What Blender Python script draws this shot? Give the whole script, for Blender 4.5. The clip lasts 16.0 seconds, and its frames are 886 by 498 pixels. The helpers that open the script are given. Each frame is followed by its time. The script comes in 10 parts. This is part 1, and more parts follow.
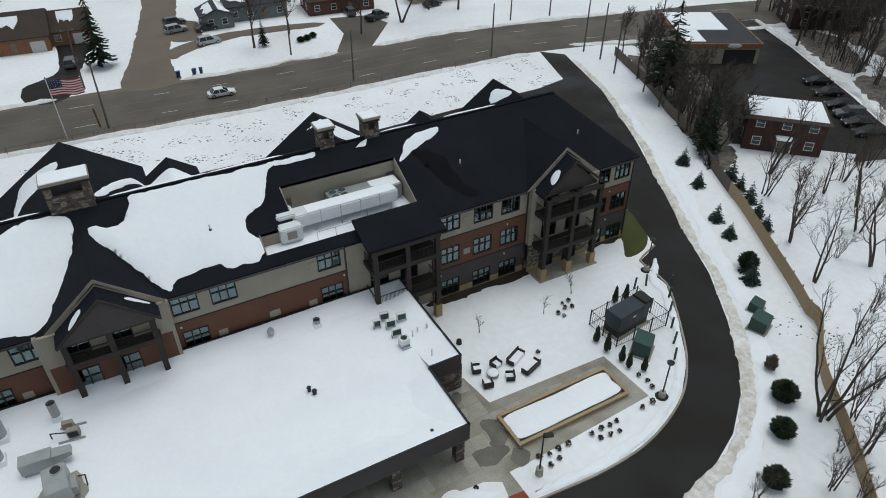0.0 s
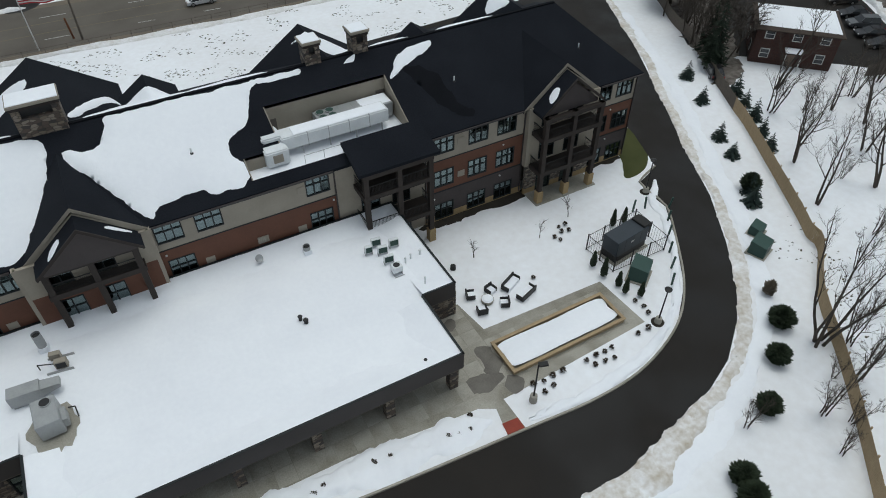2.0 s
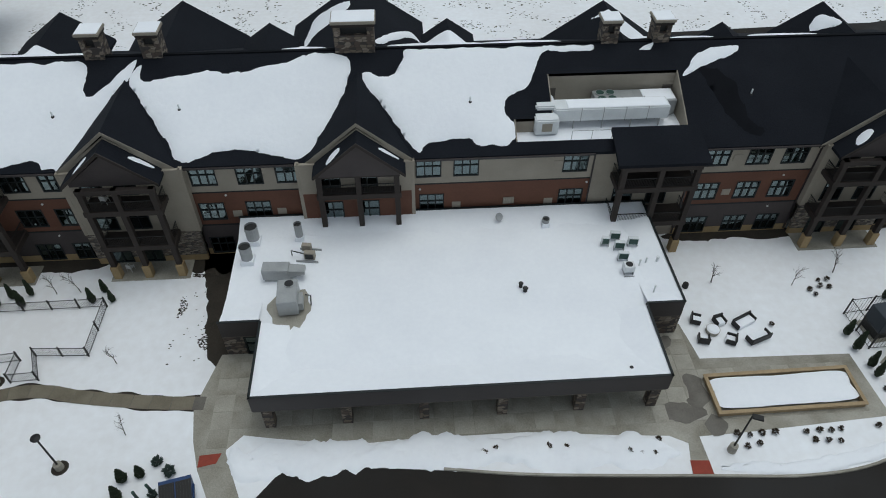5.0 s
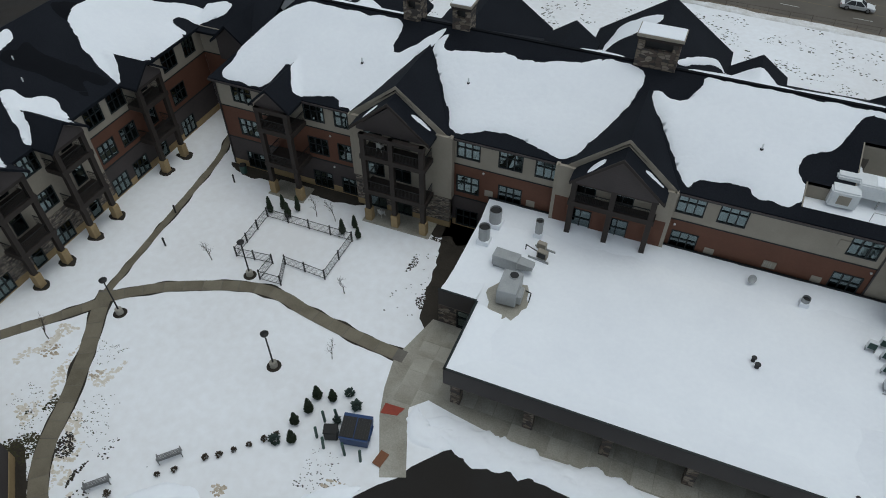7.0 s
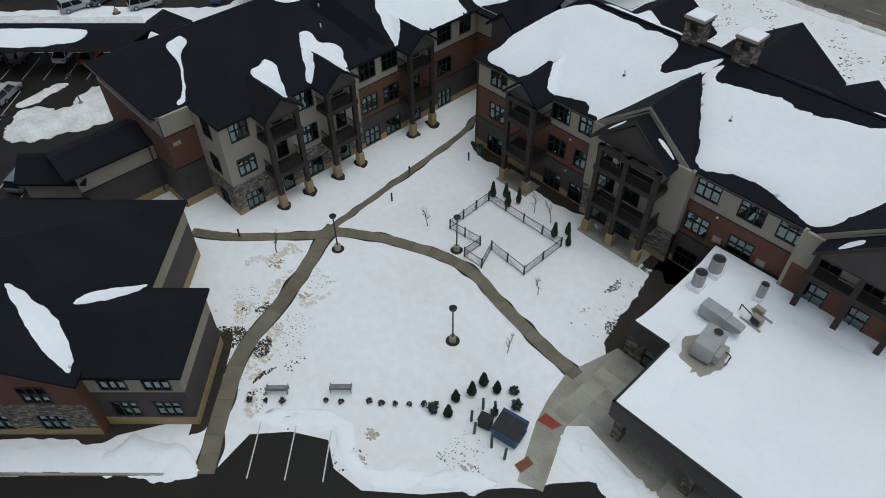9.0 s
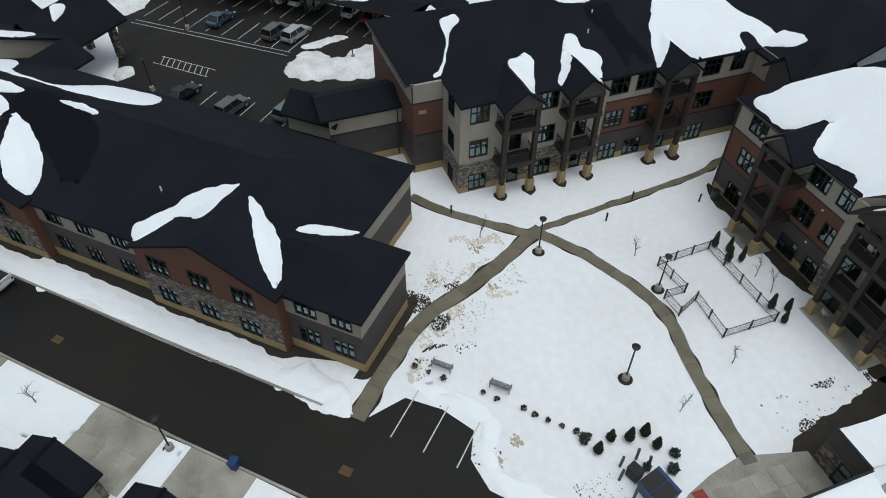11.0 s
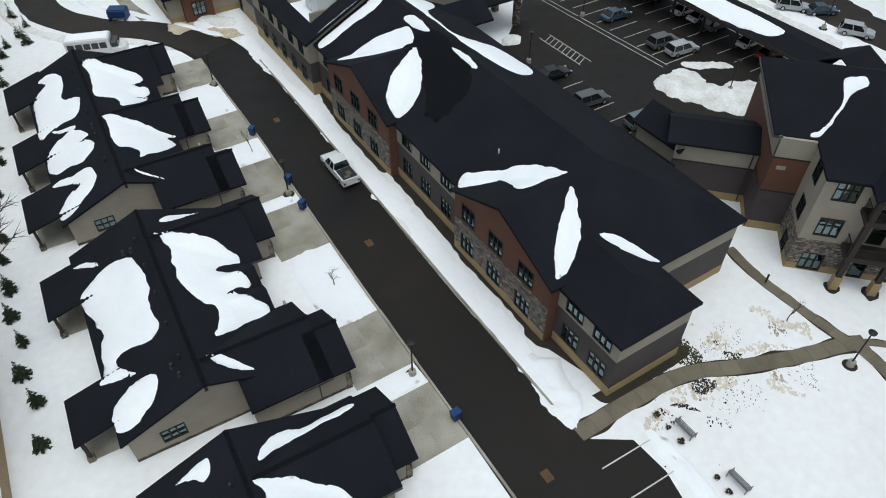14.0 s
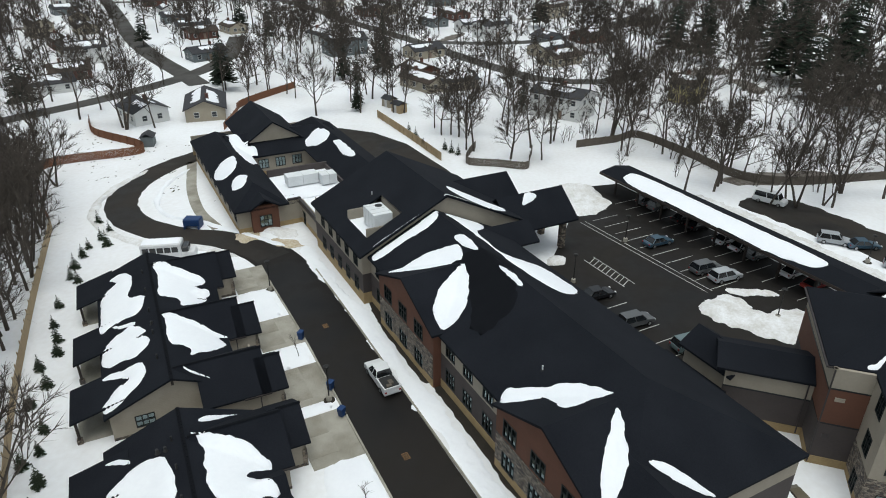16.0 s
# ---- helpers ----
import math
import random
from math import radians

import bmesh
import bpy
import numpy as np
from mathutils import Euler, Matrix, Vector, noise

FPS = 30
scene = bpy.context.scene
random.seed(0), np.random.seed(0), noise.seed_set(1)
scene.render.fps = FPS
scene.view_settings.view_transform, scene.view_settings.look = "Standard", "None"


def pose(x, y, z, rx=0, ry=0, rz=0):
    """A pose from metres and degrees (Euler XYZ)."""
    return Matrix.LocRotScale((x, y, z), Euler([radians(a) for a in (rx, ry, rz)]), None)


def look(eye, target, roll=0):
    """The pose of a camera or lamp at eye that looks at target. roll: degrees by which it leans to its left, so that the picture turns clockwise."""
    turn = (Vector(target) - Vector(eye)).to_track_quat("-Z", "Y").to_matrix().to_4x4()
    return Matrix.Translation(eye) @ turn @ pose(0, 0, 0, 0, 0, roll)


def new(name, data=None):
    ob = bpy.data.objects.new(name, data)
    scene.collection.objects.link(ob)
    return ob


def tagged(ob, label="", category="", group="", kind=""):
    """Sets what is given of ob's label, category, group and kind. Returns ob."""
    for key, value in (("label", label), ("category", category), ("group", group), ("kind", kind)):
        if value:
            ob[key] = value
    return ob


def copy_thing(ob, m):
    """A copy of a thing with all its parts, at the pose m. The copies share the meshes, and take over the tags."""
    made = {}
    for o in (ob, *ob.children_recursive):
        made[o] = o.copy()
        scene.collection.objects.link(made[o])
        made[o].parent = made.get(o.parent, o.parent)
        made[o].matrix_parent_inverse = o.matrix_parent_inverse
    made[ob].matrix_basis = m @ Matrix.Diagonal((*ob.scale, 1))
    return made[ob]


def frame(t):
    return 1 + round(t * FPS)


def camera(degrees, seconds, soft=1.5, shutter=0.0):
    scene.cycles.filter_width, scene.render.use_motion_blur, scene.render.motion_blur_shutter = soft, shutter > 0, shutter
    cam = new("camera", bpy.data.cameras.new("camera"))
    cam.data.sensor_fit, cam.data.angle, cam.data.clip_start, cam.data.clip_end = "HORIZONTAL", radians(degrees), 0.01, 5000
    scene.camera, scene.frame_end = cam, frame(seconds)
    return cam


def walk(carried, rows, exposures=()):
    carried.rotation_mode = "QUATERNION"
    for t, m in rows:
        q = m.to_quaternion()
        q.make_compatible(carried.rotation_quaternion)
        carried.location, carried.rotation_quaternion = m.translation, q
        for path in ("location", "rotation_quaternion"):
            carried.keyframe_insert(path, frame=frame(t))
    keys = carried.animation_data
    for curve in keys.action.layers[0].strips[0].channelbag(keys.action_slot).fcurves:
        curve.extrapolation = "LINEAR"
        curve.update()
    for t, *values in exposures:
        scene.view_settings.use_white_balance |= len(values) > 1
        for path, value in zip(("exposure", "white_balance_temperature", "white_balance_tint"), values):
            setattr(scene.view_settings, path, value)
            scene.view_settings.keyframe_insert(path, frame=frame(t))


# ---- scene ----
cam = camera(66.2, 16.0, soft=1.0)
# seconds, x, y, z, yaw, pitch, roll
PATH = [
    (0, -7.456, -8.850, 47.166, -28.157, -36.127, -0.281),
    (0.5, -6.752, -7.696, 47.054, -28.583, -37.497, -0.098),
    (1, -6.300, -7.002, 46.943, -28.939, -39.407, 0.104),
    (1.5, -6.175, -6.795, 46.863, -28.855, -41.597, -0.023),
    (2, -6.267, -6.777, 46.801, -28.774, -43.577, -0.032),
    (2.5, -6.478, -6.783, 46.748, -28.783, -45.232, -0.014),
    (3, -6.757, -6.778, 46.705, -28.314, -45.190, 0.083),
    (3.5, -7.082, -6.744, 46.671, -23.031, -45.160, 0.017),
    (4, -7.344, -6.662, 46.631, -16.235, -45.169, -0.059),
    (4.2, -7.453, -6.623, 46.620, -13.816, -45.218, 0.045),
    (6.3, -9.213, -5.700, 46.211, 12.596, -45.372, 0.365),
    (6.5, -9.228, -5.677, 46.211, 15.332, -45.374, 0.251),
    (7, -9.233, -5.619, 46.226, 22.156, -45.357, 0.059),
    (7.5, -9.204, -5.575, 46.257, 28.813, -45.396, -0.125),
    (8, -9.252, -5.566, 46.292, 34.730, -45.419, -0.240),
    (8.5, -9.319, -5.627, 46.354, 40.538, -45.378, -0.205),
    (9, -9.367, -5.628, 46.339, 46.460, -45.302, -0.282),
    (9.2, -9.393, -5.630, 46.334, 48.787, -45.273, -0.114),
    (11.3, -9.830, -5.760, 45.989, 73.218, -44.933, 0.144),
    (11.5, -9.837, -5.767, 45.986, 75.580, -44.949, -0.028),
    (12, -9.839, -5.792, 45.993, 81.436, -44.878, -0.073),
    (12.5, -9.814, -5.811, 46.017, 87.222, -44.852, -0.100),
    (13, -9.808, -5.828, 46.008, 92.952, -44.790, -0.060),
    (13.5, -9.823, -5.851, 45.999, 98.610, -44.811, -0.041),
    (14, -9.827, -5.847, 45.979, 103.774, -44.785, -0.025),
    (14.5, -9.854, -5.868, 45.983, 107.169, -42.332, 0.144),
    (15, -9.828, -5.871, 46.023, 107.710, -37.222, 0.238),
    (15.5, -9.782, -5.850, 46.072, 108.217, -31.921, 0.141),
    (16, -9.683, -5.818, 46.135, 108.284, -27.064, 0.190),
]
walk(cam, [(t, pose(x, y, z, 90 + pitch, 0, yaw) @ pose(0, 0, 0, 0, 0, roll)) for t, x, y, z, yaw, pitch, roll in PATH],
     [(0, -0.38, 6680, 10), (3.5, -0.43, 6640, 10), (7, -0.60, 6540, 10), (9, -0.50, 6540, 10), (11.3, -0.18, 6620, 10), (12.5, -0.08, 6700, 10), (14, -0.03, 6720, 10), (16, 0.03, 6900, 10)])

# ---- light ----
world = bpy.data.worlds.new("overcast_sky")
scene.world = world
world.use_nodes = True
wn, wl = world.node_tree.nodes, world.node_tree.links
sky = wn.new("ShaderNodeTexSky")
sky.sky_type, sky.sun_disc = "NISHITA", False
sky.sun_elevation, sky.sun_rotation = radians(79), radians(60)
sky.air_density, sky.dust_density = 1.0, 3.0
grey = wn.new("ShaderNodeHueSaturation")
grey.inputs["Saturation"].default_value = 0.30
wl.new(sky.outputs[0], grey.inputs["Color"])
tone = wn.new("ShaderNodeMix")
tone.data_type, tone.blend_type = "RGBA", "MULTIPLY"
tone.inputs[0].default_value, tone.inputs[7].default_value = 1.0, (0.90, 1.0, 1.03, 1)
wl.new(grey.outputs[0], tone.inputs[6])
wl.new(tone.outputs[2], wn["Background"].inputs["Color"])
wn["Background"].inputs["Strength"].default_value = 0.165
sun_data = bpy.data.lights.new("sun", "SUN")
sun_data.energy, sun_data.angle, sun_data.color = 0.75, radians(40), (0.97, 1.0, 0.98)
sun = new("sun", sun_data)
sun.matrix_world = look((0, 0, 80), (-10, -6, 20))


# ---- materials ----
def mat(name, a, b=None, scale=1.0, rough=0.8, bump=0.0, grain=12.0, mix=0.5, lap=0.0, spec=0.3, metal=0.0, rough2=None, detail=5.0):
    """A surface of two tones mixed at two scales, with fine relief; lap: height of horizontal boards."""
    m = bpy.data.materials.new(name)
    m.use_nodes = True
    n, l = m.node_tree.nodes, m.node_tree.links
    p = n["Principled BSDF"]
    p.inputs["Roughness"].default_value, p.inputs["Metallic"].default_value = rough, metal
    p.inputs["Specular IOR Level"].default_value = spec
    b = b or tuple(c * 0.75 for c in a)
    co = n.new("ShaderNodeTexCoord")
    big, fine = n.new("ShaderNodeTexNoise"), n.new("ShaderNodeTexNoise")
    big.inputs["Scale"].default_value, fine.inputs["Scale"].default_value = scale, grain
    big.inputs["Detail"].default_value = fine.inputs["Detail"].default_value = detail
    info = n.new("ShaderNodeObjectInfo")
    add = n.new("ShaderNodeVectorMath")
    mul = n.new("ShaderNodeVectorMath")
    mul.operation = "SCALE"
    mul.inputs[0].default_value = (37.0, 19.0, 11.0)
    l.new(info.outputs["Random"], mul.inputs["Scale"])
    l.new(co.outputs["Object"], add.inputs[0]), l.new(mul.outputs[0], add.inputs[1])
    l.new(add.outputs[0], big.inputs["Vector"]), l.new(add.outputs[0], fine.inputs["Vector"])
    avg = n.new("ShaderNodeMix")
    avg.inputs[0].default_value = mix
    l.new(big.outputs["Fac"], avg.inputs[2]), l.new(fine.outputs["Fac"], avg.inputs[3])
    ramp = n.new("ShaderNodeValToRGB")
    ramp.color_ramp.elements[0].position, ramp.color_ramp.elements[1].position = 0.32, 0.68
    ramp.color_ramp.elements[0].color, ramp.color_ramp.elements[1].color = (*a, 1), (*b, 1)
    l.new(avg.outputs[0], ramp.inputs["Fac"])
    l.new(ramp.outputs["Color"], p.inputs["Base Color"])
    if rough2 is not None:
        rr = n.new("ShaderNodeMapRange")
        rr.inputs["From Min"].default_value, rr.inputs["From Max"].default_value = 0.4, 0.6
        rr.inputs["To Min"].default_value, rr.inputs["To Max"].default_value = rough, rough2
        l.new(big.outputs["Fac"], rr.inputs["Value"]), l.new(rr.outputs[0], p.inputs["Roughness"])
    height = fine.outputs["Fac"]
    if lap:
        sep, k, fr, sm = n.new("ShaderNodeSeparateXYZ"), n.new("ShaderNodeMath"), n.new("ShaderNodeMath"), n.new("ShaderNodeMath")
        k.operation, k.inputs[1].default_value, fr.operation, sm.operation = "MULTIPLY", 1 / lap, "FRACT", "ADD"
        l.new(co.outputs["Object"], sep.inputs[0]), l.new(sep.outputs[2], k.inputs[0]), l.new(k.outputs[0], fr.inputs[0])
        fm = n.new("ShaderNodeMath")
        fm.operation, fm.inputs[1].default_value = "MULTIPLY", 0.25
        l.new(fine.outputs["Fac"], fm.inputs[0])
        l.new(fr.outputs[0], sm.inputs[0]), l.new(fm.outputs[0], sm.inputs[1])
        height = sm.outputs[0]
    if bump:
        bn = n.new("ShaderNodeBump")
        bn.inputs["Strength"].default_value, bn.inputs["Distance"].default_value = 0.6, bump
        l.new(height, bn.inputs["Height"]), l.new(bn.outputs[0], p.inputs["Normal"])
    return m


def stone_mat(name, tones, sx, sz, mortar):
    """Coursed stones, each of its own tone, with recessed joints."""
    m = bpy.data.materials.new(name)
    m.use_nodes = True
    n, l = m.node_tree.nodes, m.node_tree.links
    p = n["Principled BSDF"]
    p.inputs["Roughness"].default_value = 0.85
    co, mp = n.new("ShaderNodeTexCoord"), n.new("ShaderNodeMapping")
    mp.inputs["Scale"].default_value = (sx, sx, sz)
    l.new(co.outputs["Object"], mp.inputs[0])
    cell, edge = n.new("ShaderNodeTexVoronoi"), n.new("ShaderNodeTexVoronoi")
    edge.feature = "DISTANCE_TO_EDGE"
    for v in (cell, edge):
        v.inputs["Scale"].default_value, v.inputs["Randomness"].default_value = 1.0, 0.8
        l.new(mp.outputs[0], v.inputs["Vector"])
    sep = n.new("ShaderNodeSeparateColor")
    l.new(cell.outputs["Color"], sep.inputs[0])
    ramp = n.new("ShaderNodeValToRGB")
    ramp.color_ramp.interpolation = "CONSTANT"
    ramp.color_ramp.elements[0].color = (*tones[0], 1)
    ramp.color_ramp.elements[1].position, ramp.color_ramp.elements[1].color = 1 / len(tones), (*tones[1], 1)
    for i, tone in enumerate(tones[2:], 2):
        ramp.color_ramp.elements.new(i / len(tones)).color = (*tone, 1)
    l.new(sep.outputs[0], ramp.inputs["Fac"])
    joint = n.new("ShaderNodeMapRange")
    joint.inputs["From Max"].default_value = 0.08
    l.new(edge.outputs["Distance"], joint.inputs["Value"])
    mx = n.new("ShaderNodeMix")
    mx.data_type = "RGBA"
    mx.inputs[6].default_value = (*mortar, 1)
    l.new(joint.outputs[0], mx.inputs[0]), l.new(ramp.outputs["Color"], mx.inputs[7]), l.new(mx.outputs[2], p.inputs["Base Color"])
    bn = n.new("ShaderNodeBump")
    bn.inputs["Distance"].default_value = 0.04
    l.new(joint.outputs[0], bn.inputs["Height"]), l.new(bn.outputs[0], p.inputs["Normal"])
    return m


def glass_mat(name, tint, gloss):
    """Window glass: clear through, with the sky's gloss."""
    m = bpy.data.materials.new(name)
    m.use_nodes = True
    n, l = m.node_tree.nodes, m.node_tree.links
    n.remove(n["Principled BSDF"])
    tr, gl, mx, fr = n.new("ShaderNodeBsdfTransparent"), n.new("ShaderNodeBsdfGlossy"), n.new("ShaderNodeMixShader"), n.new("ShaderNodeFresnel")
    tr.inputs["Color"].default_value, gl.inputs["Roughness"].default_value = (*tint, 1), 0.03
    gl.inputs["Color"].default_value = (*gloss, 1)
    fr.inputs["IOR"].default_value = 2.8
    l.new(fr.outputs[0], mx.inputs[0]), l.new(tr.outputs[0], mx.inputs[1]), l.new(gl.outputs[0], mx.inputs[2])
    l.new(mx.outputs[0], n["Material Output"].inputs["Surface"])
    return m


SNOW = mat("snow", (0.86, 0.88, 0.91), (0.80, 0.82, 0.86), 0.25, 0.75, 0.05, 2.5, 0.35, spec=0.2)
DIRTY = mat("ploughed_snow", (0.82, 0.83, 0.85), (0.55, 0.53, 0.50), 0.6, 0.85, 0.08, 3.0, 0.4, spec=0.2)
SANDY = mat("sandy_ploughed_snow", (0.82, 0.82, 0.83), (0.46, 0.40, 0.32), 0.5, 0.85, 0.08, 2.2, 0.5, spec=0.2)
FIELD = mat("snow_field", (0.85, 0.87, 0.90), (0.73, 0.725, 0.73), 0.06, 0.8, 0.06, 1.3, 0.35, spec=0.2)
ASPHALT = mat("wet_asphalt", (0.0055, 0.0055, 0.006), (0.024, 0.0205, 0.0175), 0.11, 0.45, 0.004, 30.0, 0.3, spec=0.2, rough2=0.8)
ROADTAR = mat("salted_road", (0.125, 0.108, 0.088), (0.080, 0.071, 0.061), 0.10, 0.75, 0.004, 20.0, 0.3, rough2=0.9)
TANLOT = mat("brown_drive", (0.17, 0.135, 0.10), (0.12, 0.10, 0.08), 0.15, 0.8, 0.004, 12.0, 0.4)
CONCRETE = mat("damp_concrete", (0.40, 0.38, 0.33), (0.185, 0.17, 0.135), 0.35, 0.6, 0.004, 10.0, 0.35, rough2=0.85)
WETWALK = mat("wet_footpath", (0.165, 0.15, 0.13), (0.095, 0.086, 0.074), 0.5, 0.4, 0.004, 10.0, 0.35, rough2=0.8)
SHINGLE = mat("dark_shingles", (0.0062, 0.0076, 0.0110), (0.0135, 0.0155, 0.0205), 0.22, 0.9, 0.02, 9.0, 0.5, spec=0.12)
WETSHINGLE = mat("wet_shingles", (0.0042, 0.005, 0.0068), (0.0065, 0.0075, 0.0098), 0.5, 0.9, 0.02, 9.0, 0.5, spec=0.1)
RUST = mat("rust_siding", (0.1395, 0.0612, 0.0387), (0.1098, 0.0486, 0.0315), 0.5, 0.75, 0.02, 5.0, 0.3, lap=0.2)
TAUPE = mat("taupe_siding", (0.0697, 0.0578, 0.0561), (0.0544, 0.0459, 0.045), 0.5, 0.75, 0.02, 5.0, 0.3, lap=0.2)
BEIGE = mat("beige_siding", (0.328, 0.2911, 0.2378), (0.2706, 0.2378, 0.1927), 0.5, 0.75, 0.012, 5.0, 0.3, lap=0.2)
PANEL = mat("beige_panel", (0.3145, 0.2805, 0.2295), (0.2635, 0.2338, 0.1913), 0.7, 0.75, 0.004, 6.0, 0.3)
TANSTONE = mat("tan_cast_stone", (0.36, 0.261, 0.1395), (0.279, 0.198, 0.1035), 0.8, 0.85, 0.015, 6.0, 0.4, lap=0.4)
LEDGE = stone_mat("ledge_stone", [(0.13, 0.10, 0.08), (0.22, 0.185, 0.15), (0.075, 0.065, 0.06), (0.30, 0.26, 0.21), (0.16, 0.14, 0.125)], 2.6, 7.5, (0.05, 0.045, 0.04))
FIELDSTONE = stone_mat("field_stone", [(0.10, 0.075, 0.06), (0.18, 0.145, 0.11), (0.06, 0.05, 0.047), (0.24, 0.20, 0.16)], 2.0, 4.0, (0.04, 0.035, 0.03))
BRICK = stone_mat("red_brick", [(0.12, 0.045, 0.03), (0.10, 0.036, 0.026), (0.14, 0.055, 0.035)], 4.5, 13.0, (0.10, 0.07, 0.06))
TIMBER = mat("dark_timber", (0.038, 0.029, 0.025), (0.028, 0.022, 0.019), 1.5, 0.7, 0.006, 14.0, 0.5)
FASCIA = mat("brown_metal_fascia", (0.040, 0.033, 0.033), (0.033, 0.028, 0.028), 0.4, 0.5, 0.0, 8.0, 0.4, spec=0.4)
BLACK = mat("black_frame", (0.008, 0.012, 0.013), (0.010, 0.014, 0.015), 2.0, 0.45, 0.0, 8.0)
IRON = mat("black_iron", (0.012, 0.012, 0.012), (0.016, 0.015, 0.014), 2.0, 0.5, 0.0, 8.0)
GLASS = glass_mat("window_glass", (0.16, 0.21, 0.22), (0.68, 0.86, 0.88))
CARGLASS = glass_mat("car_glass", (0.08, 0.09, 0.10), (0.8, 0.85, 0.9))
ROOM = mat("dim_room", (0.20, 0.18, 0.15), (0.12, 0.11, 0.10), 0.3, 0.9)
SOFFIT = mat("soffit", (0.128, 0.112, 0.096), (0.104, 0.092, 0.08), 0.5, 0.8)
GALV = mat("galvanised_metal", (0.38, 0.39, 0.39), (0.30, 0.31, 0.31), 1.2, 0.45, 0.003, 8.0, 0.4, spec=0.5, metal=0.35)
WHITEMETAL = mat("white_duct_metal", (0.72, 0.74, 0.75), (0.60, 0.62, 0.63), 0.8, 0.5, 0.003, 8.0, 0.4, spec=0.4)
DARKVENT = mat("dark_vent", (0.02, 0.02, 0.021), (0.03, 0.03, 0.03), 2.0, 0.6)
GREENBOX = mat("green_transformer", (0.030, 0.070, 0.058), (0.024, 0.058, 0.048), 0.8, 0.5, 0.0, 8.0)
BLUEBIN = mat("blue_plastic", (0.012, 0.045, 0.14), (0.010, 0.038, 0.115), 1.2, 0.45, 0.0, 8.0)
CEDAR = mat("new_fence_wood", (0.40, 0.30, 0.18), (0.29, 0.21, 0.125), 0.8, 0.8, 0.01, 6.0)
GREYWOOD = mat("weathered_fence", (0.13, 0.11, 0.09), (0.09, 0.075, 0.062), 0.8, 0.85, 0.01, 6.0)
BROWNWOOD = mat("brown_fence", (0.20, 0.085, 0.045), (0.14, 0.065, 0.038), 0.8, 0.85, 0.01, 6.0)
LANE = mat("salted_lane", (0.0095, 0.0092, 0.0092), (0.043, 0.037, 0.0315), 0.16, 0.55, 0.004, 20.0, 0.35, spec=0.2, rough2=0.85)
BARK = mat("bark", (0.085, 0.070, 0.058), (0.045, 0.037, 0.031), 1.5, 0.9, 0.02, 9.0)
TWIG = mat("twigs", (0.092, 0.076, 0.064), (0.055, 0.046, 0.039), 1.5, 0.9)
NEEDLE = mat("needles", (0.016, 0.027, 0.014), (0.028, 0.040, 0.020), 1.2, 0.8, 0.0, 6.0)
BLUESPRUCE = mat("spruce_needles", (0.035, 0.055, 0.050), (0.022, 0.036, 0.028), 1.2, 0.8, 0.0, 6.0)
DRYGRASS = mat("bare_turf", (0.030, 0.034, 0.014), (0.062, 0.052, 0.028), 0.8, 0.9, 0.03, 9.0, 0.5)
GREENTURF = mat("green_turf", (0.040, 0.048, 0.012), (0.062, 0.066, 0.020), 0.6, 0.9, 0.03, 9.0, 0.5)
SOIL = mat("dark_soil", (0.022, 0.019, 0.015), (0.042, 0.034, 0.026), 0.9, 0.9, 0.03, 8.0, 0.5)
WHITEPAINT = mat("white_paint", (0.62, 0.62, 0.60), (0.45, 0.45, 0.43), 2.0, 0.7)
YELLOWPAINT = mat("ochre_paint", (0.20, 0.155, 0.075), (0.12, 0.10, 0.07), 2.0, 0.7)
REDPAD = mat("red_tactile_pad", (0.30, 0.055, 0.035), (0.22, 0.045, 0.03), 2.0, 0.8)
RUBBER = mat("tyre_rubber", (0.012, 0.012, 0.012), (0.016, 0.016, 0.016), 2.0, 0.8)
CHROME = mat("wheel_metal", (0.45, 0.45, 0.46), (0.38, 0.38, 0.39), 2.0, 0.3, metal=0.9)
RUSTIRON = mat("rusty_iron", (0.20, 0.115, 0.055), (0.12, 0.07, 0.035), 3.0, 0.8)
LAMPRED = mat("tail_lamp", (0.25, 0.01, 0.01), (0.2, 0.01, 0.01), 2.0, 0.3)
LAMPCLEAR = mat("head_lamp", (0.7, 0.7, 0.7), (0.6, 0.6, 0.6), 2.0, 0.2)


def paint(name, c):
    return mat(name, c, tuple(v * 0.9 for v in c), 1.0, 0.28, 0.0, 8.0, spec=0.5)


CARS = [paint("white_car_paint", (0.70, 0.71, 0.72)), paint("silver_car_paint", (0.36, 0.38, 0.40)), paint("black_car_paint", (0.012, 0.012, 0.014)),
        paint("blue_car_paint", (0.035, 0.075, 0.11)), paint("grey_car_paint", (0.10, 0.105, 0.11)), paint("red_car_paint", (0.30, 0.03, 0.02)), paint("teal_car_paint", (0.12, 0.17, 0.18))]


# ---- building blocks ----
def mesh_of(bm, material, name="mesh", smooth=False):
    me = bpy.data.meshes.new(name)
    bm.normal_update()
    bm.to_mesh(me)
    bm.free()
    for m in material if isinstance(material, (list, tuple)) else [material]:
        me.materials.append(m)
    if smooth:
        me.polygons.foreach_set("use_smooth", [True] * len(me.polygons))
    return me


def part(name, bm, material, parent, label="", m=None, smooth=False):
    """Links a bmesh as one mesh object under a thing or a part."""
    ob = new(name, mesh_of(bm, material, name, smooth))
    ob.parent = parent
    if m is not None:
        ob.matrix_basis = m
    return tagged(ob, label)


def shared(name, me, parent, m, label=""):
    """One more object on a mesh that exists."""
    ob = new(name, me)
    ob.parent, ob.matrix_basis = parent, m
    return tagged(ob, label)


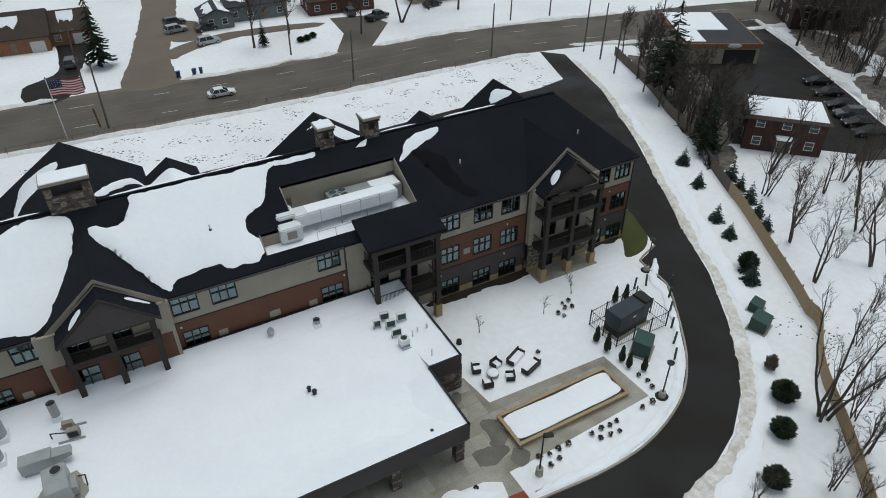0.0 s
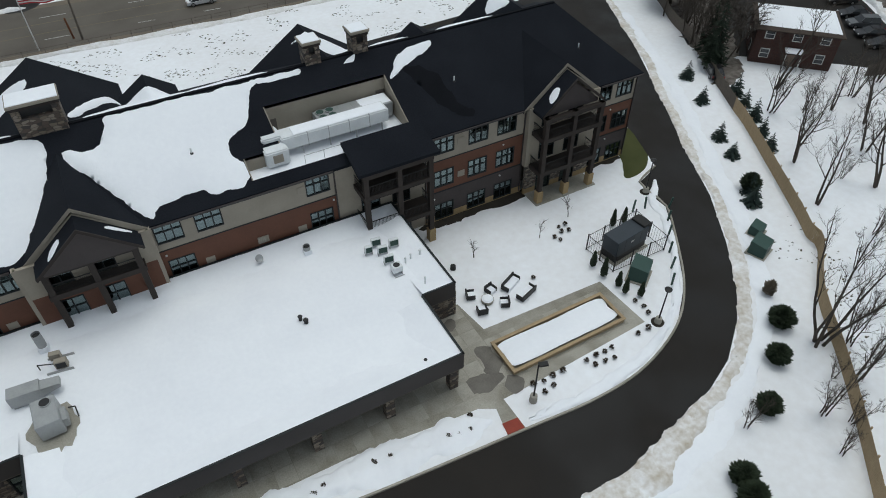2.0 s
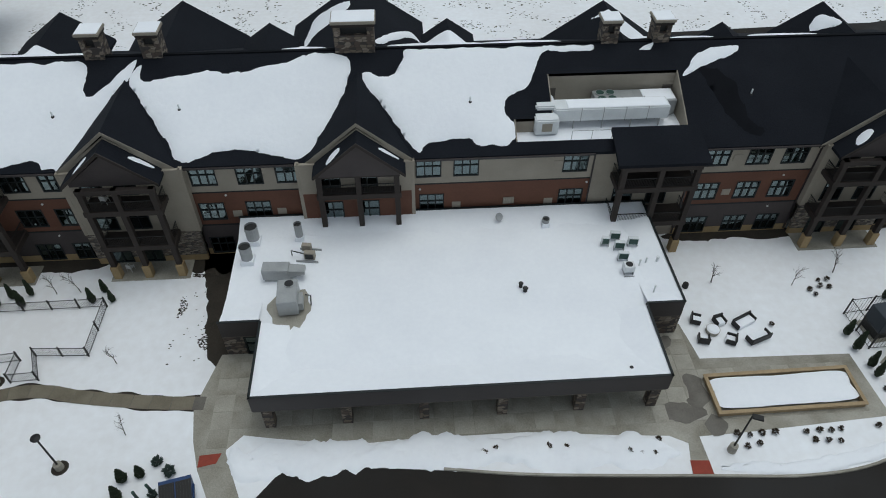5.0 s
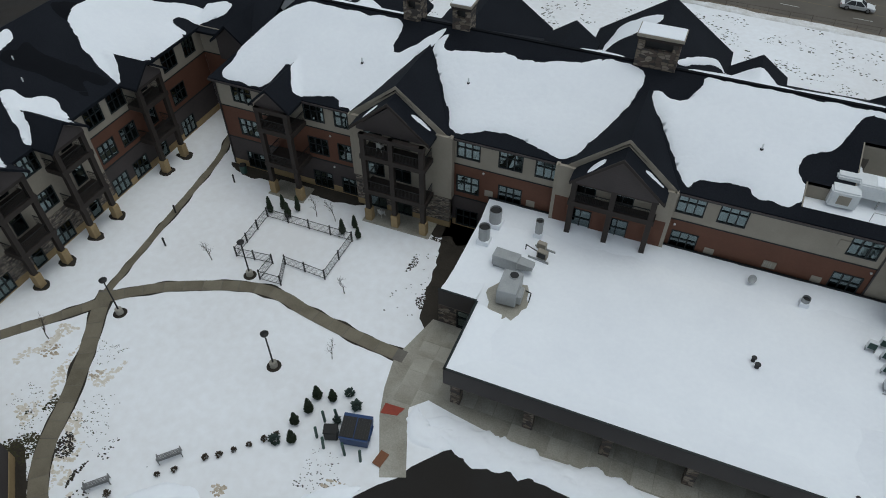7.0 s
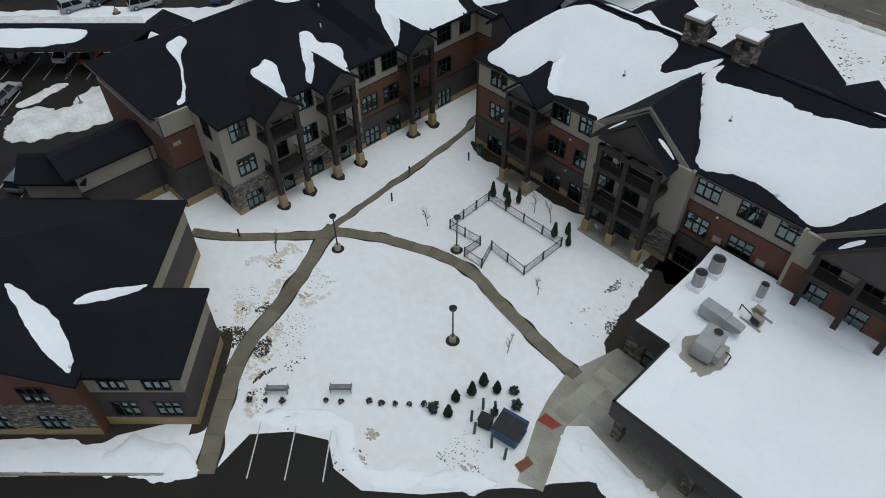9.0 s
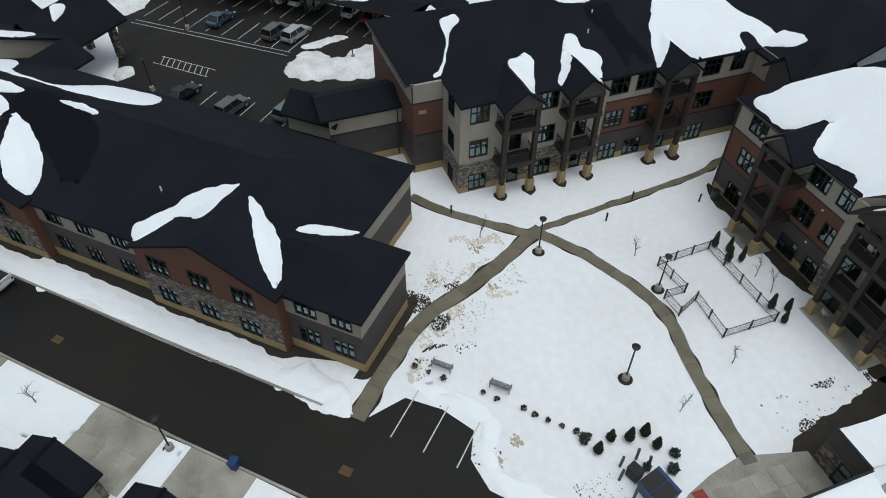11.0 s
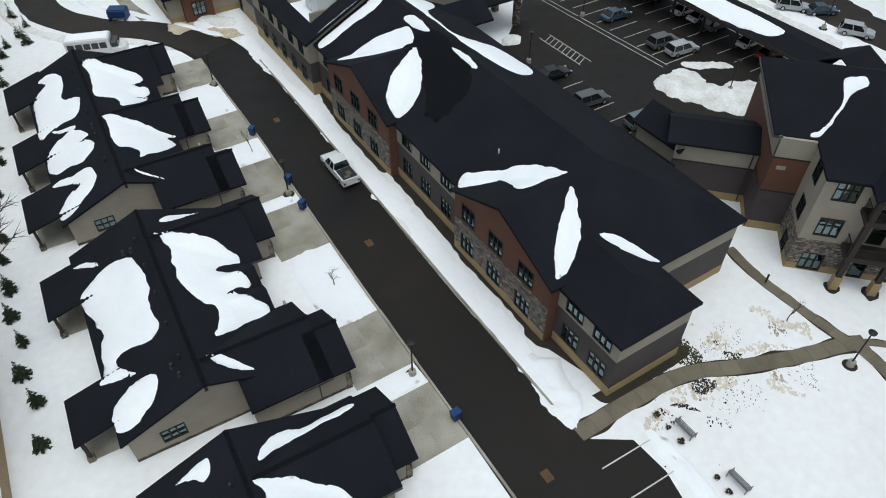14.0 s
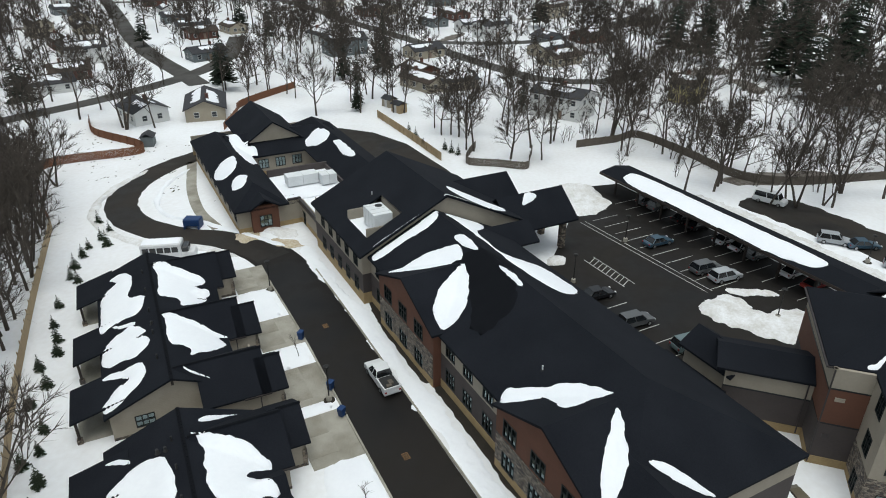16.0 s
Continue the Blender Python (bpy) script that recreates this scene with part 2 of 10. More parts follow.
def thing(name, label, category, m=None, group="", kind=""):
    ob = new(name)
    if m is not None:
        ob.matrix_basis = m
    return tagged(ob, label, category, group, kind)


def solid(name, bm, material, label, category, m=None, group="", kind="", smooth=False):
    """A thing that is one mesh."""
    ob = new(name, mesh_of(bm, material, name, smooth))
    if m is not None:
        ob.matrix_basis = m
    return tagged(ob, label, category, group, kind)


def box(bm, x0, x1, y0, y1, z0, z1, m=None, mi=0):
    vs = [bm.verts.new(Vector(p) if m is None else m @ Vector(p)) for p in
          ((x0, y0, z0), (x1, y0, z0), (x1, y1, z0), (x0, y1, z0), (x0, y0, z1), (x1, y0, z1), (x1, y1, z1), (x0, y1, z1))]
    for f in ((0, 3, 2, 1), (4, 5, 6, 7), (0, 1, 5, 4), (1, 2, 6, 5), (2, 3, 7, 6), (3, 0, 4, 7)):
        bm.faces.new([vs[i] for i in f]).material_index = mi
    return bm


def boxes(*rows):
    bm = bmesh.new()
    for r in rows:
        box(bm, *r)
    return bm


def slab(bm, pts, t, mi=0):
    """A plate under the polygon pts (seen from above, anticlockwise), t thick straight down."""
    top = [bm.verts.new(p) for p in pts]
    low = [bm.verts.new((p[0], p[1], p[2] - t)) for p in pts]
    bm.faces.new(top).material_index = mi
    bm.faces.new(low[::-1]).material_index = mi
    for i in range(len(pts)):
        j = (i + 1) % len(pts)
        bm.faces.new((top[i], low[i], low[j], top[j])).material_index = mi
    return bm


def tube(bm, p, q, r0, r1, n=6, cap=True):
    p, q = Vector(p), Vector(q)
    turn = (q - p).to_track_quat("Z", "Y").to_matrix()
    rings = []
    for c, r in ((p, r0), (q, r1)):
        rings.append([bm.verts.new(c + turn @ Vector((r * math.cos(2 * math.pi * i / n), r * math.sin(2 * math.pi * i / n), 0))) for i in range(n)])
    for i in range(n):
        j = (i + 1) % n
        bm.faces.new((rings[0][i], rings[0][j], rings[1][j], rings[1][i]))
    if cap:
        bm.faces.new(rings[1])
        bm.faces.new(rings[0][::-1])
    return bm


def bevel(bm, w, seg=1):
    bmesh.ops.bevel(bm, geom=list(bm.edges), offset=w, segments=seg, affect="EDGES", clamp_overlap=True)
    return bm


def curve_pts(pts, step, closed):
    """A smooth line through control points."""
    pts = [Vector(p[:2]) for p in pts]
    n, out = len(pts), []
    for i in range(n if closed else n - 1):
        a, b = pts[i], pts[(i + 1) % n]
        p = pts[i - 1] if closed or i else a * 2 - b
        q = pts[(i + 2) % n] if closed or i + 2 < n else b * 2 - a
        k = max(1, int((b - a).length / step))
        for j in range(k):
            t = j / k
            out.append(0.5 * (2 * a + (b - p) * t + (2 * p - 5 * a + 4 * b - q) * t * t + (3 * a - p - 3 * b + q) * t ** 3))
    return out if closed else out + [pts[-1]]


def sheet(name, outline, z, material, label, category, smooth_step=0, rough=0.0, thick=0.03, kind="structure", group=""):
    """A flat paved or bare patch of ground."""
    pts = curve_pts(outline, smooth_step, True) if smooth_step else [Vector(p[:2]) for p in outline]
    if rough:
        pts = [p + Vector(noise.noise_vector((p.x * 0.9, p.y * 0.9, 3.1))[:2]) * rough + Vector(noise.noise_vector((p.x * 3, p.y * 3, 7.7))[:2]) * rough * 0.4 for p in pts]
    bm = bmesh.new()
    top = [bm.verts.new((p.x, p.y, z)) for p in pts]
    low = [bm.verts.new((p.x, p.y, z - thick)) for p in pts]
    f = bm.faces.new(top)
    for i in range(len(pts)):
        bm.faces.new((top[i], low[i], low[(i + 1) % len(pts)], top[(i + 1) % len(pts)]))
    f.normal_update()
    bmesh.ops.recalc_face_normals(bm, faces=list(bm.faces))
    bmesh.ops.triangulate(bm, faces=[f])
    return solid(name, bm, material, label, category, kind=kind, group=group)


def ribbon(name, line, width, z, material, label, category, step=1.5, kind="structure", wob=0.0):
    """A road or path along a line."""
    pts = curve_pts(line, step, False)
    bm = bmesh.new()
    rows = []
    for i, p in enumerate(pts):
        d = (pts[min(i + 1, len(pts) - 1)] - pts[max(i - 1, 0)]).normalized()
        s = Vector((-d.y, d.x))
        w = width / 2 + wob * noise.noise((p.x * 0.5, p.y * 0.5, 1.0))
        w2 = width / 2 + wob * noise.noise((p.x * 0.5, p.y * 0.5, 9.0))
        a, b = p + s * w, p - s * w2
        rows.append([bm.verts.new((a.x, a.y, z - 0.04)), bm.verts.new((a.x, a.y, z)), bm.verts.new((b.x, b.y, z)), bm.verts.new((b.x, b.y, z - 0.04))])
    for r, q in zip(rows, rows[1:]):
        for k in range(3):
            bm.faces.new((r[k], r[k + 1], q[k + 1], q[k]))
    bmesh.ops.recalc_face_normals(bm, faces=list(bm.faces))
    return solid(name, bm, material, label, category, kind=kind)


def bank(name, line, width, height, material, label, step=0.45, seed=0.0, category="snow bank", kind="stuff", base=0.0):
    """A lumpy ridge of ploughed snow along a line, with torn edges."""
    pts = curve_pts(line, step, False)
    bm, rows, n = bmesh.new(), [], 11
    for i, p in enumerate(pts):
        d = (pts[min(i + 1, len(pts) - 1)] - pts[max(i - 1, 0)]).normalized()
        s = Vector((-d.y, d.x))
        e = min(1.0, 0.2 + min(i, len(pts) - 1 - i) * step * 0.5)
        row = []
        for k in range(n):
            u = 2 * k / (n - 1) - 1
            side = 7.0 if u > 0 else 13.0
            w = width / 2 * e * (0.85 + 0.7 * noise.noise((p.x * 0.22, p.y * 0.22, seed + side)) + 0.35 * noise.noise((p.x * 1.1, p.y * 1.1, seed + side)))
            c = p + s * u * max(w, 0.2) + Vector(noise.noise_vector((p.x * 2.1, p.y * 2.1, seed + k))[:2]) * 0.16
            lump = 0.6 + 0.7 * noise.noise((c.x * 0.35, c.y * 0.35, seed)) + 0.55 * noise.noise((c.x * 1.2, c.y * 1.2, seed + 5)) + 0.4 * noise.noise((c.x * 2.9, c.y * 2.9, seed + 9))
            h = height * e * max(0.0, 1 - u * u) ** 0.55 * max(lump, 0.12)
            row.append(bm.verts.new((c.x, c.y, base + (max(h, 0.03) if abs(u) < 0.99 else -0.03))))
        rows.append(row)
    for r, q in zip(rows, rows[1:]):
        for k in range(n - 1):
            bm.faces.new((r[k], q[k], q[k + 1], r[k + 1]))
    bmesh.ops.recalc_face_normals(bm, faces=list(bm.faces))
    return solid(name, bm, material, label, category, kind=kind, smooth=True)


def blanket(name, outline, thick, material, label, height, cell=0.45, ragged=0.25, parent=None, edge=0.9):
    """Snow lying over whatever height(x, y) gives, inside a smooth ragged outline."""
    pts = curve_pts(outline, 0.22, True)
    pts = [p + Vector(noise.noise_vector((p.x * 0.8, p.y * 0.8, 2.0))[:2]) * ragged + Vector(noise.noise_vector((p.x * 4.5, p.y * 4.5, 8.0))[:2]) * ragged * 0.55 for p in pts]
    P = np.array([(p.x, p.y) for p in pts])
    Q = np.roll(P, -1, 0)
    lo, hi = P.min(0) - cell, P.max(0) + cell
    nx, ny = (int(v) + 2 for v in (hi - lo) / cell)
    gx, gy = np.meshgrid(lo[0] + cell * np.arange(nx), lo[1] + cell * np.arange(ny), indexing="ij")
    G = np.stack([gx.ravel(), gy.ravel()], 1)
    inside, near, foot = np.zeros(len(G), bool), np.full(len(G), 1e9), G.copy()
    for a, b in zip(P, Q):
        cross = (a[1] > G[:, 1]) != (b[1] > G[:, 1])
        with np.errstate(divide="ignore", invalid="ignore"):
            inside ^= cross & (G[:, 0] < (b[0] - a[0]) * (G[:, 1] - a[1]) / (b[1] - a[1]) + a[0])
        ab = b - a
        t = np.clip(((G - a) @ ab) / (ab @ ab + 1e-9), 0, 1)
        f = a + t[:, None] * ab
        d = np.hypot(*(G - f).T)
        m = d < near
        near[m], foot[m] = d[m], f[m]
    use = inside | (near < cell * 0.75)
    W = np.where((inside & (near > cell * 0.3))[:, None], G, foot)
    depth = np.where(inside, near, 0.0)
    bm, made = bmesh.new(), {}
    for i in np.nonzero(use)[0]:
        x, y = W[i]
        full = min(1.0, depth[i] / edge) ** 0.5 if inside[i] and near[i] > cell * 0.3 else 0.0
        lump = 0.8 + 0.45 * noise.noise((x * 0.35, y * 0.35, 4.0))
        ground_z = height(x, y)
        if ground_z is None:
            continue
        made[i] = bm.verts.new((x, y, ground_z + (thick * full * lump if full else -0.02)))
    for i in range(nx - 1):
        for j in range(ny - 1):
            k = (i * ny + j, (i + 1) * ny + j, (i + 1) * ny + j + 1, i * ny + j + 1)
            if sum(bool(inside[v]) for v in k) == 0:
                continue
            vs = [made[v] for v in k if v in made]
            if len(vs) >= 3 and max(v.co.z for v in vs) - min(v.co.z for v in vs) < 0.8:
                try:
                    bm.faces.new(vs)
                except ValueError:
                    pass
    bmesh.ops.remove_doubles(bm, verts=list(bm.verts), dist=0.01)
    ob = solid(name, bm, material, label, "snow", kind="stuff", smooth=True)
    return ob


# ---- walls, windows, roofs ----
def wall_frame(p0, p1):
    d = (Vector(p1) - Vector(p0)).normalized()
    m = Matrix.Identity(4)
    m[0][0], m[1][0], m[0][1], m[1][1], m[0][3], m[1][3] = d.x, d.y, -d.y, d.x, p0[0], p0[1]
    return m, (Vector(p1) - Vector(p0)).length


WINDOWS = {}


def window_meshes(w, h, cols, rows):
    key = (round(w, 2), round(h, 2), cols, rows)
    if key not in WINDOWS:
        bm, b = bmesh.new(), 0.10
        inner, tall = w - 2 * b, h - 2 * b
        xs, zs_ = [-w / 2, -w / 2 + b], [-h / 2, -h / 2 + b]
        for c in range(1, cols):
            x = -w / 2 + b + inner * c / cols
            xs += [x - 0.05, x + 0.05]
        for r in range(1, rows):
            z = -h / 2 + b + tall * r / rows + (0.08 * h if rows == 2 and h > 1.5 else 0)
            zs_ += [z - 0.025, z + 0.025]
        xs, zs_ = xs + [w / 2 - b, w / 2], zs_ + [h / 2 - b, h / 2]
        for i in range(len(xs) - 1):
            for k in range(len(zs_) - 1):
                if i % 2 == 0 or k % 2 == 0:
                    box(bm, xs[i], xs[i + 1], -0.05, 0.14, zs_[k], zs_[k + 1])
        bmesh.ops.remove_doubles(bm, verts=list(bm.verts), dist=0.001)
        gm = bmesh.new()
        box(gm, -inner / cols / 2, inner / cols / 2, 0.05, 0.06, -h / 2 + b, h / 2 - b)
        WINDOWS[key] = mesh_of(bm, BLACK, "window"), mesh_of(gm, GLASS, "pane")
    return WINDOWS[key]


def add_window(parent, m, s, z, w=2.25, h=2.05, cols=3, rows=2):
    fm, gm = window_meshes(w, h, cols, rows)
    win = shared("window", fm, parent, m @ Matrix.Translation((s, 0, z)))
    for c in range(cols):
        inner = w - 0.20
        pane = shared("pane", gm, win, Matrix.Translation((-inner / 2 + inner * (c + 0.5) / cols, 0, 0)))
        pane.visible_shadow = False
    return win


def wall(parent, p0, p1, bands, wins=(), t=0.3, room=True):
    """A wall of level bands (z0, z1, material, proud), with a hole for each window (s, z, w, h)."""
    m, length = wall_frame(p0, p1)
    holes = [(s - w / 2, s + w / 2, z - h / 2, z + h / 2) for s, z, w, h, *_ in wins]
    for z0, z1, material, *proud in bands:
        pr = proud[0] if proud else 0.0
        xs = sorted({0.004, length - 0.004, *(v for h in holes if h[3] > z0 and h[2] < z1 for v in h[:2] if 0 < v < length)})
        groups, last = [], []
        for a, b in zip(xs, xs[1:]):
            c, z, cells = (a + b) / 2, z0, []
            for h in sorted((h for h in holes if h[0] < c < h[1] and h[3] > z0 and h[2] < z1), key=lambda h: h[2]):
                if h[2] > z + 0.01:
                    cells.append((a, b, z, h[2]))
                z = max(z, h[3])
            if z < z1 - 0.01:
                cells.append((a, b, z, z1))
            here = []
            for cell in cells:
                touch = [g for n_, g in enumerate(last) if all(g is not o for o in last[:n_]) and any(abs(o[1] - a) < 1e-6 and o[2] < cell[3] and o[3] > cell[2] for o in g)]
                home = touch[0] if touch else []
                for g in touch[1:]:
                    home += g
                    g.clear()
                home.append(cell)
                if not touch:
                    groups.append(home)
                here.append(home)
            last = here
        for g in groups:
            if g:
                cuts = sorted({z for c in g for z in c[2:]})
                bm = boxes(*[(a, b, -pr, t, p, q) for a, b, za, zb_ in g for p, q in zip(cuts, cuts[1:]) if p >= za - 1e-6 and q <= zb_ + 1e-6])
                bmesh.ops.remove_doubles(bm, verts=list(bm.verts), dist=0.002)
                part("wall", bm, material, parent, m=m)
    for s, z, w, h, *more in wins:
        add_window(parent, m, s, z, w, h, *more)
    if room and wins:
        z0, z1 = min(b[0] for b in bands), max(b[1] for b in bands)
        part("room_partition", boxes((0.3, length - 0.3, 2.2, 2.35, z0, z1)), ROOM, parent, m=m)
    return m


ROOFS = []


def roof_planes(parent, planes, t=0.28, material=None, name="roof"):
    """Roof planes as plates; each polygon anticlockwise from above, in the parent's space."""
    bm = bmesh.new()
    for pts in planes:
        slab(bm, pts, t)
        w = [parent.matrix_basis @ Vector(p) for p in pts]
        nrm = (w[1] - w[0]).cross(w[2] - w[0])
        if nrm.length > 1e-6 and abs(nrm.z) > 1e-6:
            ROOFS.append((np.array([(p.x, p.y) for p in w]), w[0], nrm))
    bmesh.ops.remove_doubles(bm, verts=list(bm.verts), dist=0.002)
    bmesh.ops.recalc_face_normals(bm, faces=list(bm.faces))
    return part(name, bm, material or SHINGLE, parent)


def roof_z(x, y, among=None):
    """The height of the highest roof over a place."""
    best = 0.0
    for poly, o, nrm in among or ROOFS:
        inside = False
        for a, b in zip(poly, np.roll(poly, -1, 0)):
            if (a[1] > y) != (b[1] > y) and x < (b[0] - a[0]) * (y - a[1]) / (b[1] - a[1]) + a[0]:
                inside = not inside
        if inside:
            best = max(best, o.z - (nrm.x * (x - o.x) + nrm.y * (y - o.y)) / nrm.z)
    return best


def hip(x0, x1, y0, y1, ze, zr, h0, h1):
    """Planes of a hip roof whose ridge runs along x; h0, h1: run of the hip at each end (0: a gable)."""
    ym = (y0 + y1) / 2
    a, b = (x0 + h0, ym, zr), (x1 - h1, ym, zr)
    out = [[(x0, y0, ze), (x1, y0, ze), b, a], [(x1, y1, ze), (x0, y1, ze), a, b]]
    if h0:
        out.append([(x0, y1, ze), (x0, y0, ze), a])
    if h1:
        out.append([(x1, y0, ze), (x1, y1, ze), b])
    return out


def gable_y(xc, half, y0, y1, ze, zr):
    """Planes of a gable roof whose ridge runs along y."""
    return [[(xc - half, y0, ze), (xc, y0, zr), (xc, y1, zr), (xc - half, y1, ze)], [(xc, y0, zr), (xc + half, y0, ze), (xc + half, y1, ze), (xc, y1, zr)]]


def gable_wall(parent, xc, half, y, z0, ze, zr, material, t=0.2, name="gable_wall"):
    bm = bmesh.new()
    pts = [(xc - half, z0), (xc + half, z0), (xc + half, ze), (xc, zr), (xc - half, ze)]
    f = [bm.verts.new((x, y, z)) for x, z in pts]
    g = [bm.verts.new((x, y + t, z)) for x, z in pts]
    bm.faces.new(f), bm.faces.new(g[::-1])
    for i in range(5):
        bm.faces.new((f[i], g[i], g[(i + 1) % 5], f[(i + 1) % 5]))
    bmesh.ops.recalc_face_normals(bm, faces=list(bm.faces))
    return part(name, bm, material, parent)


def gable_band(xc, half, y, ze, zr, h, t=0.1):
    """The two boards under the rakes of a gable, h high."""
    bm = bmesh.new()
    for sx in (-1, 1):
        pts = [(xc + sx * half, ze), (xc, zr), (xc, zr + h), (xc + sx * half, ze + h)]
        f, g = ([bm.verts.new((x, yy, z)) for x, z in pts] for yy in (y, y + t))
        bm.faces.new(f), bm.faces.new(g[::-1])
        for i in range(4):
            bm.faces.new((f[i], g[i], g[(i + 1) % 4], f[(i + 1) % 4]))
    bmesh.ops.recalc_face_normals(bm, faces=list(bm.faces))
    return bm


def railing(parent, p0, p1, z, h=1.05):
    """A balcony rail with thin uprights."""
    m, length = wall_frame(p0, p1)
    bm = boxes((0, length, -0.03, 0.03, z + h - 0.07, z + h), (0, length, -0.02, 0.02, z + 0.1, z + 0.15))
    k = int(length / 0.14)
    for i in range(k + 1):
        x = length * i / k
        box(bm, x - 0.012, x + 0.012, -0.012, 0.012, z + 0.12, z + h - 0.03)
    return part("railing", bm, IRON, parent, m=m)


def balconies(parent, xs, yf, yw, floors, ztop, foot, pier, doors=True):
    """Open balconies between posts: xs the posts, yf their line, yw the wall behind."""
    for x in xs:
        if pier:
            part("pier", bevel(boxes((x - 0.36, x + 0.36, yf - 0.36, yf + 0.36, foot - 0.1, foot + 1.5)), 0.04), TANSTONE, parent, "tan cast stone pier")
        part("post", boxes((x - 0.23, x + 0.23, yf - 0.23, yf + 0.23, foot + (1.5 if pier else -0.3), ztop)), TIMBER, parent)
    part("beam", boxes((xs[0] - 0.3, xs[-1] + 0.3, yf - 0.22, yf + 0.22, ztop - 0.45, ztop)), TIMBER, parent)
    for z in floors:
        deck = part("balcony", boxes((xs[0] - 0.35, xs[-1] + 0.35, yf - 0.25, yw, z - 0.5, z)), TIMBER, parent, "dark brown balcony deck")
        railing(deck, (xs[0], yf - 0.1), (xs[-1], yf - 0.1), z)
        railing(deck, (xs[0] - 0.2, yw), (xs[0] - 0.2, yf), z)
        railing(deck, (xs[-1] + 0.2, yf), (xs[-1] + 0.2, yw), z)


# ---- ground ----
def ground():
    bm = bmesh.new()
    xs = sorted({*np.linspace(-1500, 1500, 13), *np.linspace(-260, 180, 45)})
    ys = sorted({*np.linspace(-1500, 1500, 13), *np.linspace(-300, 200, 51)})
    v = [[bm.verts.new((x, y, 0.0)) for y in ys] for x in xs]
    for i in range(len(xs) - 1):
        for j in range(len(ys) - 1):
            bm.faces.new((v[i][j], v[i + 1][j], v[i + 1][j + 1], v[i][j + 1]))
    return solid("ground", bm, FIELD, "wide snow-covered ground, slightly trampled and uneven", "snow ground", kind="structure")


ground()
B2 = pose(-41.9, -0.45, 0, 0, 0, 46)


def uv(u, v, z=0.0):
    """A place from metres along the two-storey wing (away) and inwards from its front."""
    return B2 @ Vector((-u, v, z))


ribbon("road", [(-330, 112), (-120, 109.5), (-22, 108.4), (19, 106), (62, 106), (90, 101), (128, 93), (200, 70), (330, 20)], 16.5, 0.02, ROADTAR, "grey salted four-lane road with tyre marks", "road", 6)
for off, dash in ((-4.1, True), (4.1, True), (0.0, False)):
    line = curve_pts([(-330, 112 + off), (-120, 109.5 + off), (-22, 108.4 + off), (19, 106 + off), (62, 106 + off), (90, 101 + off), (128, 93 + off), (200, 70 + off)], 3.0, False)
    bm = bmesh.new()
    for i in range(0, len(line) - 1, 4 if dash else 1):
        a, b = line[i], line[i + 1]
        d = (b - a).normalized() * 0.06
        for sh in ((0,) if dash else (-1.8, 1.8)):
            n = Vector((-d.y, d.x))
            o = n.normalized() * sh
            bm.faces.new([bm.verts.new((*(q + o), 0.026)) for q in (a - n, b - n, b + n, a + n)])
    solid("lane_marking", bm, WHITEPAINT if dash else YELLOWPAINT, "worn painted lane lines on the grey road", "road marking", kind="structure")
# ring drive, front drive and the lane along the two-storey wing
sheet("driveway", [(70.6, 96.6), (67.2, 86), (66.4, 83.2), (60, 81.8), (49.5, 81.6), (25, 80.4), (-3, 79.4), (-60, 79), (-60, 67), (-10, 65.5), (30, 64.5), (47, 62), (49.5, 55), (47.5, 43), (45.3, 36.6), (41.8, 35.2),
                   (41.4, 33.5), (41.4, 30.6), (38.6, 26), (35, 21.0), (31.0, 17.6), (25.6, 15.4), (20.1, 14.8), (12, 15.3), (0.35, 16.1), (-6.3, 17), (-12.8, 17.7), (-18.0, 17.8), (-20.2, 15.2), (-20.8, 14.0),
                   (-21.9, 13.0), (-26, 8.0), (-29.2, 5.1), (-31.9, 4.7), (-34, 5.8), (-36.5, 4.2), (-38.5, 1.8), (-37.8, -1.4), (-39.3, -3.9), (-47.2, -11.2), (-47, -19), (-44, -19),
                   (-38.7, -13.1), (-30.9, -5.4), (-22, -1.0), (-8, 3.5), (11, 8.7), (18.2, 8.6), (24.4, 10.2), (28.5, 11.1), (32.1, 12.6), (36.1, 15.4), (39.2, 18.4), (42.9, 23.4), (47, 29.8), (50.2, 36.6), (55.8, 47.2), (62.3, 60), (69.2, 75.9), (74, 93)],
      0.02, ASPHALT, "wet black asphalt driveway ringing the building", "driveway")
ribbon("lane", [uv(5, -7.65), uv(20, -7.55), uv(40, -7.2), uv(56, -6.95), uv(66, -7.3), uv(73, -8.8), uv(77, -11.2)], 6.6, 0.024, ASPHALT, "wet black asphalt lane between the cottages and the wing", "lane", 1.5)
ribbon("lane", [uv(70, -7.9), uv(74.5, -9.6), uv(79.5, -13.2), uv(84.8, -19.6), uv(92, -24.6), uv(100, -26), uv(108.2, -23.9), uv(115.7, -18.2), uv(121, -10.5), uv(125.4, -0.3), uv(126.4, 8)], 5.3, 0.030, LANE, "brown salted lane looping round the far wing", "lane", 1.5, wob=0.3)
sheet("far_drive", [uv(123.6, -1), uv(128.4, 0), uv(128.4, 12.5), uv(126, 22.3), uv(119.4, 27.8), uv(108.7, 31.1), uv(91.1, 31.4), uv(79.3, 30.6), uv(72, 30), uv(72, 23.2), uv(88, 22), uv(104, 18.6), uv(122.6, 18.2)], 0.034, LANE, "damp asphalt drive behind the one-storey wing", "driveway")
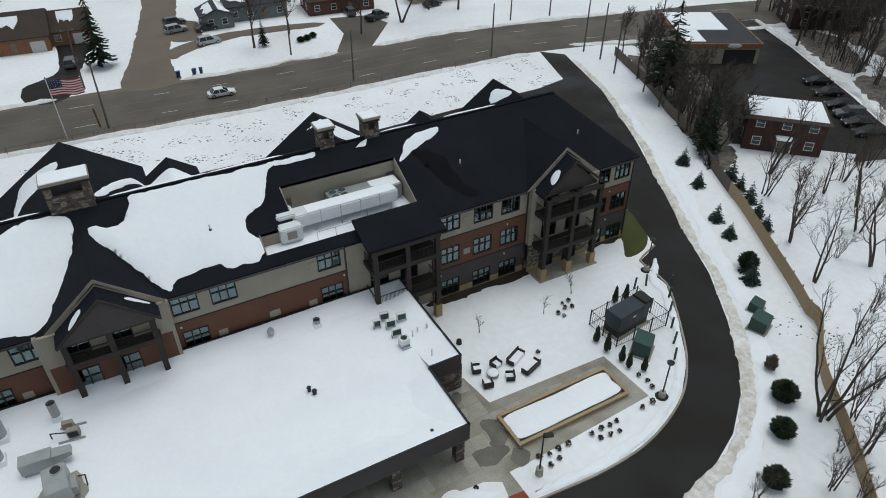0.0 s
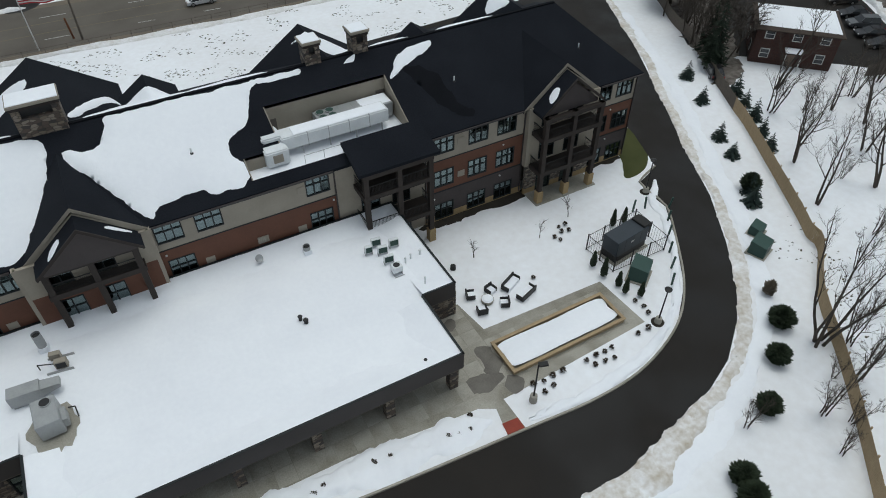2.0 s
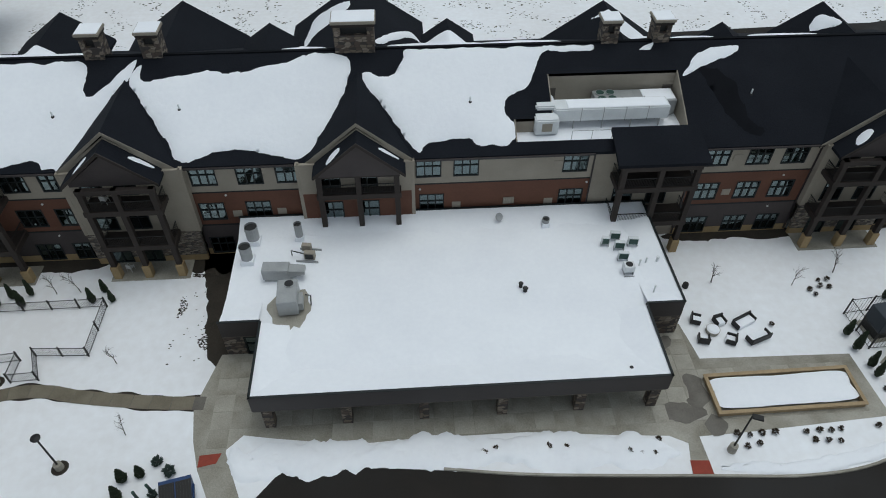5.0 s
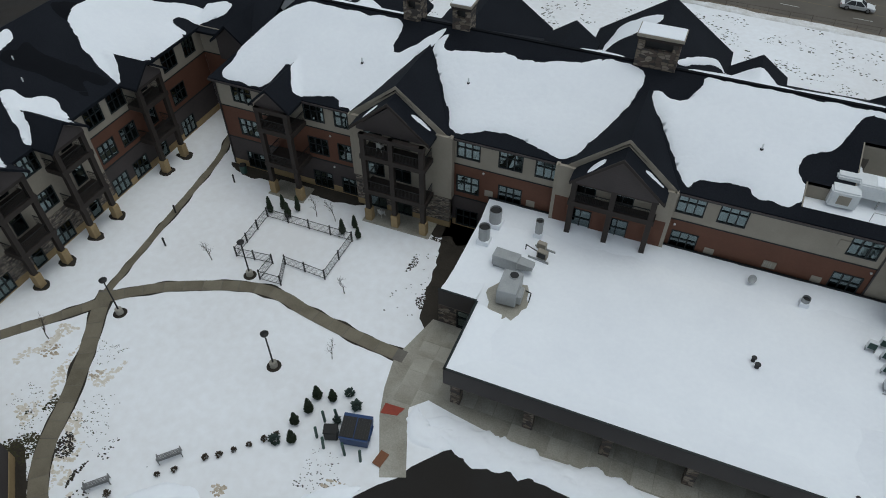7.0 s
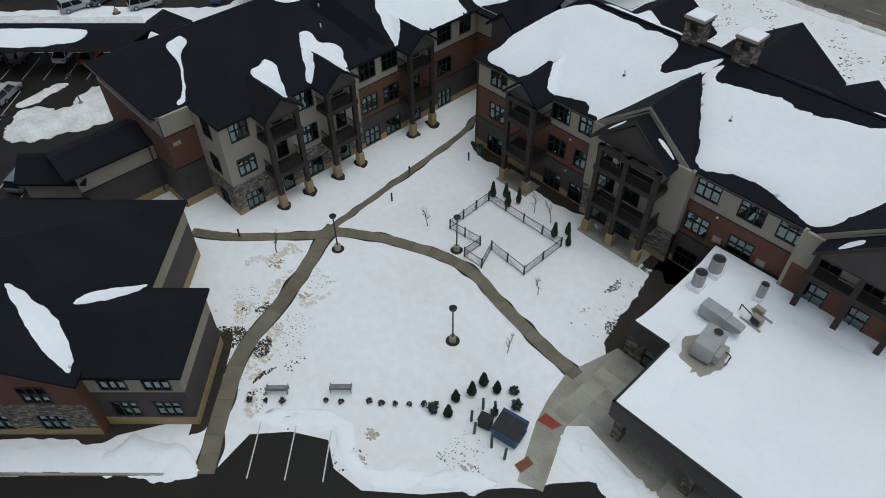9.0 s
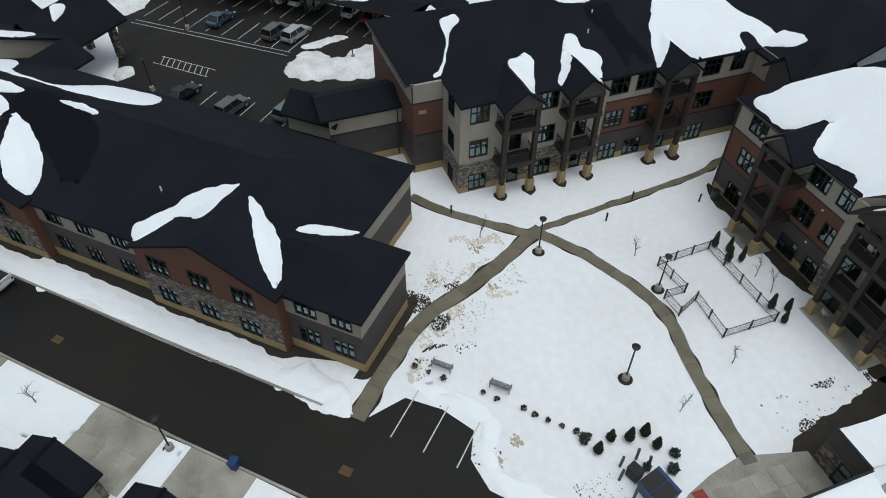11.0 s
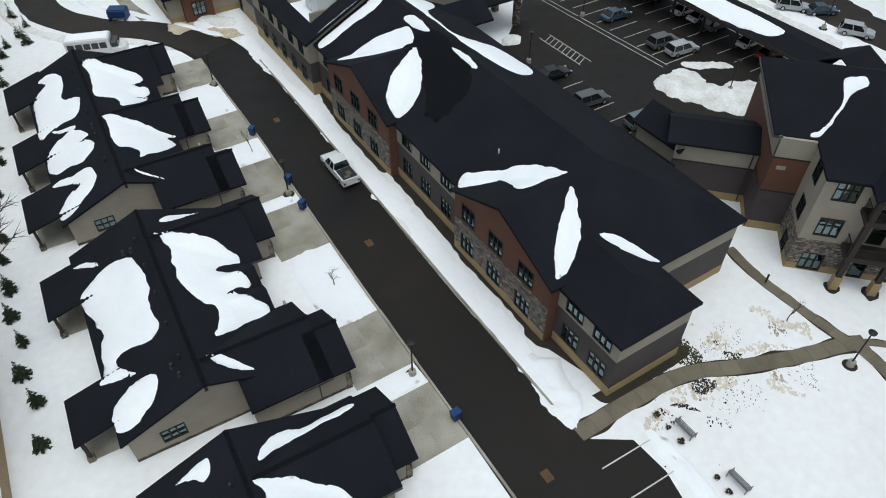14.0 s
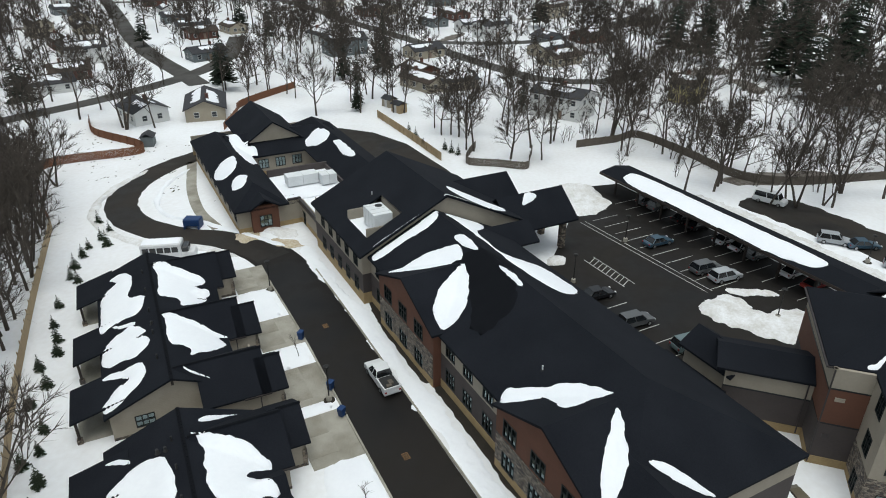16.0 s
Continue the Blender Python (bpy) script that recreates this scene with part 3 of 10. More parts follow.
sheet("parking_lot", [uv(16, 23.5), uv(14.5, 34), uv(20, 43), uv(20, 56), uv(70, 56), uv(72, 48), uv(60, 37), uv(57, 34), uv(48, 24), uv(30, 20)], 0.02, ASPHALT, "wet black asphalt parking lot with painted bays", "parking lot", kind="structure")

# ---- three-storey building behind the flat roof ----
YA, ZE = 40.4, 10.7
hall = thing("apartment_building", "three-storey brown and rust sided apartment building with dark snow-covered hip roof", "building")
ROWZ = (1.15, 5.35, 9.35)
BANDS = [(-0.3, 0.75, TANSTONE, 0.05), (0.75, 3.65, TAUPE), (3.65, 3.8, BLACK, 0.03), (3.8, 7.5, RUST), (7.5, 7.62, BLACK, 0.03), (7.62, ZE, PANEL)]
BANDS2 = [(-0.3, 7.5, RUST), (7.5, 7.62, BLACK, 0.03), (7.62, ZE, PANEL)]
LIGHT = [(-0.3, 0.75, TANSTONE, 0.05), (0.75, 3.7, LEDGE, 0.06), (3.7, ZE, BEIGE)]


def columns(x0, xs, rows, w=2.25, h=2.05):
    return [(x - x0, ROWZ[r], w, h) for x in xs for r in rows]


wall(hall, (-52.4, YA), (-37.0, YA), BANDS, columns(-52.4, (-49.4, -41.3, -38.0), (0, 1, 2)))
wall(hall, (-37.0, YA - 0.7), (-27.0, YA - 0.7), LIGHT, [(2.3 + 2.8 * k, z + 0.1, 1.9, 2.4, 2, 2) for k in (0, 1) for z in ROWZ])
wall(hall, (-27.0, YA), (-17.3, YA), BANDS, columns(-27.0, (-25.5,), (0, 1, 2)) + columns(-27, (-21.55, -18.2), (2,)) + columns(-27, (-21.4,), (1,)))
wall(hall, (-17.3, YA - 0.7), (-7.5, YA - 0.7), BANDS2[:1] + [(7.5, ZE, BEIGE)], [(2.6 + 3.2 * k, z, 1.9, 2.4, 2, 2) for k in (0, 1) for z in ROWZ[1:]])
wall(hall, (-7.5, YA), (8.6, YA), BANDS2, columns(-7.5, (-6.1, -2.8, 6.9), (2,)) + columns(-7.5, (-5.85, 6.9), (1,)))
wall(hall, (8.6, YA), (17.6, YA), [(-0.3, ZE, BEIGE)], [(3.2 + 3.2 * k, z, 1.9, 2.4, 2, 2) for k in (0, 1) for z in ROWZ])
wall(hall, (17.6, YA), (29.2, YA), BANDS, columns(17.6, (19.75, 23.6, 26.9), (0, 1, 2)))
wall(hall, (29.2, YA - 0.7), (37.6, YA - 0.7), LIGHT, [(2.4 + 3.2 * k, z + 0.1, 1.9, 2.4, 2, 2) for k in (0, 1) for z in ROWZ])
wall(hall, (37.6, YA), (43.4, YA), BANDS, columns(37.6, (38.95, 41.8), (0, 1, 2), 2.15))
for p, q in (((43.4, YA), (43.4, 59.6)), ((-52.4, 59.6), (-52.4, YA)), ((43.4, 59.6), (-52.4, 59.6))):
    wall(hall, p, q, BANDS)
# pale wings of wall beside the projecting bays
for x in (-37.0, -27.0, -17.3, -7.5, 29.2, 37.6):
    part("bay_side", boxes((x - 0.15, x + 0.15, YA - 0.72, YA + 0.28, 3.7, ZE)), BEIGE, hall)
for x in (-52.3, -27.2, -7.6, 8.5, 17.7, 29.0, 37.8, 43.3):
    part("downspout", boxes((x - 0.06, x + 0.06, YA - 0.14, YA - 0.02, 0.2, ZE - 0.1)), FASCIA, hall)
S = (15.6 - 10.65) / 10.0
z_at = lambda y: 10.65 + (y - 40.1) * S
RX0, RX1, YM = -52.8, 43.8, 50.1
roof_planes(hall, [
    [(RX0, 40.1, 10.65), (1.6, 40.1, 10.65), (1.6, 43.2, z_at(43.2)), (5.0, 43.2, z_at(43.2)), (5.0, YM, 15.6), (-47.4, YM, 15.6)],
    [(1.6, 40.1, 10.65), (17.0, 40.1, 10.65), (17.0, 41.2, z_at(41.2)), (1.6, 41.2, z_at(41.2))],
    [(5.0, 47.2, z_at(47.2)), (17.0, 47.2, z_at(47.2)), (17.0, YM, 15.6), (5.0, YM, 15.6)],
    [(17.0, 40.1, 10.65), (RX1, 40.1, 10.65), (38.6, YM, 15.6), (17.0, YM, 15.6)],
    [(RX1, 60.1, 10.65), (RX0, 60.1, 10.65), (-47.4, YM, 15.6), (38.6, YM, 15.6)],
    [(RX0, 60.1, 10.65), (RX0, 40.1, 10.65), (-47.4, YM, 15.6)],
    [(RX1, 40.1, 10.65), (RX1, 60.1, 10.65), (38.6, YM, 15.6)]])
part("roof_ridge", boxes((-47.4, 38.6, YM - 0.16, YM + 0.16, 15.52, 15.66)), WETSHINGLE, hall)
for x0, x1 in ((RX0, -37.4), (-26.8, -17.6), (-7.2, 8.4), (17.8, 28.9), (38.2, RX1)):
    part("gutter", boxes((x0, x1, 39.96, 40.12, 10.38, 10.54)), FASCIA, hall)
# roof well with tan walls
part("well_floor", boxes((5.0, 17.0, 41.2, 47.2, 10.5, 10.75), (1.6, 5.0, 41.2, 43.2, 10.5, 10.75)), SNOW, hall, "snow-covered floor of the roof well")
part("well_wall", boxes((5.0, 17.0, 47.2, 47.4, 10.7, z_at(47.2) - 0.02)), PANEL, hall, "tan wall of the roof well")
part("well_wall", boxes((1.6, 5.0, 43.2, 43.35, 10.7, z_at(43.2) - 0.02)), PANEL, hall, "tan wall of the roof well")
for x, y0, y1 in ((1.6, 41.2, 43.2), (5.0, 43.3, 47.2), (17.0, 41.2, 47.2)):
    bm = bmesh.new()
    slab_ = [(y0, 10.6), (y1, 10.6), (y1, z_at(y1) - 0.03), (y0, z_at(y0) - 0.03)]
    fa, fb = ([bm.verts.new((x + o, y, z)) for y, z in slab_] for o in (-0.1, 0.1))
    bm.faces.new(fa), bm.faces.new(fb[::-1])
    for i in range(4):
        bm.faces.new((fa[i], fb[i], fb[(i + 1) % 4], fa[(i + 1) % 4]))
    bmesh.ops.recalc_face_normals(bm, faces=list(bm.faces))
    part("well_wall", bm, PANEL, hall)
for x in (5.5, 16.4):
    part("well_door", boxes((x - 0.45, x + 0.45, 47.12, 47.2, 10.8, 12.7)), SOFFIT, hall, "tan steel door in the well wall")
# gables to the garden side: centre, half span, peak, nested porch gable
for xc, hw, ph in ((-32.25, 5.05, 3.9), (-12.0, 4.8, 3.85), (33.2, 4.7, 3.75)):
    roof_planes(hall, gable_y(xc, hw, 40.0, 48.4, 10.55, 14.55), 0.3)
    part("rake_trim", gable_band(xc, hw - 0.05, 39.96, 10.22, 14.2, 0.34), PANEL, hall, "beige rake board under the gable roof")
    gable_wall(hall, xc, hw - 0.5, YA - 0.42, ZE - 0.1, ZE, 14.0, BEIGE)
    roof_planes(hall, gable_y(xc, ph + 0.05, 38.1, 40.6, 10.6, 13.9), 0.26)
    part("rake_trim", gable_band(xc, ph, 38.06, 10.3, 13.6, 0.32), TIMBER, hall, "dark rake board of the porch gable")
    gable_wall(hall, xc, ph - 0.45, 38.5, ZE - 0.45, ZE - 0.15, 13.3, TAUPE)
balconies(hall, (-34.8, -32.0, -29.0), 37.9, YA - 0.6, (4.0, 8.1), ZE - 0.3, 0.0, True)
balconies(hall, (-15.5, -12.2, -8.9), 38.9, YA - 0.6, (8.1,), ZE - 0.3, 3.7, False)
balconies(hall, (29.9, 33.3, 36.6), 37.9, YA - 0.6, (4.0, 8.1), ZE - 0.3, 0.0, True)
balconies(hall, (10.6, 13.9, 17.1), 38.2, YA, (4.0, 8.1), ZE - 0.3, 0.0, True)
roof_planes(hall, [[(9.9, 37.9, 10.75), (18.0, 37.9, 10.75), (17.6, 41.6, 12.1), (9.9, 41.6, 12.1)]], 0.3)
# small gable over the narrow balconies
roof_planes(hall, gable_y(-44.4, 2.2, 37.7, 46.0, 10.6, 12.6), 0.28)
gable_wall(hall, -44.4, 1.75, 38.0, ZE - 0.4, ZE - 0.2, 12.15, TAUPE)
balconies(hall, (-45.8, -42.7), 37.9, YA, (4.0, 8.1), ZE - 0.3, 0.0, True)
# gables to the road side
for xc, hw, ye, zr in ((-12.5, 7.0, 65.0, 15.2), (-20.6, 2.6, 56.5, 15.1), (-30.0, 6.0, 62.0, 15.0), (-3.4, 2.6, 56.5, 15.1), (13.0, 6.0, 59.9, 14.9), (23.6, 2.6, 54.6, 14.9), (35.5, 4.8, 58.2, 15.0), (-42.0, 4.5, 61.0, 14.6)):
    roof_planes(hall, gable_y(xc, hw, 50.0, ye, zr - hw * 0.68, zr), 0.3)


def chimney(x, y, w, d, z0, z1):
    o = 0.30 if w > 2 else 0.22
    c = part("chimney", boxes((x - w / 2, x + w / 2, y - d / 2, y + d / 2, z0, z1 - 1.3)), FIELDSTONE, hall, "brown field stone chimney")
    for sx in (-1, 1):
        part("pier", boxes((x + sx * (w / 2 - o) - o, x + sx * (w / 2 - o) + o, y - d / 2, y + d / 2, z1 - 1.3, z1 - 0.5)), FIELDSTONE, c)
    part("back_wall", boxes((x - w / 2 + 2 * o, x + w / 2 - 2 * o, y + d / 2 - 0.28, y + d / 2, z1 - 1.3, z1 - 0.5)), FIELDSTONE, c)
    # Dark block filling the opening; its colour stands in for the recess's shade.
    part("flue", boxes((x - w / 2 + 0.35, x + w / 2 - 0.35, y - d / 2 + 0.35, y + d / 2 - 0.35, z1 - 1.32, z1 - 0.6)), DARKVENT, c)
    part("cap_frame", boxes((x - w / 2 - 0.1, x + w / 2 + 0.1, y - d / 2 - 0.1, y + d / 2 + 0.1, z1 - 0.5, z1 - 0.22)), TIMBER, c)
    part("cap", bevel(boxes((x - w / 2 - 0.2, x + w / 2 + 0.2, y - d / 2 - 0.2, y + d / 2 + 0.2, z1 - 0.22, z1 + 0.03)), 0.03), PANEL, c, "pale stone chimney cap")
    part("cap_snow", bevel(boxes((x - w / 2 - 0.12, x + w / 2 + 0.12, y - d / 2 - 0.12, y + d / 2 + 0.12, z1 + 0.03, z1 + 0.1)), 0.03), SNOW, c, "snow on the chimney cap")


chimney(-12.15, 50.65, 3.55, 1.9, 13.6, 18.4)
chimney(11.05, 50.6, 1.5, 1.5, 14.0, 17.75)
chimney(15.85, 50.6, 1.55, 1.5, 14.0, 17.7)
chimney(-35.0, 50.6, 1.7, 1.7, 14.0, 17.9)
chimney(-30.0, 50.6, 1.7, 1.7, 14.0, 17.9)

# ---- one-storey hall with the flat snow roof ----
low = thing("dining_hall", "one-storey hall with flat snow-covered roof, dark brown fascia and stone columns", "building")
Z1, RZ = 4.75, 4.2
OUT = [(-23.3, 27.9), (-20.03, 27.9), (-20.03, 20.9), (10.8, 20.9), (10.8, 27.8), (13.95, 27.8), (13.85, 40.2), (-23.3, 40.2)]
bm = bmesh.new()
slab(bm, [(x + (0.08 if x < 0 else -0.08), y + (0.08 if y < 30 else -0.08), RZ - 0.2) for x, y in OUT], 1.2)
part("roof_deck", bm, SOFFIT, low)
inn = [(-23.15, 28.05), (-19.88, 28.05), (-19.88, 21.05), (10.65, 21.05), (10.65, 27.95), (13.8, 27.95), (13.7, 40.2), (-23.15, 40.2)]
bm = bmesh.new()
slab(bm, [(x, y, RZ) for x, y in inn], 0.17)
part("roof_snow", bm, SNOW, low, "deep smooth snow on the flat roof")
for a, b in zip(OUT[:7], OUT[1:]):
    m, L = wall_frame(a, b)
    part("parapet", boxes((0.004, L - 0.004, 0, 0.14, Z1 - 1.75, Z1)), FASCIA, low, m=m)
    part("coping", boxes((-0.03, L + 0.03, -0.03, 0.16, Z1, Z1 + 0.05)), BLACK, low, m=m)
    bm = bmesh.new()
    k = max(2, int(L / 0.8))
    rows_ = [[bm.verts.new((0.12 + (L - 0.24) * i / k, 0.13 + o * (1 + 0.35 * noise.noise((i * 0.5, L, o))), RZ + z + 0.06 * noise.noise((i * 0.7, L, 3.0)) * (z > 0))) for o, z in ((0.0, 0.50), (0.5, 0.44), (1.3, 0.2), (2.4, -0.02))] for i in range(k + 1)]
    for r_, q_ in zip(rows_, rows_[1:]):
        for i in range(3):
            bm.faces.new((r_[i], q_[i], q_[i + 1], r_[i + 1]))
    bmesh.ops.recalc_face_normals(bm, faces=list(bm.faces))
    part("drifted_snow", bm, SNOW, low, m=m, smooth=True)
ZB = Z1 - 1.7
wall(low, (-18.0, 25.2), (9.0, 25.2), [(0, 1.0, FIELDSTONE, 0.06), (1.0, ZB, TAUPE)], [(2.5 + 3.4 * k, 1.75, 2.2, 2.0) for k in range(8)])
wall(low, (-20.2, 28.4), (-20.2, 25.2), [(0, ZB, FIELDSTONE)])
wall(low, (-20.2, 25.2), (-18.0, 25.2), [(0, ZB, FIELDSTONE)])
wall(low, (-23.5, 28.4), (-20.2, 28.4), [(0, ZB, FIELDSTONE)], [(2.2, 1.15, 1.1, 2.25, 1, 2)])
wall(low, (-23.5, 40.2), (-23.5, 28.4), [(0, ZB, FIELDSTONE)])
wall(low, (9.0, 25.2), (11.1, 25.2), [(0, ZB, FIELDSTONE)])
wall(low, (11.1, 25.2), (11.1, 28.3), [(0, ZB, FIELDSTONE)])
wall(low, (11.1, 28.3), (14.3, 28.3), [(0, ZB, FIELDSTONE)])
wall(low, (14.3, 28.3), (14.0, 40.2), [(0, ZB, FIELDSTONE)], [(3.0 + 3.0 * k, 1.6, 1.8, 1.9) for k in range(3)])
for x in (-19.2, -13.35, -7.5, -1.5, 4.5, 10.2):
    part("column", boxes((x - 0.38, x + 0.38, 21.3, 22.05, 0, ZB + 0.1)), FIELDSTONE, low, "square field stone column")

# ---- three-storey wing at right angles ----
XB = -60.2
wing = thing("apartment_wing", "three-storey apartment wing with beige, rust and stone walls", "building")
NEARB = [(-0.3, 0.75, TANSTONE, 0.05), (0.75, 3.7, LEDGE, 0.05), (3.7, ZE, BEIGE)]
wall(wing, (XB, 14.6), (XB, 30.6), NEARB, [(y - 14.6, z, 2.0, 2.05) for y in (16.6, 24.0) for z in ROWZ] + [(y - 14.6, z + 0.1, 1.3, 2.4, 1, 2) for y in (20.6, 28.0) for z in ROWZ])
wall(wing, (XB, 30.6), (XB, 48.5), BANDS, [(y - 30.6, z, 2.2, 2.05) for y in (31.9, 34.95, 43.0) for z in ROWZ] + [(y - 30.6, z + 0.1, 1.3, 2.4, 1, 2) for y in (38.5,) for z in ROWZ] + [(46.3 - 30.6, ROWZ[2], 1.8, 2.05)])
wall(wing, (-65.1, 14.6), (XB, 14.6), NEARB, [(2.5, z, 1.6, 2.05) for z in ROWZ])
ENDW = [(-0.3, 0.9, TANSTONE, 0.05), (0.9, 4.65, TAUPE), (4.65, 4.8, BLACK, 0.03), (4.8, 8.45, RUST), (8.45, 8.6, BLACK, 0.03), (8.6, 10.6, BEIGE)]
wall(wing, (-65.1, 11.3), (-65.1, 14.6), ENDW)
wall(wing, (-79.3, 11.3), (-65.1, 11.3), ENDW)
wall(wing, (-79.3, 90), (-79.3, 11.3), BANDS)
part("wall_vent", boxes((-65.05, -65.0, 12.0, 12.8, 7.3, 7.7)), PANEL, wing, "small beige wall vent")
part("wall_vent", boxes((-65.05, -65.0, 11.9, 12.5, 3.2, 3.6)), FASCIA, wing)
part("downspout", boxes((-65.12, -65.0, 11.32, 11.44, 0.2, 10.5)), FASCIA, wing)
part("gutter", boxes((-79.7, -65.42, 10.72, 10.88, 10.38, 10.54), (-65.58, -65.42, 10.88, 14.1, 10.38, 10.54)), FASCIA, wing)
RB = 15.6
roof_planes(wing, [[(-79.7, 10.9, 10.65), (-65.5, 10.9, 10.65), (-72.6, 18.0, 14.2)],
                   [(-65.5, 10.9, 10.65), (-65.5, 14.5, 10.65), (-72.6, 21.6, 14.2), (-72.6, 18.0, 14.2)],
                   [(-65.5, 14.5, 10.65), (-59.9, 14.5, 10.65), (-69.8, 24.4, RB), (-72.6, 21.6, 14.2)],
                   [(-59.9, 14.5, 10.65), (-59.9, 92, 10.65), (-69.8, 92, RB), (-69.8, 24.4, RB)],
                   [(-79.7, 92, 10.65), (-79.7, 10.9, 10.65), (-72.6, 18.0, 14.2), (-72.6, 21.6, 14.2), (-69.8, 24.4, RB), (-69.8, 92, RB)]])
# gables over the balcony stacks face the garden
stack = thing("balcony_front", "dark timber balcony stacks with small gables on tan piers", "balcony", pose(0, 0, 0, 0, 0, 90))
for ya, yb in ((18.6, 21.85), (25.55, 28.65), (36.35, 39.4)):
    yc = (ya + yb) / 2
    roof_planes(stack, gable_y(yc, 2.25, 57.75, 66.0, 10.62, 12.45), 0.26)
    gable_wall(stack, yc, 1.75, 58.15, ZE - 0.4, ZE - 0.05, 12.05, TAUPE)
    balconies(stack, (ya, yb), 58.45, 60.2, (4.0, 8.1), ZE - 0.3, 0.0, True)
    for y in (ya, yb):
        sheet("bare_ground", [(-58.4 + 0.9 * math.cos(0.9 * k) * (1 + 0.25 * math.sin(3 * k + y)), y + 0.75 * math.sin(0.9 * k)) for k in range(7)], 0.014, SOIL, "dark wet soil melted free round a pier", "bare ground", 0.25, 0.3, 0.02)
# link in the corner between the two buildings
link = thing("link_building", "recessed three-storey link with small dark gable", "building")
wall(link, (-60.2, 48.5), (-52.4, 48.5), BANDS, [(5.2, z, 1.8, 2.05) for z in ROWZ])
roof_planes(link, [[(-60.5, 47.9, 10.4), (-52.0, 47.9, 10.4), (-52.0, 58, 14.8), (-60.5, 58, 14.8)]])
roof_planes(link, gable_y(-55.2, 2.3, 46.8, 55, 10.3, 12.4))
gable_wall(link, -55.2, 1.8, 47.3, 8.0, ZE - 0.2, 12.0, TAUPE)

# ---- two-storey wing along the lane ----
court = thing("two_storey_wing", "long two-storey taupe and beige wing with rust gables", "building", B2)
ZE2 = 6.65
W2 = [(-0.3, 1.0, TANSTONE, 0.04), (1.0, 4.35, TAUPE), (4.35, ZE2, PANEL)]
G2B = [(-0.3, 1.0, TANSTONE, 0.04), (1.0, 4.1, LEDGE, 0.06), (4.1, 7.0, RUST)]


def front(u0, u1, v, bands, wins):
    """A wall facing the lane from u0 to u1."""
    return wall(court, (-u1, v), (-u0, v), bands, [(u1 - u, z, w, h) for u, z, w, h in wins])


front(0, 7.0, 0, W2, [(u, z, 2.0, 1.9) for u in (1.75, 4.9) for z in (2.15, 5.6)])
front(7.0, 20.6, -0.9, G2B, [(u, z, 2.1, 1.95) for u in (10.1, 14.3, 18.5) for z in (1.75, 5.35)])
front(20.6, 33.2, 0, W2, [(u, z, 1.9, 1.9) for u in (23.6, 27.4, 31.0) for z in (2.15, 5.6)])
front(33.2, 47.2, -0.9, G2B, [(u, z, 2.1, 1.95) for u in (36.6, 40.6, 44.7) for z in (1.75, 5.35)])
front(47.2, 52.5, 0, W2, [(49.5, z, 1.9, 1.9) for z in (2.15, 5.6)])
for u in (7.0, 20.6, 33.2, 47.2):
    part("bay_side", boxes((-u - 0.14, -u + 0.14, -0.88, 0.2, -0.3, ZE2 + 0.3)), RUST, court)
ENDB = [(-0.3, 1.0, TANSTONE, 0.04), (1.0, 4.35, TAUPE), (4.35, ZE2, BEIGE)]
wall(court, (0, 0), (0, 7.6), ENDB)
wall(court, (0, 7.6), (-4.6, 7.6), ENDB)
wall(court, (-4.6, 7.6), (-4.6, 18.0), ENDB)
wall(court, (-4.6, 18.0), (-52.5, 18.0), ENDB)
ZR2 = 11.2
roof_planes(court, hip(-52.6, -4.2, -0.35, 18.4, ZE2, ZR2, 0, 9.4), 0.25)
roof_planes(court, [[(-12, -0.35, ZE2), (0.35, -0.35, ZE2), (-3.6, 3.8, 8.75), (-12, 3.8, 8.75)], [(0.35, 8.0, ZE2), (-12, 8.0, ZE2), (-12, 3.8, 8.75), (-3.6, 3.8, 8.75)], [(0.35, -0.35, ZE2), (0.35, 8.0, ZE2), (-3.6, 3.8, 8.75)]], 0.25)
for uc, hw in ((13.8, 7.3), (40.2, 7.5)):
    roof_planes(court, gable_y(-uc, hw, -1.25, 8.0, 6.9, 9.95), 0.25)
    gable_wall(court, -uc, hw - 0.5, -0.92, 6.9, 7.0, 9.7, RUST)

# ---- further wings of the complex ----
big = thing("care_wing", "two-storey taupe care wing with dark roof and beige gable end", "building", B2)
ZE3, ZR3 = 7.0, 13.0
W3 = [(-0.3, 1.6, TANSTONE, 0.04), (1.6, 4.3, TAUPE), (4.3, ZE3, PANEL)]
wall(big, (-71.0, -1.1), (-52.3, -1.1), W3, [(71 - u, z, 1.5, 2.0) for u in (54.6, 57.8, 61.0, 64.2, 67.4) for z in (2.1, 5.6)])
wall(big, (-52.3, -1.1), (-52.3, 22.6), [(-0.3, 1.6, TANSTONE, 0.04), (1.6, 4.3, TAUPE), (4.3, ZE3, BEIGE)])
wall(big, (-52.3, 22.6), (-71.0, 22.6), W3)
wall(big, (-71.0, 22.6), (-71.0, -1.1), W3)
bm = bmesh.new()
bm.faces.new([bm.verts.new(p) for p in ((-52.35, -1.1, ZE3), (-52.35, 22.6, ZE3), (-52.35, 10.7, ZR3 - 0.3))])
part("gable_wall", bm, BEIGE, big)
zs = lambda v: ZE3 + (v + 1.5) * (ZR3 - ZE3) / 12.2
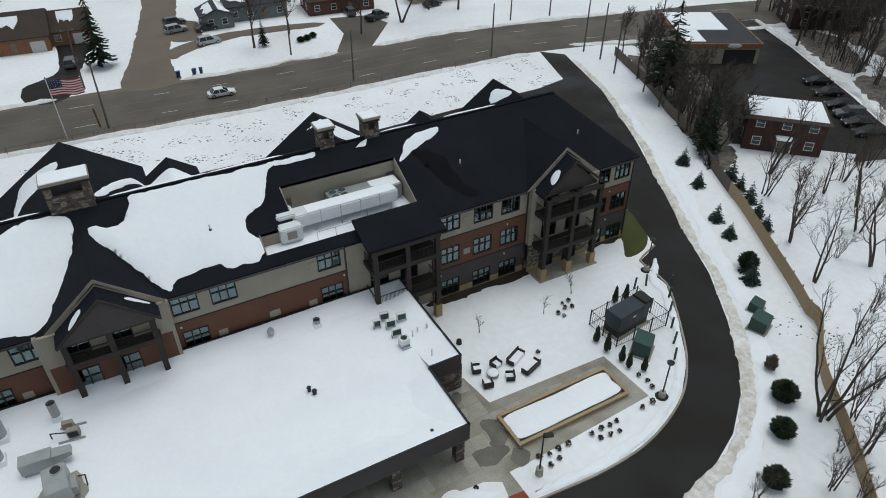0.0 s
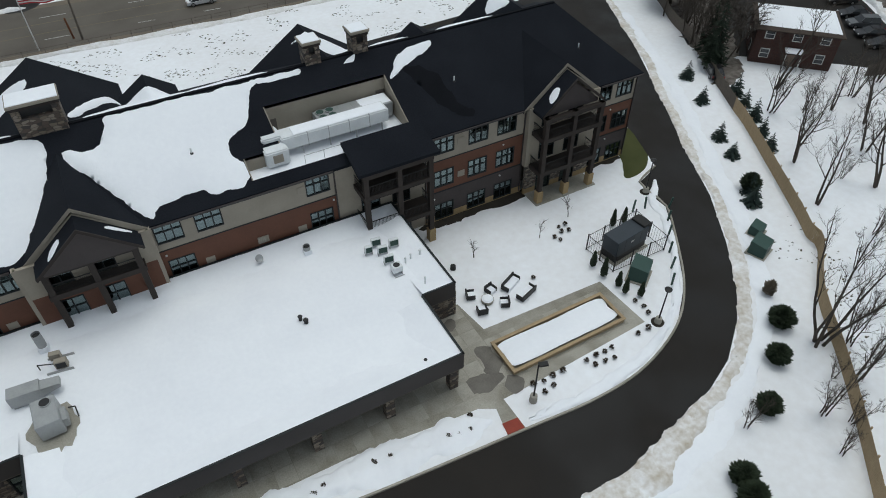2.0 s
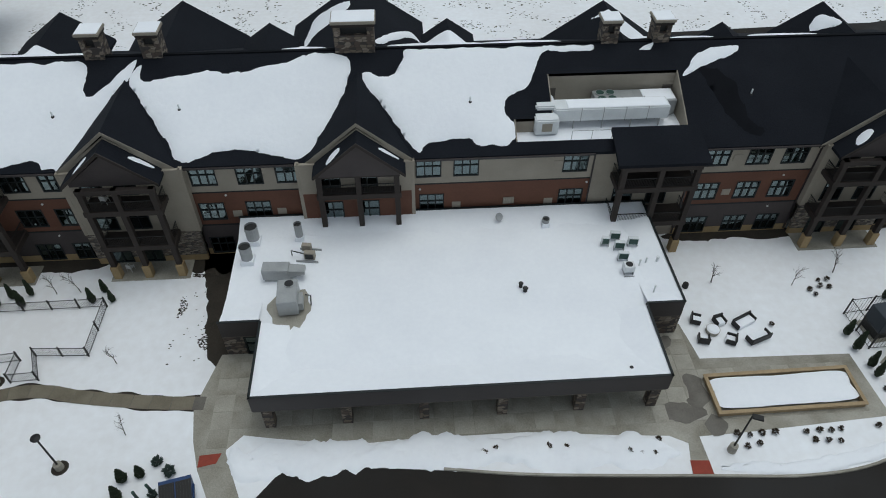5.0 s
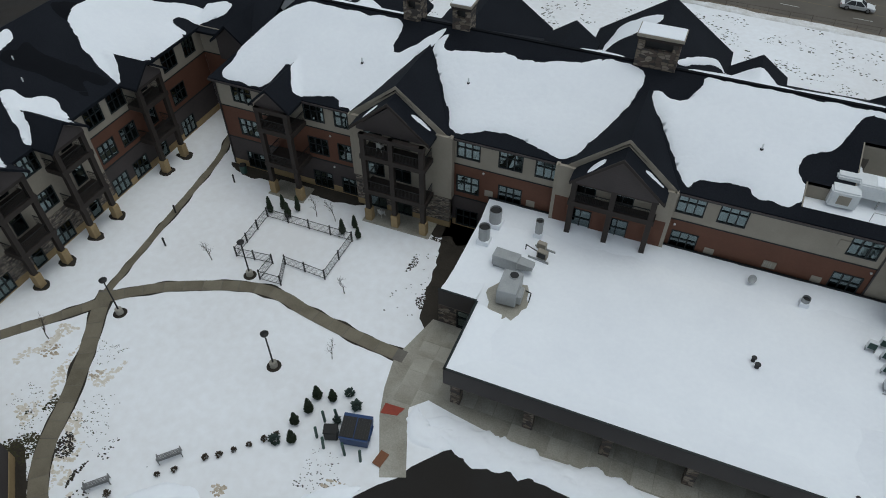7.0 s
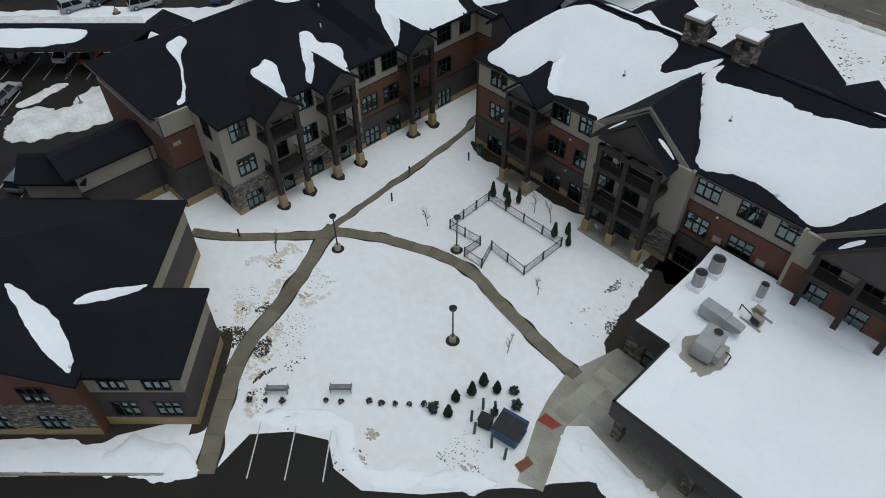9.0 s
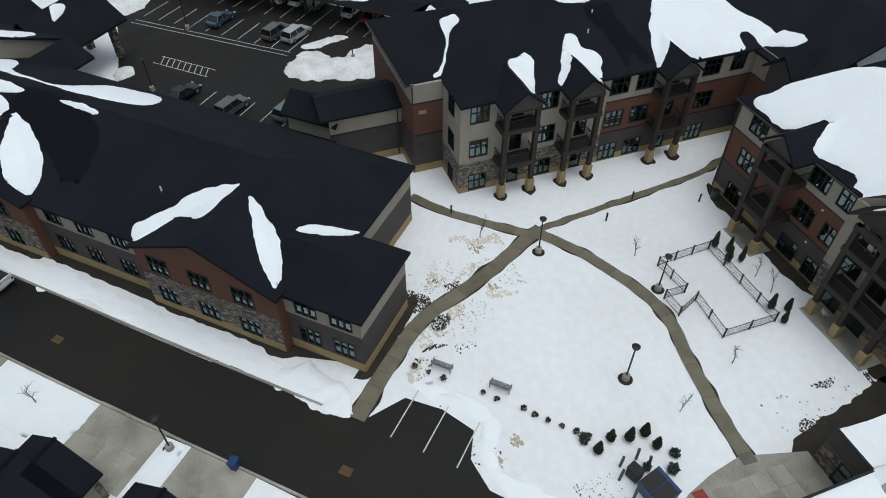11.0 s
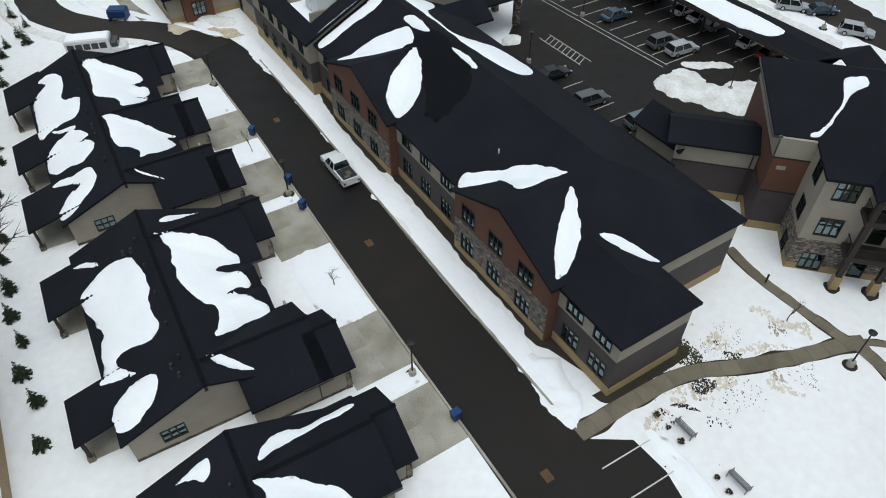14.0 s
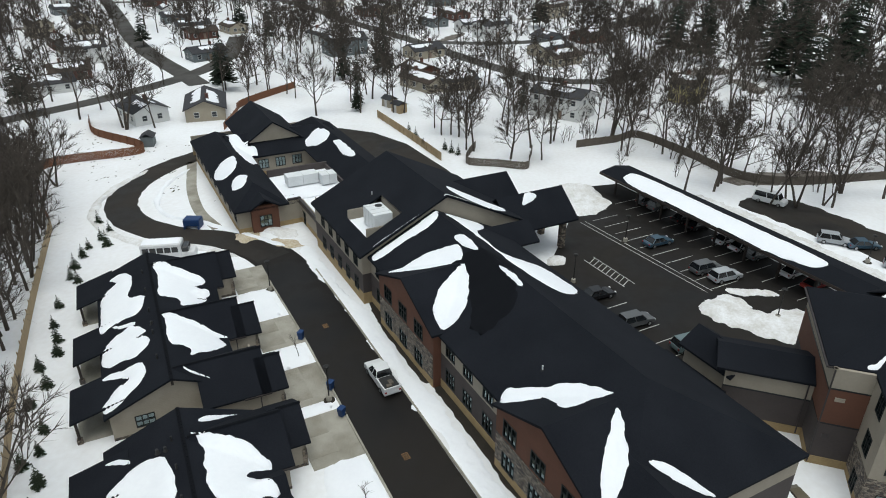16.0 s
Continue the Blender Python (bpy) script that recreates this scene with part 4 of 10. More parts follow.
roof_planes(big, [[(-71.4, -1.5, ZE3), (-61.5, -1.5, ZE3), (-61.5, 10.7, ZR3), (-71.4, 10.7, ZR3)], [(-54.8, -1.5, ZE3), (-51.9, -1.5, ZE3), (-51.9, 10.7, ZR3), (-54.8, 10.7, ZR3)],
                  [(-61.5, -1.5, ZE3), (-54.8, -1.5, ZE3), (-54.8, 0.6, zs(0.6)), (-61.5, 0.6, zs(0.6))], [(-61.5, 5.6, zs(5.6)), (-54.8, 5.6, zs(5.6)), (-54.8, 10.7, ZR3), (-61.5, 10.7, ZR3)],
                  [(-51.9, 22.9, ZE3), (-71.4, 22.9, ZE3), (-71.4, 10.7, ZR3), (-51.9, 10.7, ZR3)]])
part("well_floor", boxes((-61.5, -54.8, 0.6, 5.6, 7.6, 7.8)), SNOW, big, "snow-covered floor of the roof well")
part("well_wall", boxes((-61.5, -54.8, 5.6, 5.8, 7.6, zs(5.6)), (-61.6, -61.4, 0.6, 5.6, 7.6, 9.2), (-54.9, -54.7, 0.6, 5.6, 7.6, 9.2)), PANEL, big)
# lot side wing and porch
wall(big, (-59.0, 27.0), (-69.0, 27.0), W3[:2])
wall(big, (-59.0, 22.6), (-59.0, 27.0), [(-0.3, 6.0, BEIGE)])
roof_planes(big, gable_y(-64.0, 5.4, 10, 27.4, 5.8, 9.4))
roof_planes(big, gable_y(-56.6, 4.6, 21, 32.4, 5.2, 8.8))
gable_wall(big, -56.6, 3.8, 31.8, 4.4, 5.3, 8.3, TIMBER)
roof_planes(big, gable_y(-50.0, 3.0, 14, 22.0, 6.2, 8.2))
for u in (54.0, 59.2):
    part("porch_column", boxes((-u - 0.4, -u + 0.4, 30.8, 31.6, 0, 5.0)), FIELDSTONE, big, "stone porch column")
memory = thing("one_storey_wing", "one-storey tan wing round a court with dark snow-streaked roofs", "building", B2)
W4 = [(-0.3, 0.8, TANSTONE, 0.04), (0.8, 4.0, BEIGE)]
wall(memory, (-118.0, -10.6), (-80.4, -10.6), W4, [(3 + 4.1 * k, 2.3, 1.6, 1.7) for k in range(9)])
wall(memory, (-80.4, -10.6), (-80.4, -0.5), W4, [(4.0, 2.0, 2.0, 2.0)])
wall(memory, (-80.4, -0.5), (-71.0, -0.5), W4, [(1.4, 1.1, 1.1, 2.2, 1, 2)])
part("gable_front", boxes((-80.5, -79.6, -8.6, -4.4, -0.2, 4.3)), RUST, memory, "rust sided gable front")
m_, _ = wall_frame((-79.6, -8.6), (-79.6, -4.4))
add_window(memory, m_ @ Matrix.Translation((0, -0.1, 0)), 2.1, 1.8, 1.9, 1.9)
wall(memory, (-104.2, -3.0), (-104.2, 13.0), W4, [(2.5 + 3.2 * k, 2.2, 1.9, 1.8) for k in range(3)])
wall(memory, (-122, 13.5), (-122, -10.6), W4)
wall(memory, (-88, 17.0), (-122, 17.0), W4)
roof_planes(memory, hip(-118.8, -79.6, -11.2, -2.6, 4.0, 6.6, 4.5, 4.6))
roof_planes(memory, [[(-79.0, -8.9, 4.2), (-84.5, -8.9, 4.2), (-84.5, -6.5, 5.6), (-79.0, -6.5, 5.6)], [(-84.5, -4.1, 4.2), (-79.0, -4.1, 4.2), (-79.0, -6.5, 5.6), (-84.5, -6.5, 5.6)]])
roof_planes(memory, [[(-103.6, -6, 4.0), (-103.6, 15, 4.0), (-110.5, 15, 6.6), (-110.5, -6, 6.6)], [(-122.6, 15, 3.0), (-122.6, -6, 3.0), (-110.5, -6, 6.6), (-110.5, 15, 6.6)]])
roof_planes(memory, [[(-124, -3.2, 5.4), (-106.8, -3.2, 5.4), (-106.8, 2.6, 9.2), (-124, 2.6, 9.2)], [(-106.8, 8.4, 5.4), (-124, 8.4, 5.4), (-124, 2.6, 9.2), (-106.8, 2.6, 9.2)]])
bm = bmesh.new()
bm.faces.new([bm.verts.new(p) for p in ((-107.2, -2.4, 5.6), (-107.2, 7.6, 5.6), (-107.2, 2.6, 8.9))])
part("gable_wall", bm, BEIGE, memory)
roof_planes(memory, hip(-119.0, -70.6, 7.4, 17.6, 4.0, 7.0, 4.5, 0))
part("flat_roof", boxes((-92.0, -80.6, -2.8, 7.8, 3.6, 4.0)), SNOW, memory, "flat snow-covered court roof")
part("flat_roof", boxes((-80.6, -71.0, -0.6, 7.8, 3.4, 3.8)), SNOW, memory)
part("court_parapet", boxes((-92.3, -91.9, -2.8, 7.8, 3.6, 5.2), (-91.9, -80.6, 7.4, 7.7, 3.6, 4.9)), TAUPE, memory)
part("court_parapet", boxes((-80.8, -80.4, -2.6, -0.5, 3.4, 4.3), (-80.4, -71.2, -0.9, -0.5, 3.4, 4.2)), FASCIA, memory)

# low link between the two wings, with a gabled bay
tie = thing("entrance_link", "low beige and taupe entrance link with dark gabled roof", "building")
TB = [(-0.3, 0.9, TANSTONE, 0.04), (0.9, 4.1, TAUPE), (4.1, 4.25, BLACK, 0.03), (4.25, 6.3, BEIGE)]
wall(tie, (-68.8, 3.5), (-68.8, 11.3), TB)
part("downspout", boxes((-68.8, -68.68, 10.75, 10.87, 0.2, 6.3)), FASCIA, tie)
roof_planes(tie, [[(-68.5, 2.6, 6.3), (-68.5, 11.3, 6.3), (-71.35, 11.3, 7.5), (-71.35, 2.6, 7.5)], [(-74.2, 11.3, 6.3), (-74.2, 2.6, 6.3), (-71.35, 2.6, 7.5), (-71.35, 11.3, 7.5)]], 0.22)
porch_ = thing("entrance_bay", "beige gabled entrance bay with dark roof behind the wing", "building", B2)
wall(porch_, (-15.8, 22.7), (-15.8, 26.7), [(-0.3, 0.9, TANSTONE, 0.04), (0.9, 5.3, BEIGE)], [(2.0, 4.1, 2.2, 1.9)])
wall(porch_, (-21.5, 22.7), (-15.8, 22.7), [(-0.3, 5.3, BEIGE)], room=False)
roof_planes(porch_, [[(-22.0, 22.2, 5.25), (-15.2, 22.2, 5.25), (-15.2, 24.7, 6.95), (-22.0, 24.7, 6.95)], [(-15.2, 27.2, 5.25), (-22.0, 27.2, 5.25), (-22.0, 24.7, 6.95), (-15.2, 24.7, 6.95)]], 0.22)
bm = bmesh.new()
f, g = ([bm.verts.new((x, y, z)) for y, z in ((22.75, 5.25), (26.65, 5.25), (24.7, 6.7))] for x in (-15.8, -16.0))
bm.faces.new(f), bm.faces.new(g[::-1])
for i in range(3):
    bm.faces.new((f[i], g[i], g[(i + 1) % 3], f[(i + 1) % 3]))
bmesh.ops.recalc_face_normals(bm, faces=list(bm.faces))
part("gable_wall", bm, BEIGE, porch_)
roof_planes(porch_, [[(-23.5, 18.0, 4.6), (-15.4, 18.0, 4.6), (-15.4, 22.3, 3.5), (-23.5, 22.3, 3.5)][::-1]], 0.2)


# ---- cottages ----
def cottage_frame(um, vm):
    """The cottages stand turned by two degrees to the wing."""
    return B2 @ pose(-um, vm, 0, 0, 0, -2.0) @ pose(um, -vm, 0)


def cottage(u0, u1, vr, half, wings, porches, entries, label):
    """A row house: ridge at vr along the lane, stepped garage wings to the lane, porches behind, small entry gables."""
    c = thing("duplex_cottage", label, "house", cottage_frame((u0 + u1) / 2, vr), "cottages along the lane")
    ze, zr, o = 3.0, 5.7, 0.45
    v0, v1 = vr - half + o, vr + half - o
    fall = (zr - ze) / half
    body = [(-0.2, 0.3, FIELDSTONE, 0.03), (0.3, ze, BEIGE)]
    wall(c, (-u1, v0), (-u0, v0), body, [(2.5 + 4.2 * k, 1.5, 1.6, 1.4) for k in range(int((u1 - u0 - 3) / 4.2))])
    wall(c, (-u0, v0), (-u0, v1), body, [(3.0, 1.55, 1.8, 1.4)])
    wall(c, (-u0, v1), (-u1, v1), body)
    wall(c, (-u1, v1), (-u1, v0), body)
    roof_planes(c, hip(-u1 - 0.35, -u0 + 0.35, vr - half, vr + half, ze, zr, 0, 0), 0.22)
    ridge_caps(c, (-u1 - 0.35, vr, zr), (-u0 + 0.35, vr, zr))
    for u, sx in ((u0, -1), (u1, 1)):
        bm = bmesh.new()
        f, g = ([bm.verts.new((-u + t, y, z)) for y, z in ((v0, ze - 0.02), (v1, ze - 0.02), (vr, zr - 0.3))] for t in (0.0, 0.2 * sx))
        bm.faces.new(f), bm.faces.new(g[::-1])
        for i in range(3):
            bm.faces.new((f[i], g[i], g[(i + 1) % 3], f[(i + 1) % 3]))
        bmesh.ops.recalc_face_normals(bm, faces=list(bm.faces))
        part("gable_wall", bm, BEIGE, c)
        part("gable_bracket", boxes((-u - 0.1 - 0.26 * (u == u0), -u + 0.1 + 0.26 * (u == u0), vr - 0.12, vr + 0.12, zr - 0.75, zr - 0.26)), TIMBER, c)
    for ua, ub, na, nb, vw, vn in wings:
        um, nm, s = (ua + ub) / 2, (na + nb) / 2, 0.62
        zw, zn, vb = ze + s * (ub - ua) / 2, ze + s * (nb - na) / 2, vr + 2.2
        near = [(-ua, vw, ze), (-um, vw, zw), (-um, vr + 0.1, zw)] + ([(-u0 - 0.1, vb, ze + s * (u0 + 0.1 - ua)), (-ua, vb, ze)] if ua < u0 else [(-ua, vr + half - 0.6, ze)])
        far = [(-um, vw, zw), (-ub, vw, ze)] + ([(-ub, vb, ze), (-u1 + 0.1, vb, ze + s * (ub - u1 + 0.1))] if ub > u1 else [(-ub, vr + half - 0.6, ze)]) + [(-um, vr + 0.1, zw)]
        roof_planes(c, [near, far], 0.2)
        roof_planes(c, [[(-na, vn, ze), (-nm, vn, zn), (-nm, vw - 1.0, zn), (-na, vw - 1.0, ze)], [(-nm, vn, zn), (-nb, vn, ze), (-nb, vw - 1.0, ze), (-nm, vw - 1.0, zn)]], 0.2)
        ridge_caps(c, (-um, vr + 0.3, zw), (-um, vw, zw)), ridge_caps(c, (-nm, vw - 0.2, zn), (-nm, vn, zn))
        back = vb + 0.25 if ua < u0 else v1
        wall(c, (-ua - o, back), (-ua - o, vw - o), body, t=0.2)
        if ua < u0:
            wall(c, (-u0, back), (-ua - o, back), body, t=0.2)
        wall(c, (-ub + o, vw - o), (-ub + o, v1), body, t=0.2)
        if ub > u1 + 0.8:
            wall(c, (-ub + o, vb + 0.25), (-u1, vb + 0.25), body, t=0.2)
        for a, b, m, z, v in ((ua, ub, um, zw, vw), (na, nb, nm, zn, vn)):
            bm = bmesh.new()
            f, g = ([bm.verts.new((x, v - o - t, zz)) for x, zz in ((-b + o, ze - 0.02), (-a - o, ze - 0.02), (-m, z - 0.3))] for t in (0.0, 0.15))
            bm.faces.new(f), bm.faces.new(g[::-1])
            for i in range(3):
                bm.faces.new((f[i], g[i], g[(i + 1) % 3], f[(i + 1) % 3]))
            bmesh.ops.recalc_face_normals(bm, faces=list(bm.faces))
            part("gable_wall", bm, BEIGE, c)
        for a, b in ((ua, na), (nb, ub)):
            if b - a > 0.5:
                wall(c, (-a - o, vw - o), (-b - o, vw - o), body, t=0.2)
        wall(c, (-na - o, vw - o), (-na - o, vn - o), body, t=0.2)
        wall(c, (-nb + o, vn - o), (-nb + o, vw - o), body, t=0.2)
        m, L = wall_frame((-na - o, vn - o), (-nb + o, vn - o))
        part("wall", boxes((0, 0.55, 0, 0.25, 1.3, ze), (L - 0.55, L, 0, 0.25, 1.3, ze), (0.55, L - 0.55, 0, 0.25, 2.3, ze)), BEIGE, c, m=m)
        for x0, x1 in ((-0.08, 0.6), (L - 0.6, L + 0.08)):
            part("stone_corner", boxes((x0, x1, -0.1, 0.34, -0.2, 1.9)), FIELDSTONE, c, "field stone corner pier", m=m)
        door = part("garage_door", boxes((0.55, L - 0.55, 0.12, 0.18, 0, 2.3)), PANEL, c, m=m)
        for k in range(4):
            part("door_panel", boxes((0.7, L - 0.7, -0.02, 0.0, 0.06 + 0.57 * k, 0.58 + 0.57 * k)), PANEL, door, m=Matrix.Translation((0, 0.12, 0)))
        for x in (-ua + 0.05, -ub - 0.05):
            part("gutter", boxes((x - 0.06, x + 0.06, vr + half - 0.4, vw - 0.05, ze - 0.24, ze - 0.1)), FASCIA, c)
        part("downspout", boxes((-ua - o - 0.05, -ua - o + 0.05, vw - o - 0.7, vw - o - 0.6, 0.1, ze - 0.1), (-ua - o + 0.02, -ua + 0.06, vw - o - 0.7, vw - o - 0.6, ze - 0.25, ze - 0.15)), FASCIA, c)
    for uc, hw, vp in porches:
        top = v0 + 1.6
        zt = ze + (top - (vr - half)) * fall + 0.1
        roof_planes(c, [[(-uc - hw, vp, ze - 0.35), (-uc + hw, vp, ze - 0.35), (-uc + hw, top, zt), (-uc - hw, top, zt)]], 0.2)
        part("porch_beam", boxes((-uc - hw + 0.2, -uc + hw - 0.2, vp + 0.3, vp + 0.5, ze - 0.75, ze - 0.5)), TIMBER, c)
        for sx in (-1, 1):
            part("porch_post", boxes((-uc + sx * (hw - 0.4) - 0.12, -uc + sx * (hw - 0.4) + 0.12, vp + 0.3, vp + 0.54, 0, ze - 0.5)), TIMBER, c)
            part("post_foot", boxes((-uc + sx * (hw - 0.4) - 0.25, -uc + sx * (hw - 0.4) + 0.25, vp + 0.17, vp + 0.67, 0, 0.5)), FIELDSTONE, c)
        part("patio", boxes((-uc - hw + 0.3, -uc + hw - 0.3, vp + 0.2, v0, -0.1, 0.06)), CONCRETE, c, "damp concrete patio under the porch")
    for uc in entries:
        roof_planes(c, gable_y(-uc, 1.75, vr + 3.0, vr + half + 0.5, ze + 0.05, ze + 1.15), 0.2)
        gable_wall(c, -uc, 1.4, vr + half - 0.2, ze - 0.4, ze, ze + 0.85, BEIGE)
    for k in range(5):
        u = u0 + (u1 - u0) * (0.15 + 0.17 * k)
        part("vent_pipe", tube(bmesh.new(), (-u, vr - 0.9, zr - 0.6), (-u, vr - 0.9, zr + 0.15), 0.1, 0.1), DARKVENT, c)
    return c


def ridge_caps(parent, p, q):
    """Folded cap shingles laid one over the other along a ridge."""
    p, q = Vector(p), Vector(q)
    n, d = max(2, int((q - p).length / 0.42)), (q - p).normalized()
    s = Vector((-d.y, d.x, 0)) * 0.17
    bm = bmesh.new()
    b, ra, rb, lo = (q - p) * 1.12 / n, Vector((0, 0, 0.035)), Vector((0, 0, 0.065)), Vector((0, 0, -0.055))
    v = [bm.verts.new(w) for w in (s + ra + lo, ra, -s + ra + lo, b + s + rb + lo, b + rb, b - s + rb + lo)]
    bm.faces.new((v[0], v[1], v[4], v[3])), bm.faces.new((v[1], v[2], v[5], v[4])), bm.faces.new((v[3], v[4], v[5]))
    bmesh.ops.recalc_face_normals(bm, faces=list(bm.faces))
    me = mesh_of(bm, WETSHINGLE, "ridge_cap")
    for i in range(n):
        shared("ridge_cap", me, parent, Matrix.Translation(p.lerp(q, i / n)))


cottage(-12.0, 8.9, -26.9, 6.6, ((1.1, 9.2, 2.35, 9.0, -18.0, -16.1), (-13.5, -5.0, -13.3, -6.7, -18.0, -16.1)), ((0.0, 2.5, -36.0),), (-2.0,), "beige duplex cottage with steep dark roof beside the lane")
cottage(13.75, 34.5, -26.15, 6.6, ((11.4, 20.0, 11.4, 18.0, -17.55, -15.7), (26.2, 34.9, 28.4, 35.0, -17.9, -15.9)), ((17.45, 2.2, -35.6), (30.85, 2.5, -35.5)), (21.4, 24.4), "beige duplex cottage with dark roof and snow in its valleys")
cottage(39.7, 68.0, -25.1, 6.45, ((36.9, 45.5, 36.9, 43.5, -16.35, -14.7), (47.85, 56.4, 47.85, 54.6, -16.7, -15.0), (60.1, 69.1, 62.1, 69.0, -17.1, -15.2)), ((43.2, 2.75, -34.5), (53.1, 2.75, -34.25), (65.6, 3.0, -33.9)), (58.2,), "long beige triplex cottage with three porches and dark roof")

# ---- carport over the parked cars ----
port = thing("carport", "long steel carport with snow strip on its dark roof", "carport", B2)
roof_planes(port, [[(-68.6, 50.1, 3.9), (-19, 50.1, 3.9), (-19, 53.4, 4.5), (-68.6, 53.4, 4.5)], [(-19, 56.7, 3.9), (-68.6, 56.7, 3.9), (-68.6, 53.4, 4.5), (-19, 53.4, 4.5)]], 0.2)
roof_planes(port, [[(-20.6, 57.0, 4.1), (-18.0, 57.0, 5.7), (-18.0, 51.5, 5.7), (-20.6, 51.5, 4.1)], [(-18.0, 57.0, 5.7), (-14.6, 57.0, 4.1), (-14.6, 51.5, 4.1), (-18.0, 51.5, 5.7)]], 0.2)
part("carport_fascia", boxes((-68.6, -19, 50.0, 50.12, 3.45, 3.86), (-68.6, -19, 56.68, 56.8, 3.45, 3.86)), TIMBER, port)
for k in range(9):
    part("post", boxes((-66.0 + 5.6 * k - 0.14, -66.0 + 5.6 * k + 0.14, 51.6, 51.9, 0, 4.0)), TIMBER, port)
    part("crossbeam", boxes((-66.0 + 5.6 * k - 0.1, -66.0 + 5.6 * k + 0.1, 50.2, 56.5, 3.5, 3.7)), TIMBER, port)

# ---- snow on the roofs ----
def drift(outline, thick=0.2, ragged=0.14):
    """Snow left lying on a roof."""
    xs, ys = [p[0] for p in outline], [p[1] for p in outline]
    keep = [r for r in ROOFS if r[0][:, 0].max() > min(xs) - 1 and r[0][:, 0].min() < max(xs) + 1 and r[0][:, 1].max() > min(ys) - 1 and r[0][:, 1].min() < max(ys) + 1]
    turn = list(zip(outline, outline[1:] + outline[:1]))
    area = abs(sum(a[0] * b[1] - a[1] * b[0] for a, b in turn)) / 2
    cell = max(0.12, min(0.27, 0.45 * area / sum(math.hypot(b[0] - a[0], b[1] - a[1]) for a, b in turn)))
    ragged = min(ragged, cell * 0.7)
    return blanket("roof_snow", outline, thick, SNOW, "smooth thick snow lying on the dark shingle roof", lambda x, y: roof_z(x, y, keep) or None, cell, ragged * 1.6)


drift([(-51.6, 40.9), (-51.1, 42.7), (-50.6, 46.0), (-47.6, 48.9), (-45.4, 49.7), (-40.3, 49.6), (-35.9, 49.5), (-35.7, 47.1), (-35.0, 46.5), (-33.5, 47.8), (-31.4, 49.7), (-32.0, 47.7), (-33.2, 46.4), (-36.9, 40.1), (-39.3, 41.0), (-42.5, 40.3), (-43.0, 40.0), (-44.9, 43.1), (-45.8, 41.7), (-46.9, 40.3), (-48.8, 40.3), (-50.8, 40.4)])
drift([(-30.9, 49.3), (-30.9, 48.4), (-30.1, 47.8), (-24.9, 48.5), (-23.4, 48.2), (-19.7, 48.8), (-15.4, 49.9), (-12.9, 49.4), (-12.7, 48.1), (-13.3, 45.9), (-14.9, 42.9), (-16.9, 40.4), (-19.0, 40.8), (-22.2, 41.3), (-24.2, 41.1), (-27.1, 40.5), (-28.5, 42.5), (-30.7, 45.8), (-31.9, 47.9)])
drift([(-11.8, 47.8), (-9.2, 47.5), (-8.0, 48.8), (-7.5, 49.9), (-3.5, 49.9), (2.6, 49.9), (7.9, 49.9), (9.7, 49.8), (9.3, 49.2), (8.4, 49.2), (5.7, 49.2), (4.8, 49.2), (3.2, 46.2), (1.2, 45.1), (0.9, 44.1), (1.4, 43.2), (3.0, 42.7), (2.9, 41.8), (1.5, 41.4), (0.6, 40.9), (-1.6, 41.0), (-2.8, 41.7), (-4.8, 41.5), (-6.3, 41.3), (-7.0, 40.6), (-9.9, 44.7)])
drift([(18.2, 47.8), (19.4, 49.0), (21.3, 49.3), (23.3, 49.4), (22.5, 48.6), (20.0, 47.7), (17.4, 46.6)])
drift([(13.7, 49.2), (14.1, 49.5), (15.3, 49.9), (14.8, 49.2), (14.0, 49.2)])
drift([(7.7, 58.3), (12.0, 57.5), (13.4, 53.0), (17.4, 57.0)])
drift([(-18.2, 55.4), (-17.1, 62.8), (-13.9, 62.2), (-13.1, 59.9), (-17.0, 58.9)])
drift([(-10.2, 55.7), (-6.6, 60.9), (-3.7, 53.1), (-6.3, 59.9), (-10.0, 54.7)])
drift([(33.9, 56.2), (34.9, 56.3), (35.3, 53.8), (33.3, 54.7)])
drift([(-5.0, 54.5), (-3.5, 54.0), (-3.1, 52.9), (-4.3, 53.2)])
drift([(-71.7, 16.6), (-71.7, 17.6), (-71.8, 18.4), (-70.9, 18.5), (-70.1, 17.3), (-68.3, 16.3), (-66.6, 15.3), (-65.7, 14.7), (-65.7, 13.7), (-66.0, 13.9), (-66.4, 14.7), (-68.0, 15.8), (-69.7, 16.5), (-70.4, 16.4), (-71.0, 16.3)], 0.14, 0.08)
drift([(-63.3, 20.7), (-63.7, 21.4), (-64.0, 22.8), (-63.1, 23.2), (-60.8, 22.5), (-58.2, 20.9), (-60.1, 20.8)])
drift([(-60.4, 24.9), (-63.0, 26.3), (-65.2, 27.6), (-64.9, 28.6), (-63.5, 28.8), (-62.7, 30.2), (-61.1, 30.0), (-57.4, 27.8), (-62.4, 27.6), (-60.3, 25.7)])
drift([(-69.2, 27.8), (-69.3, 30.5), (-69.4, 33.9), (-68.5, 33.4), (-68.0, 30.8), (-68.6, 28.4)])
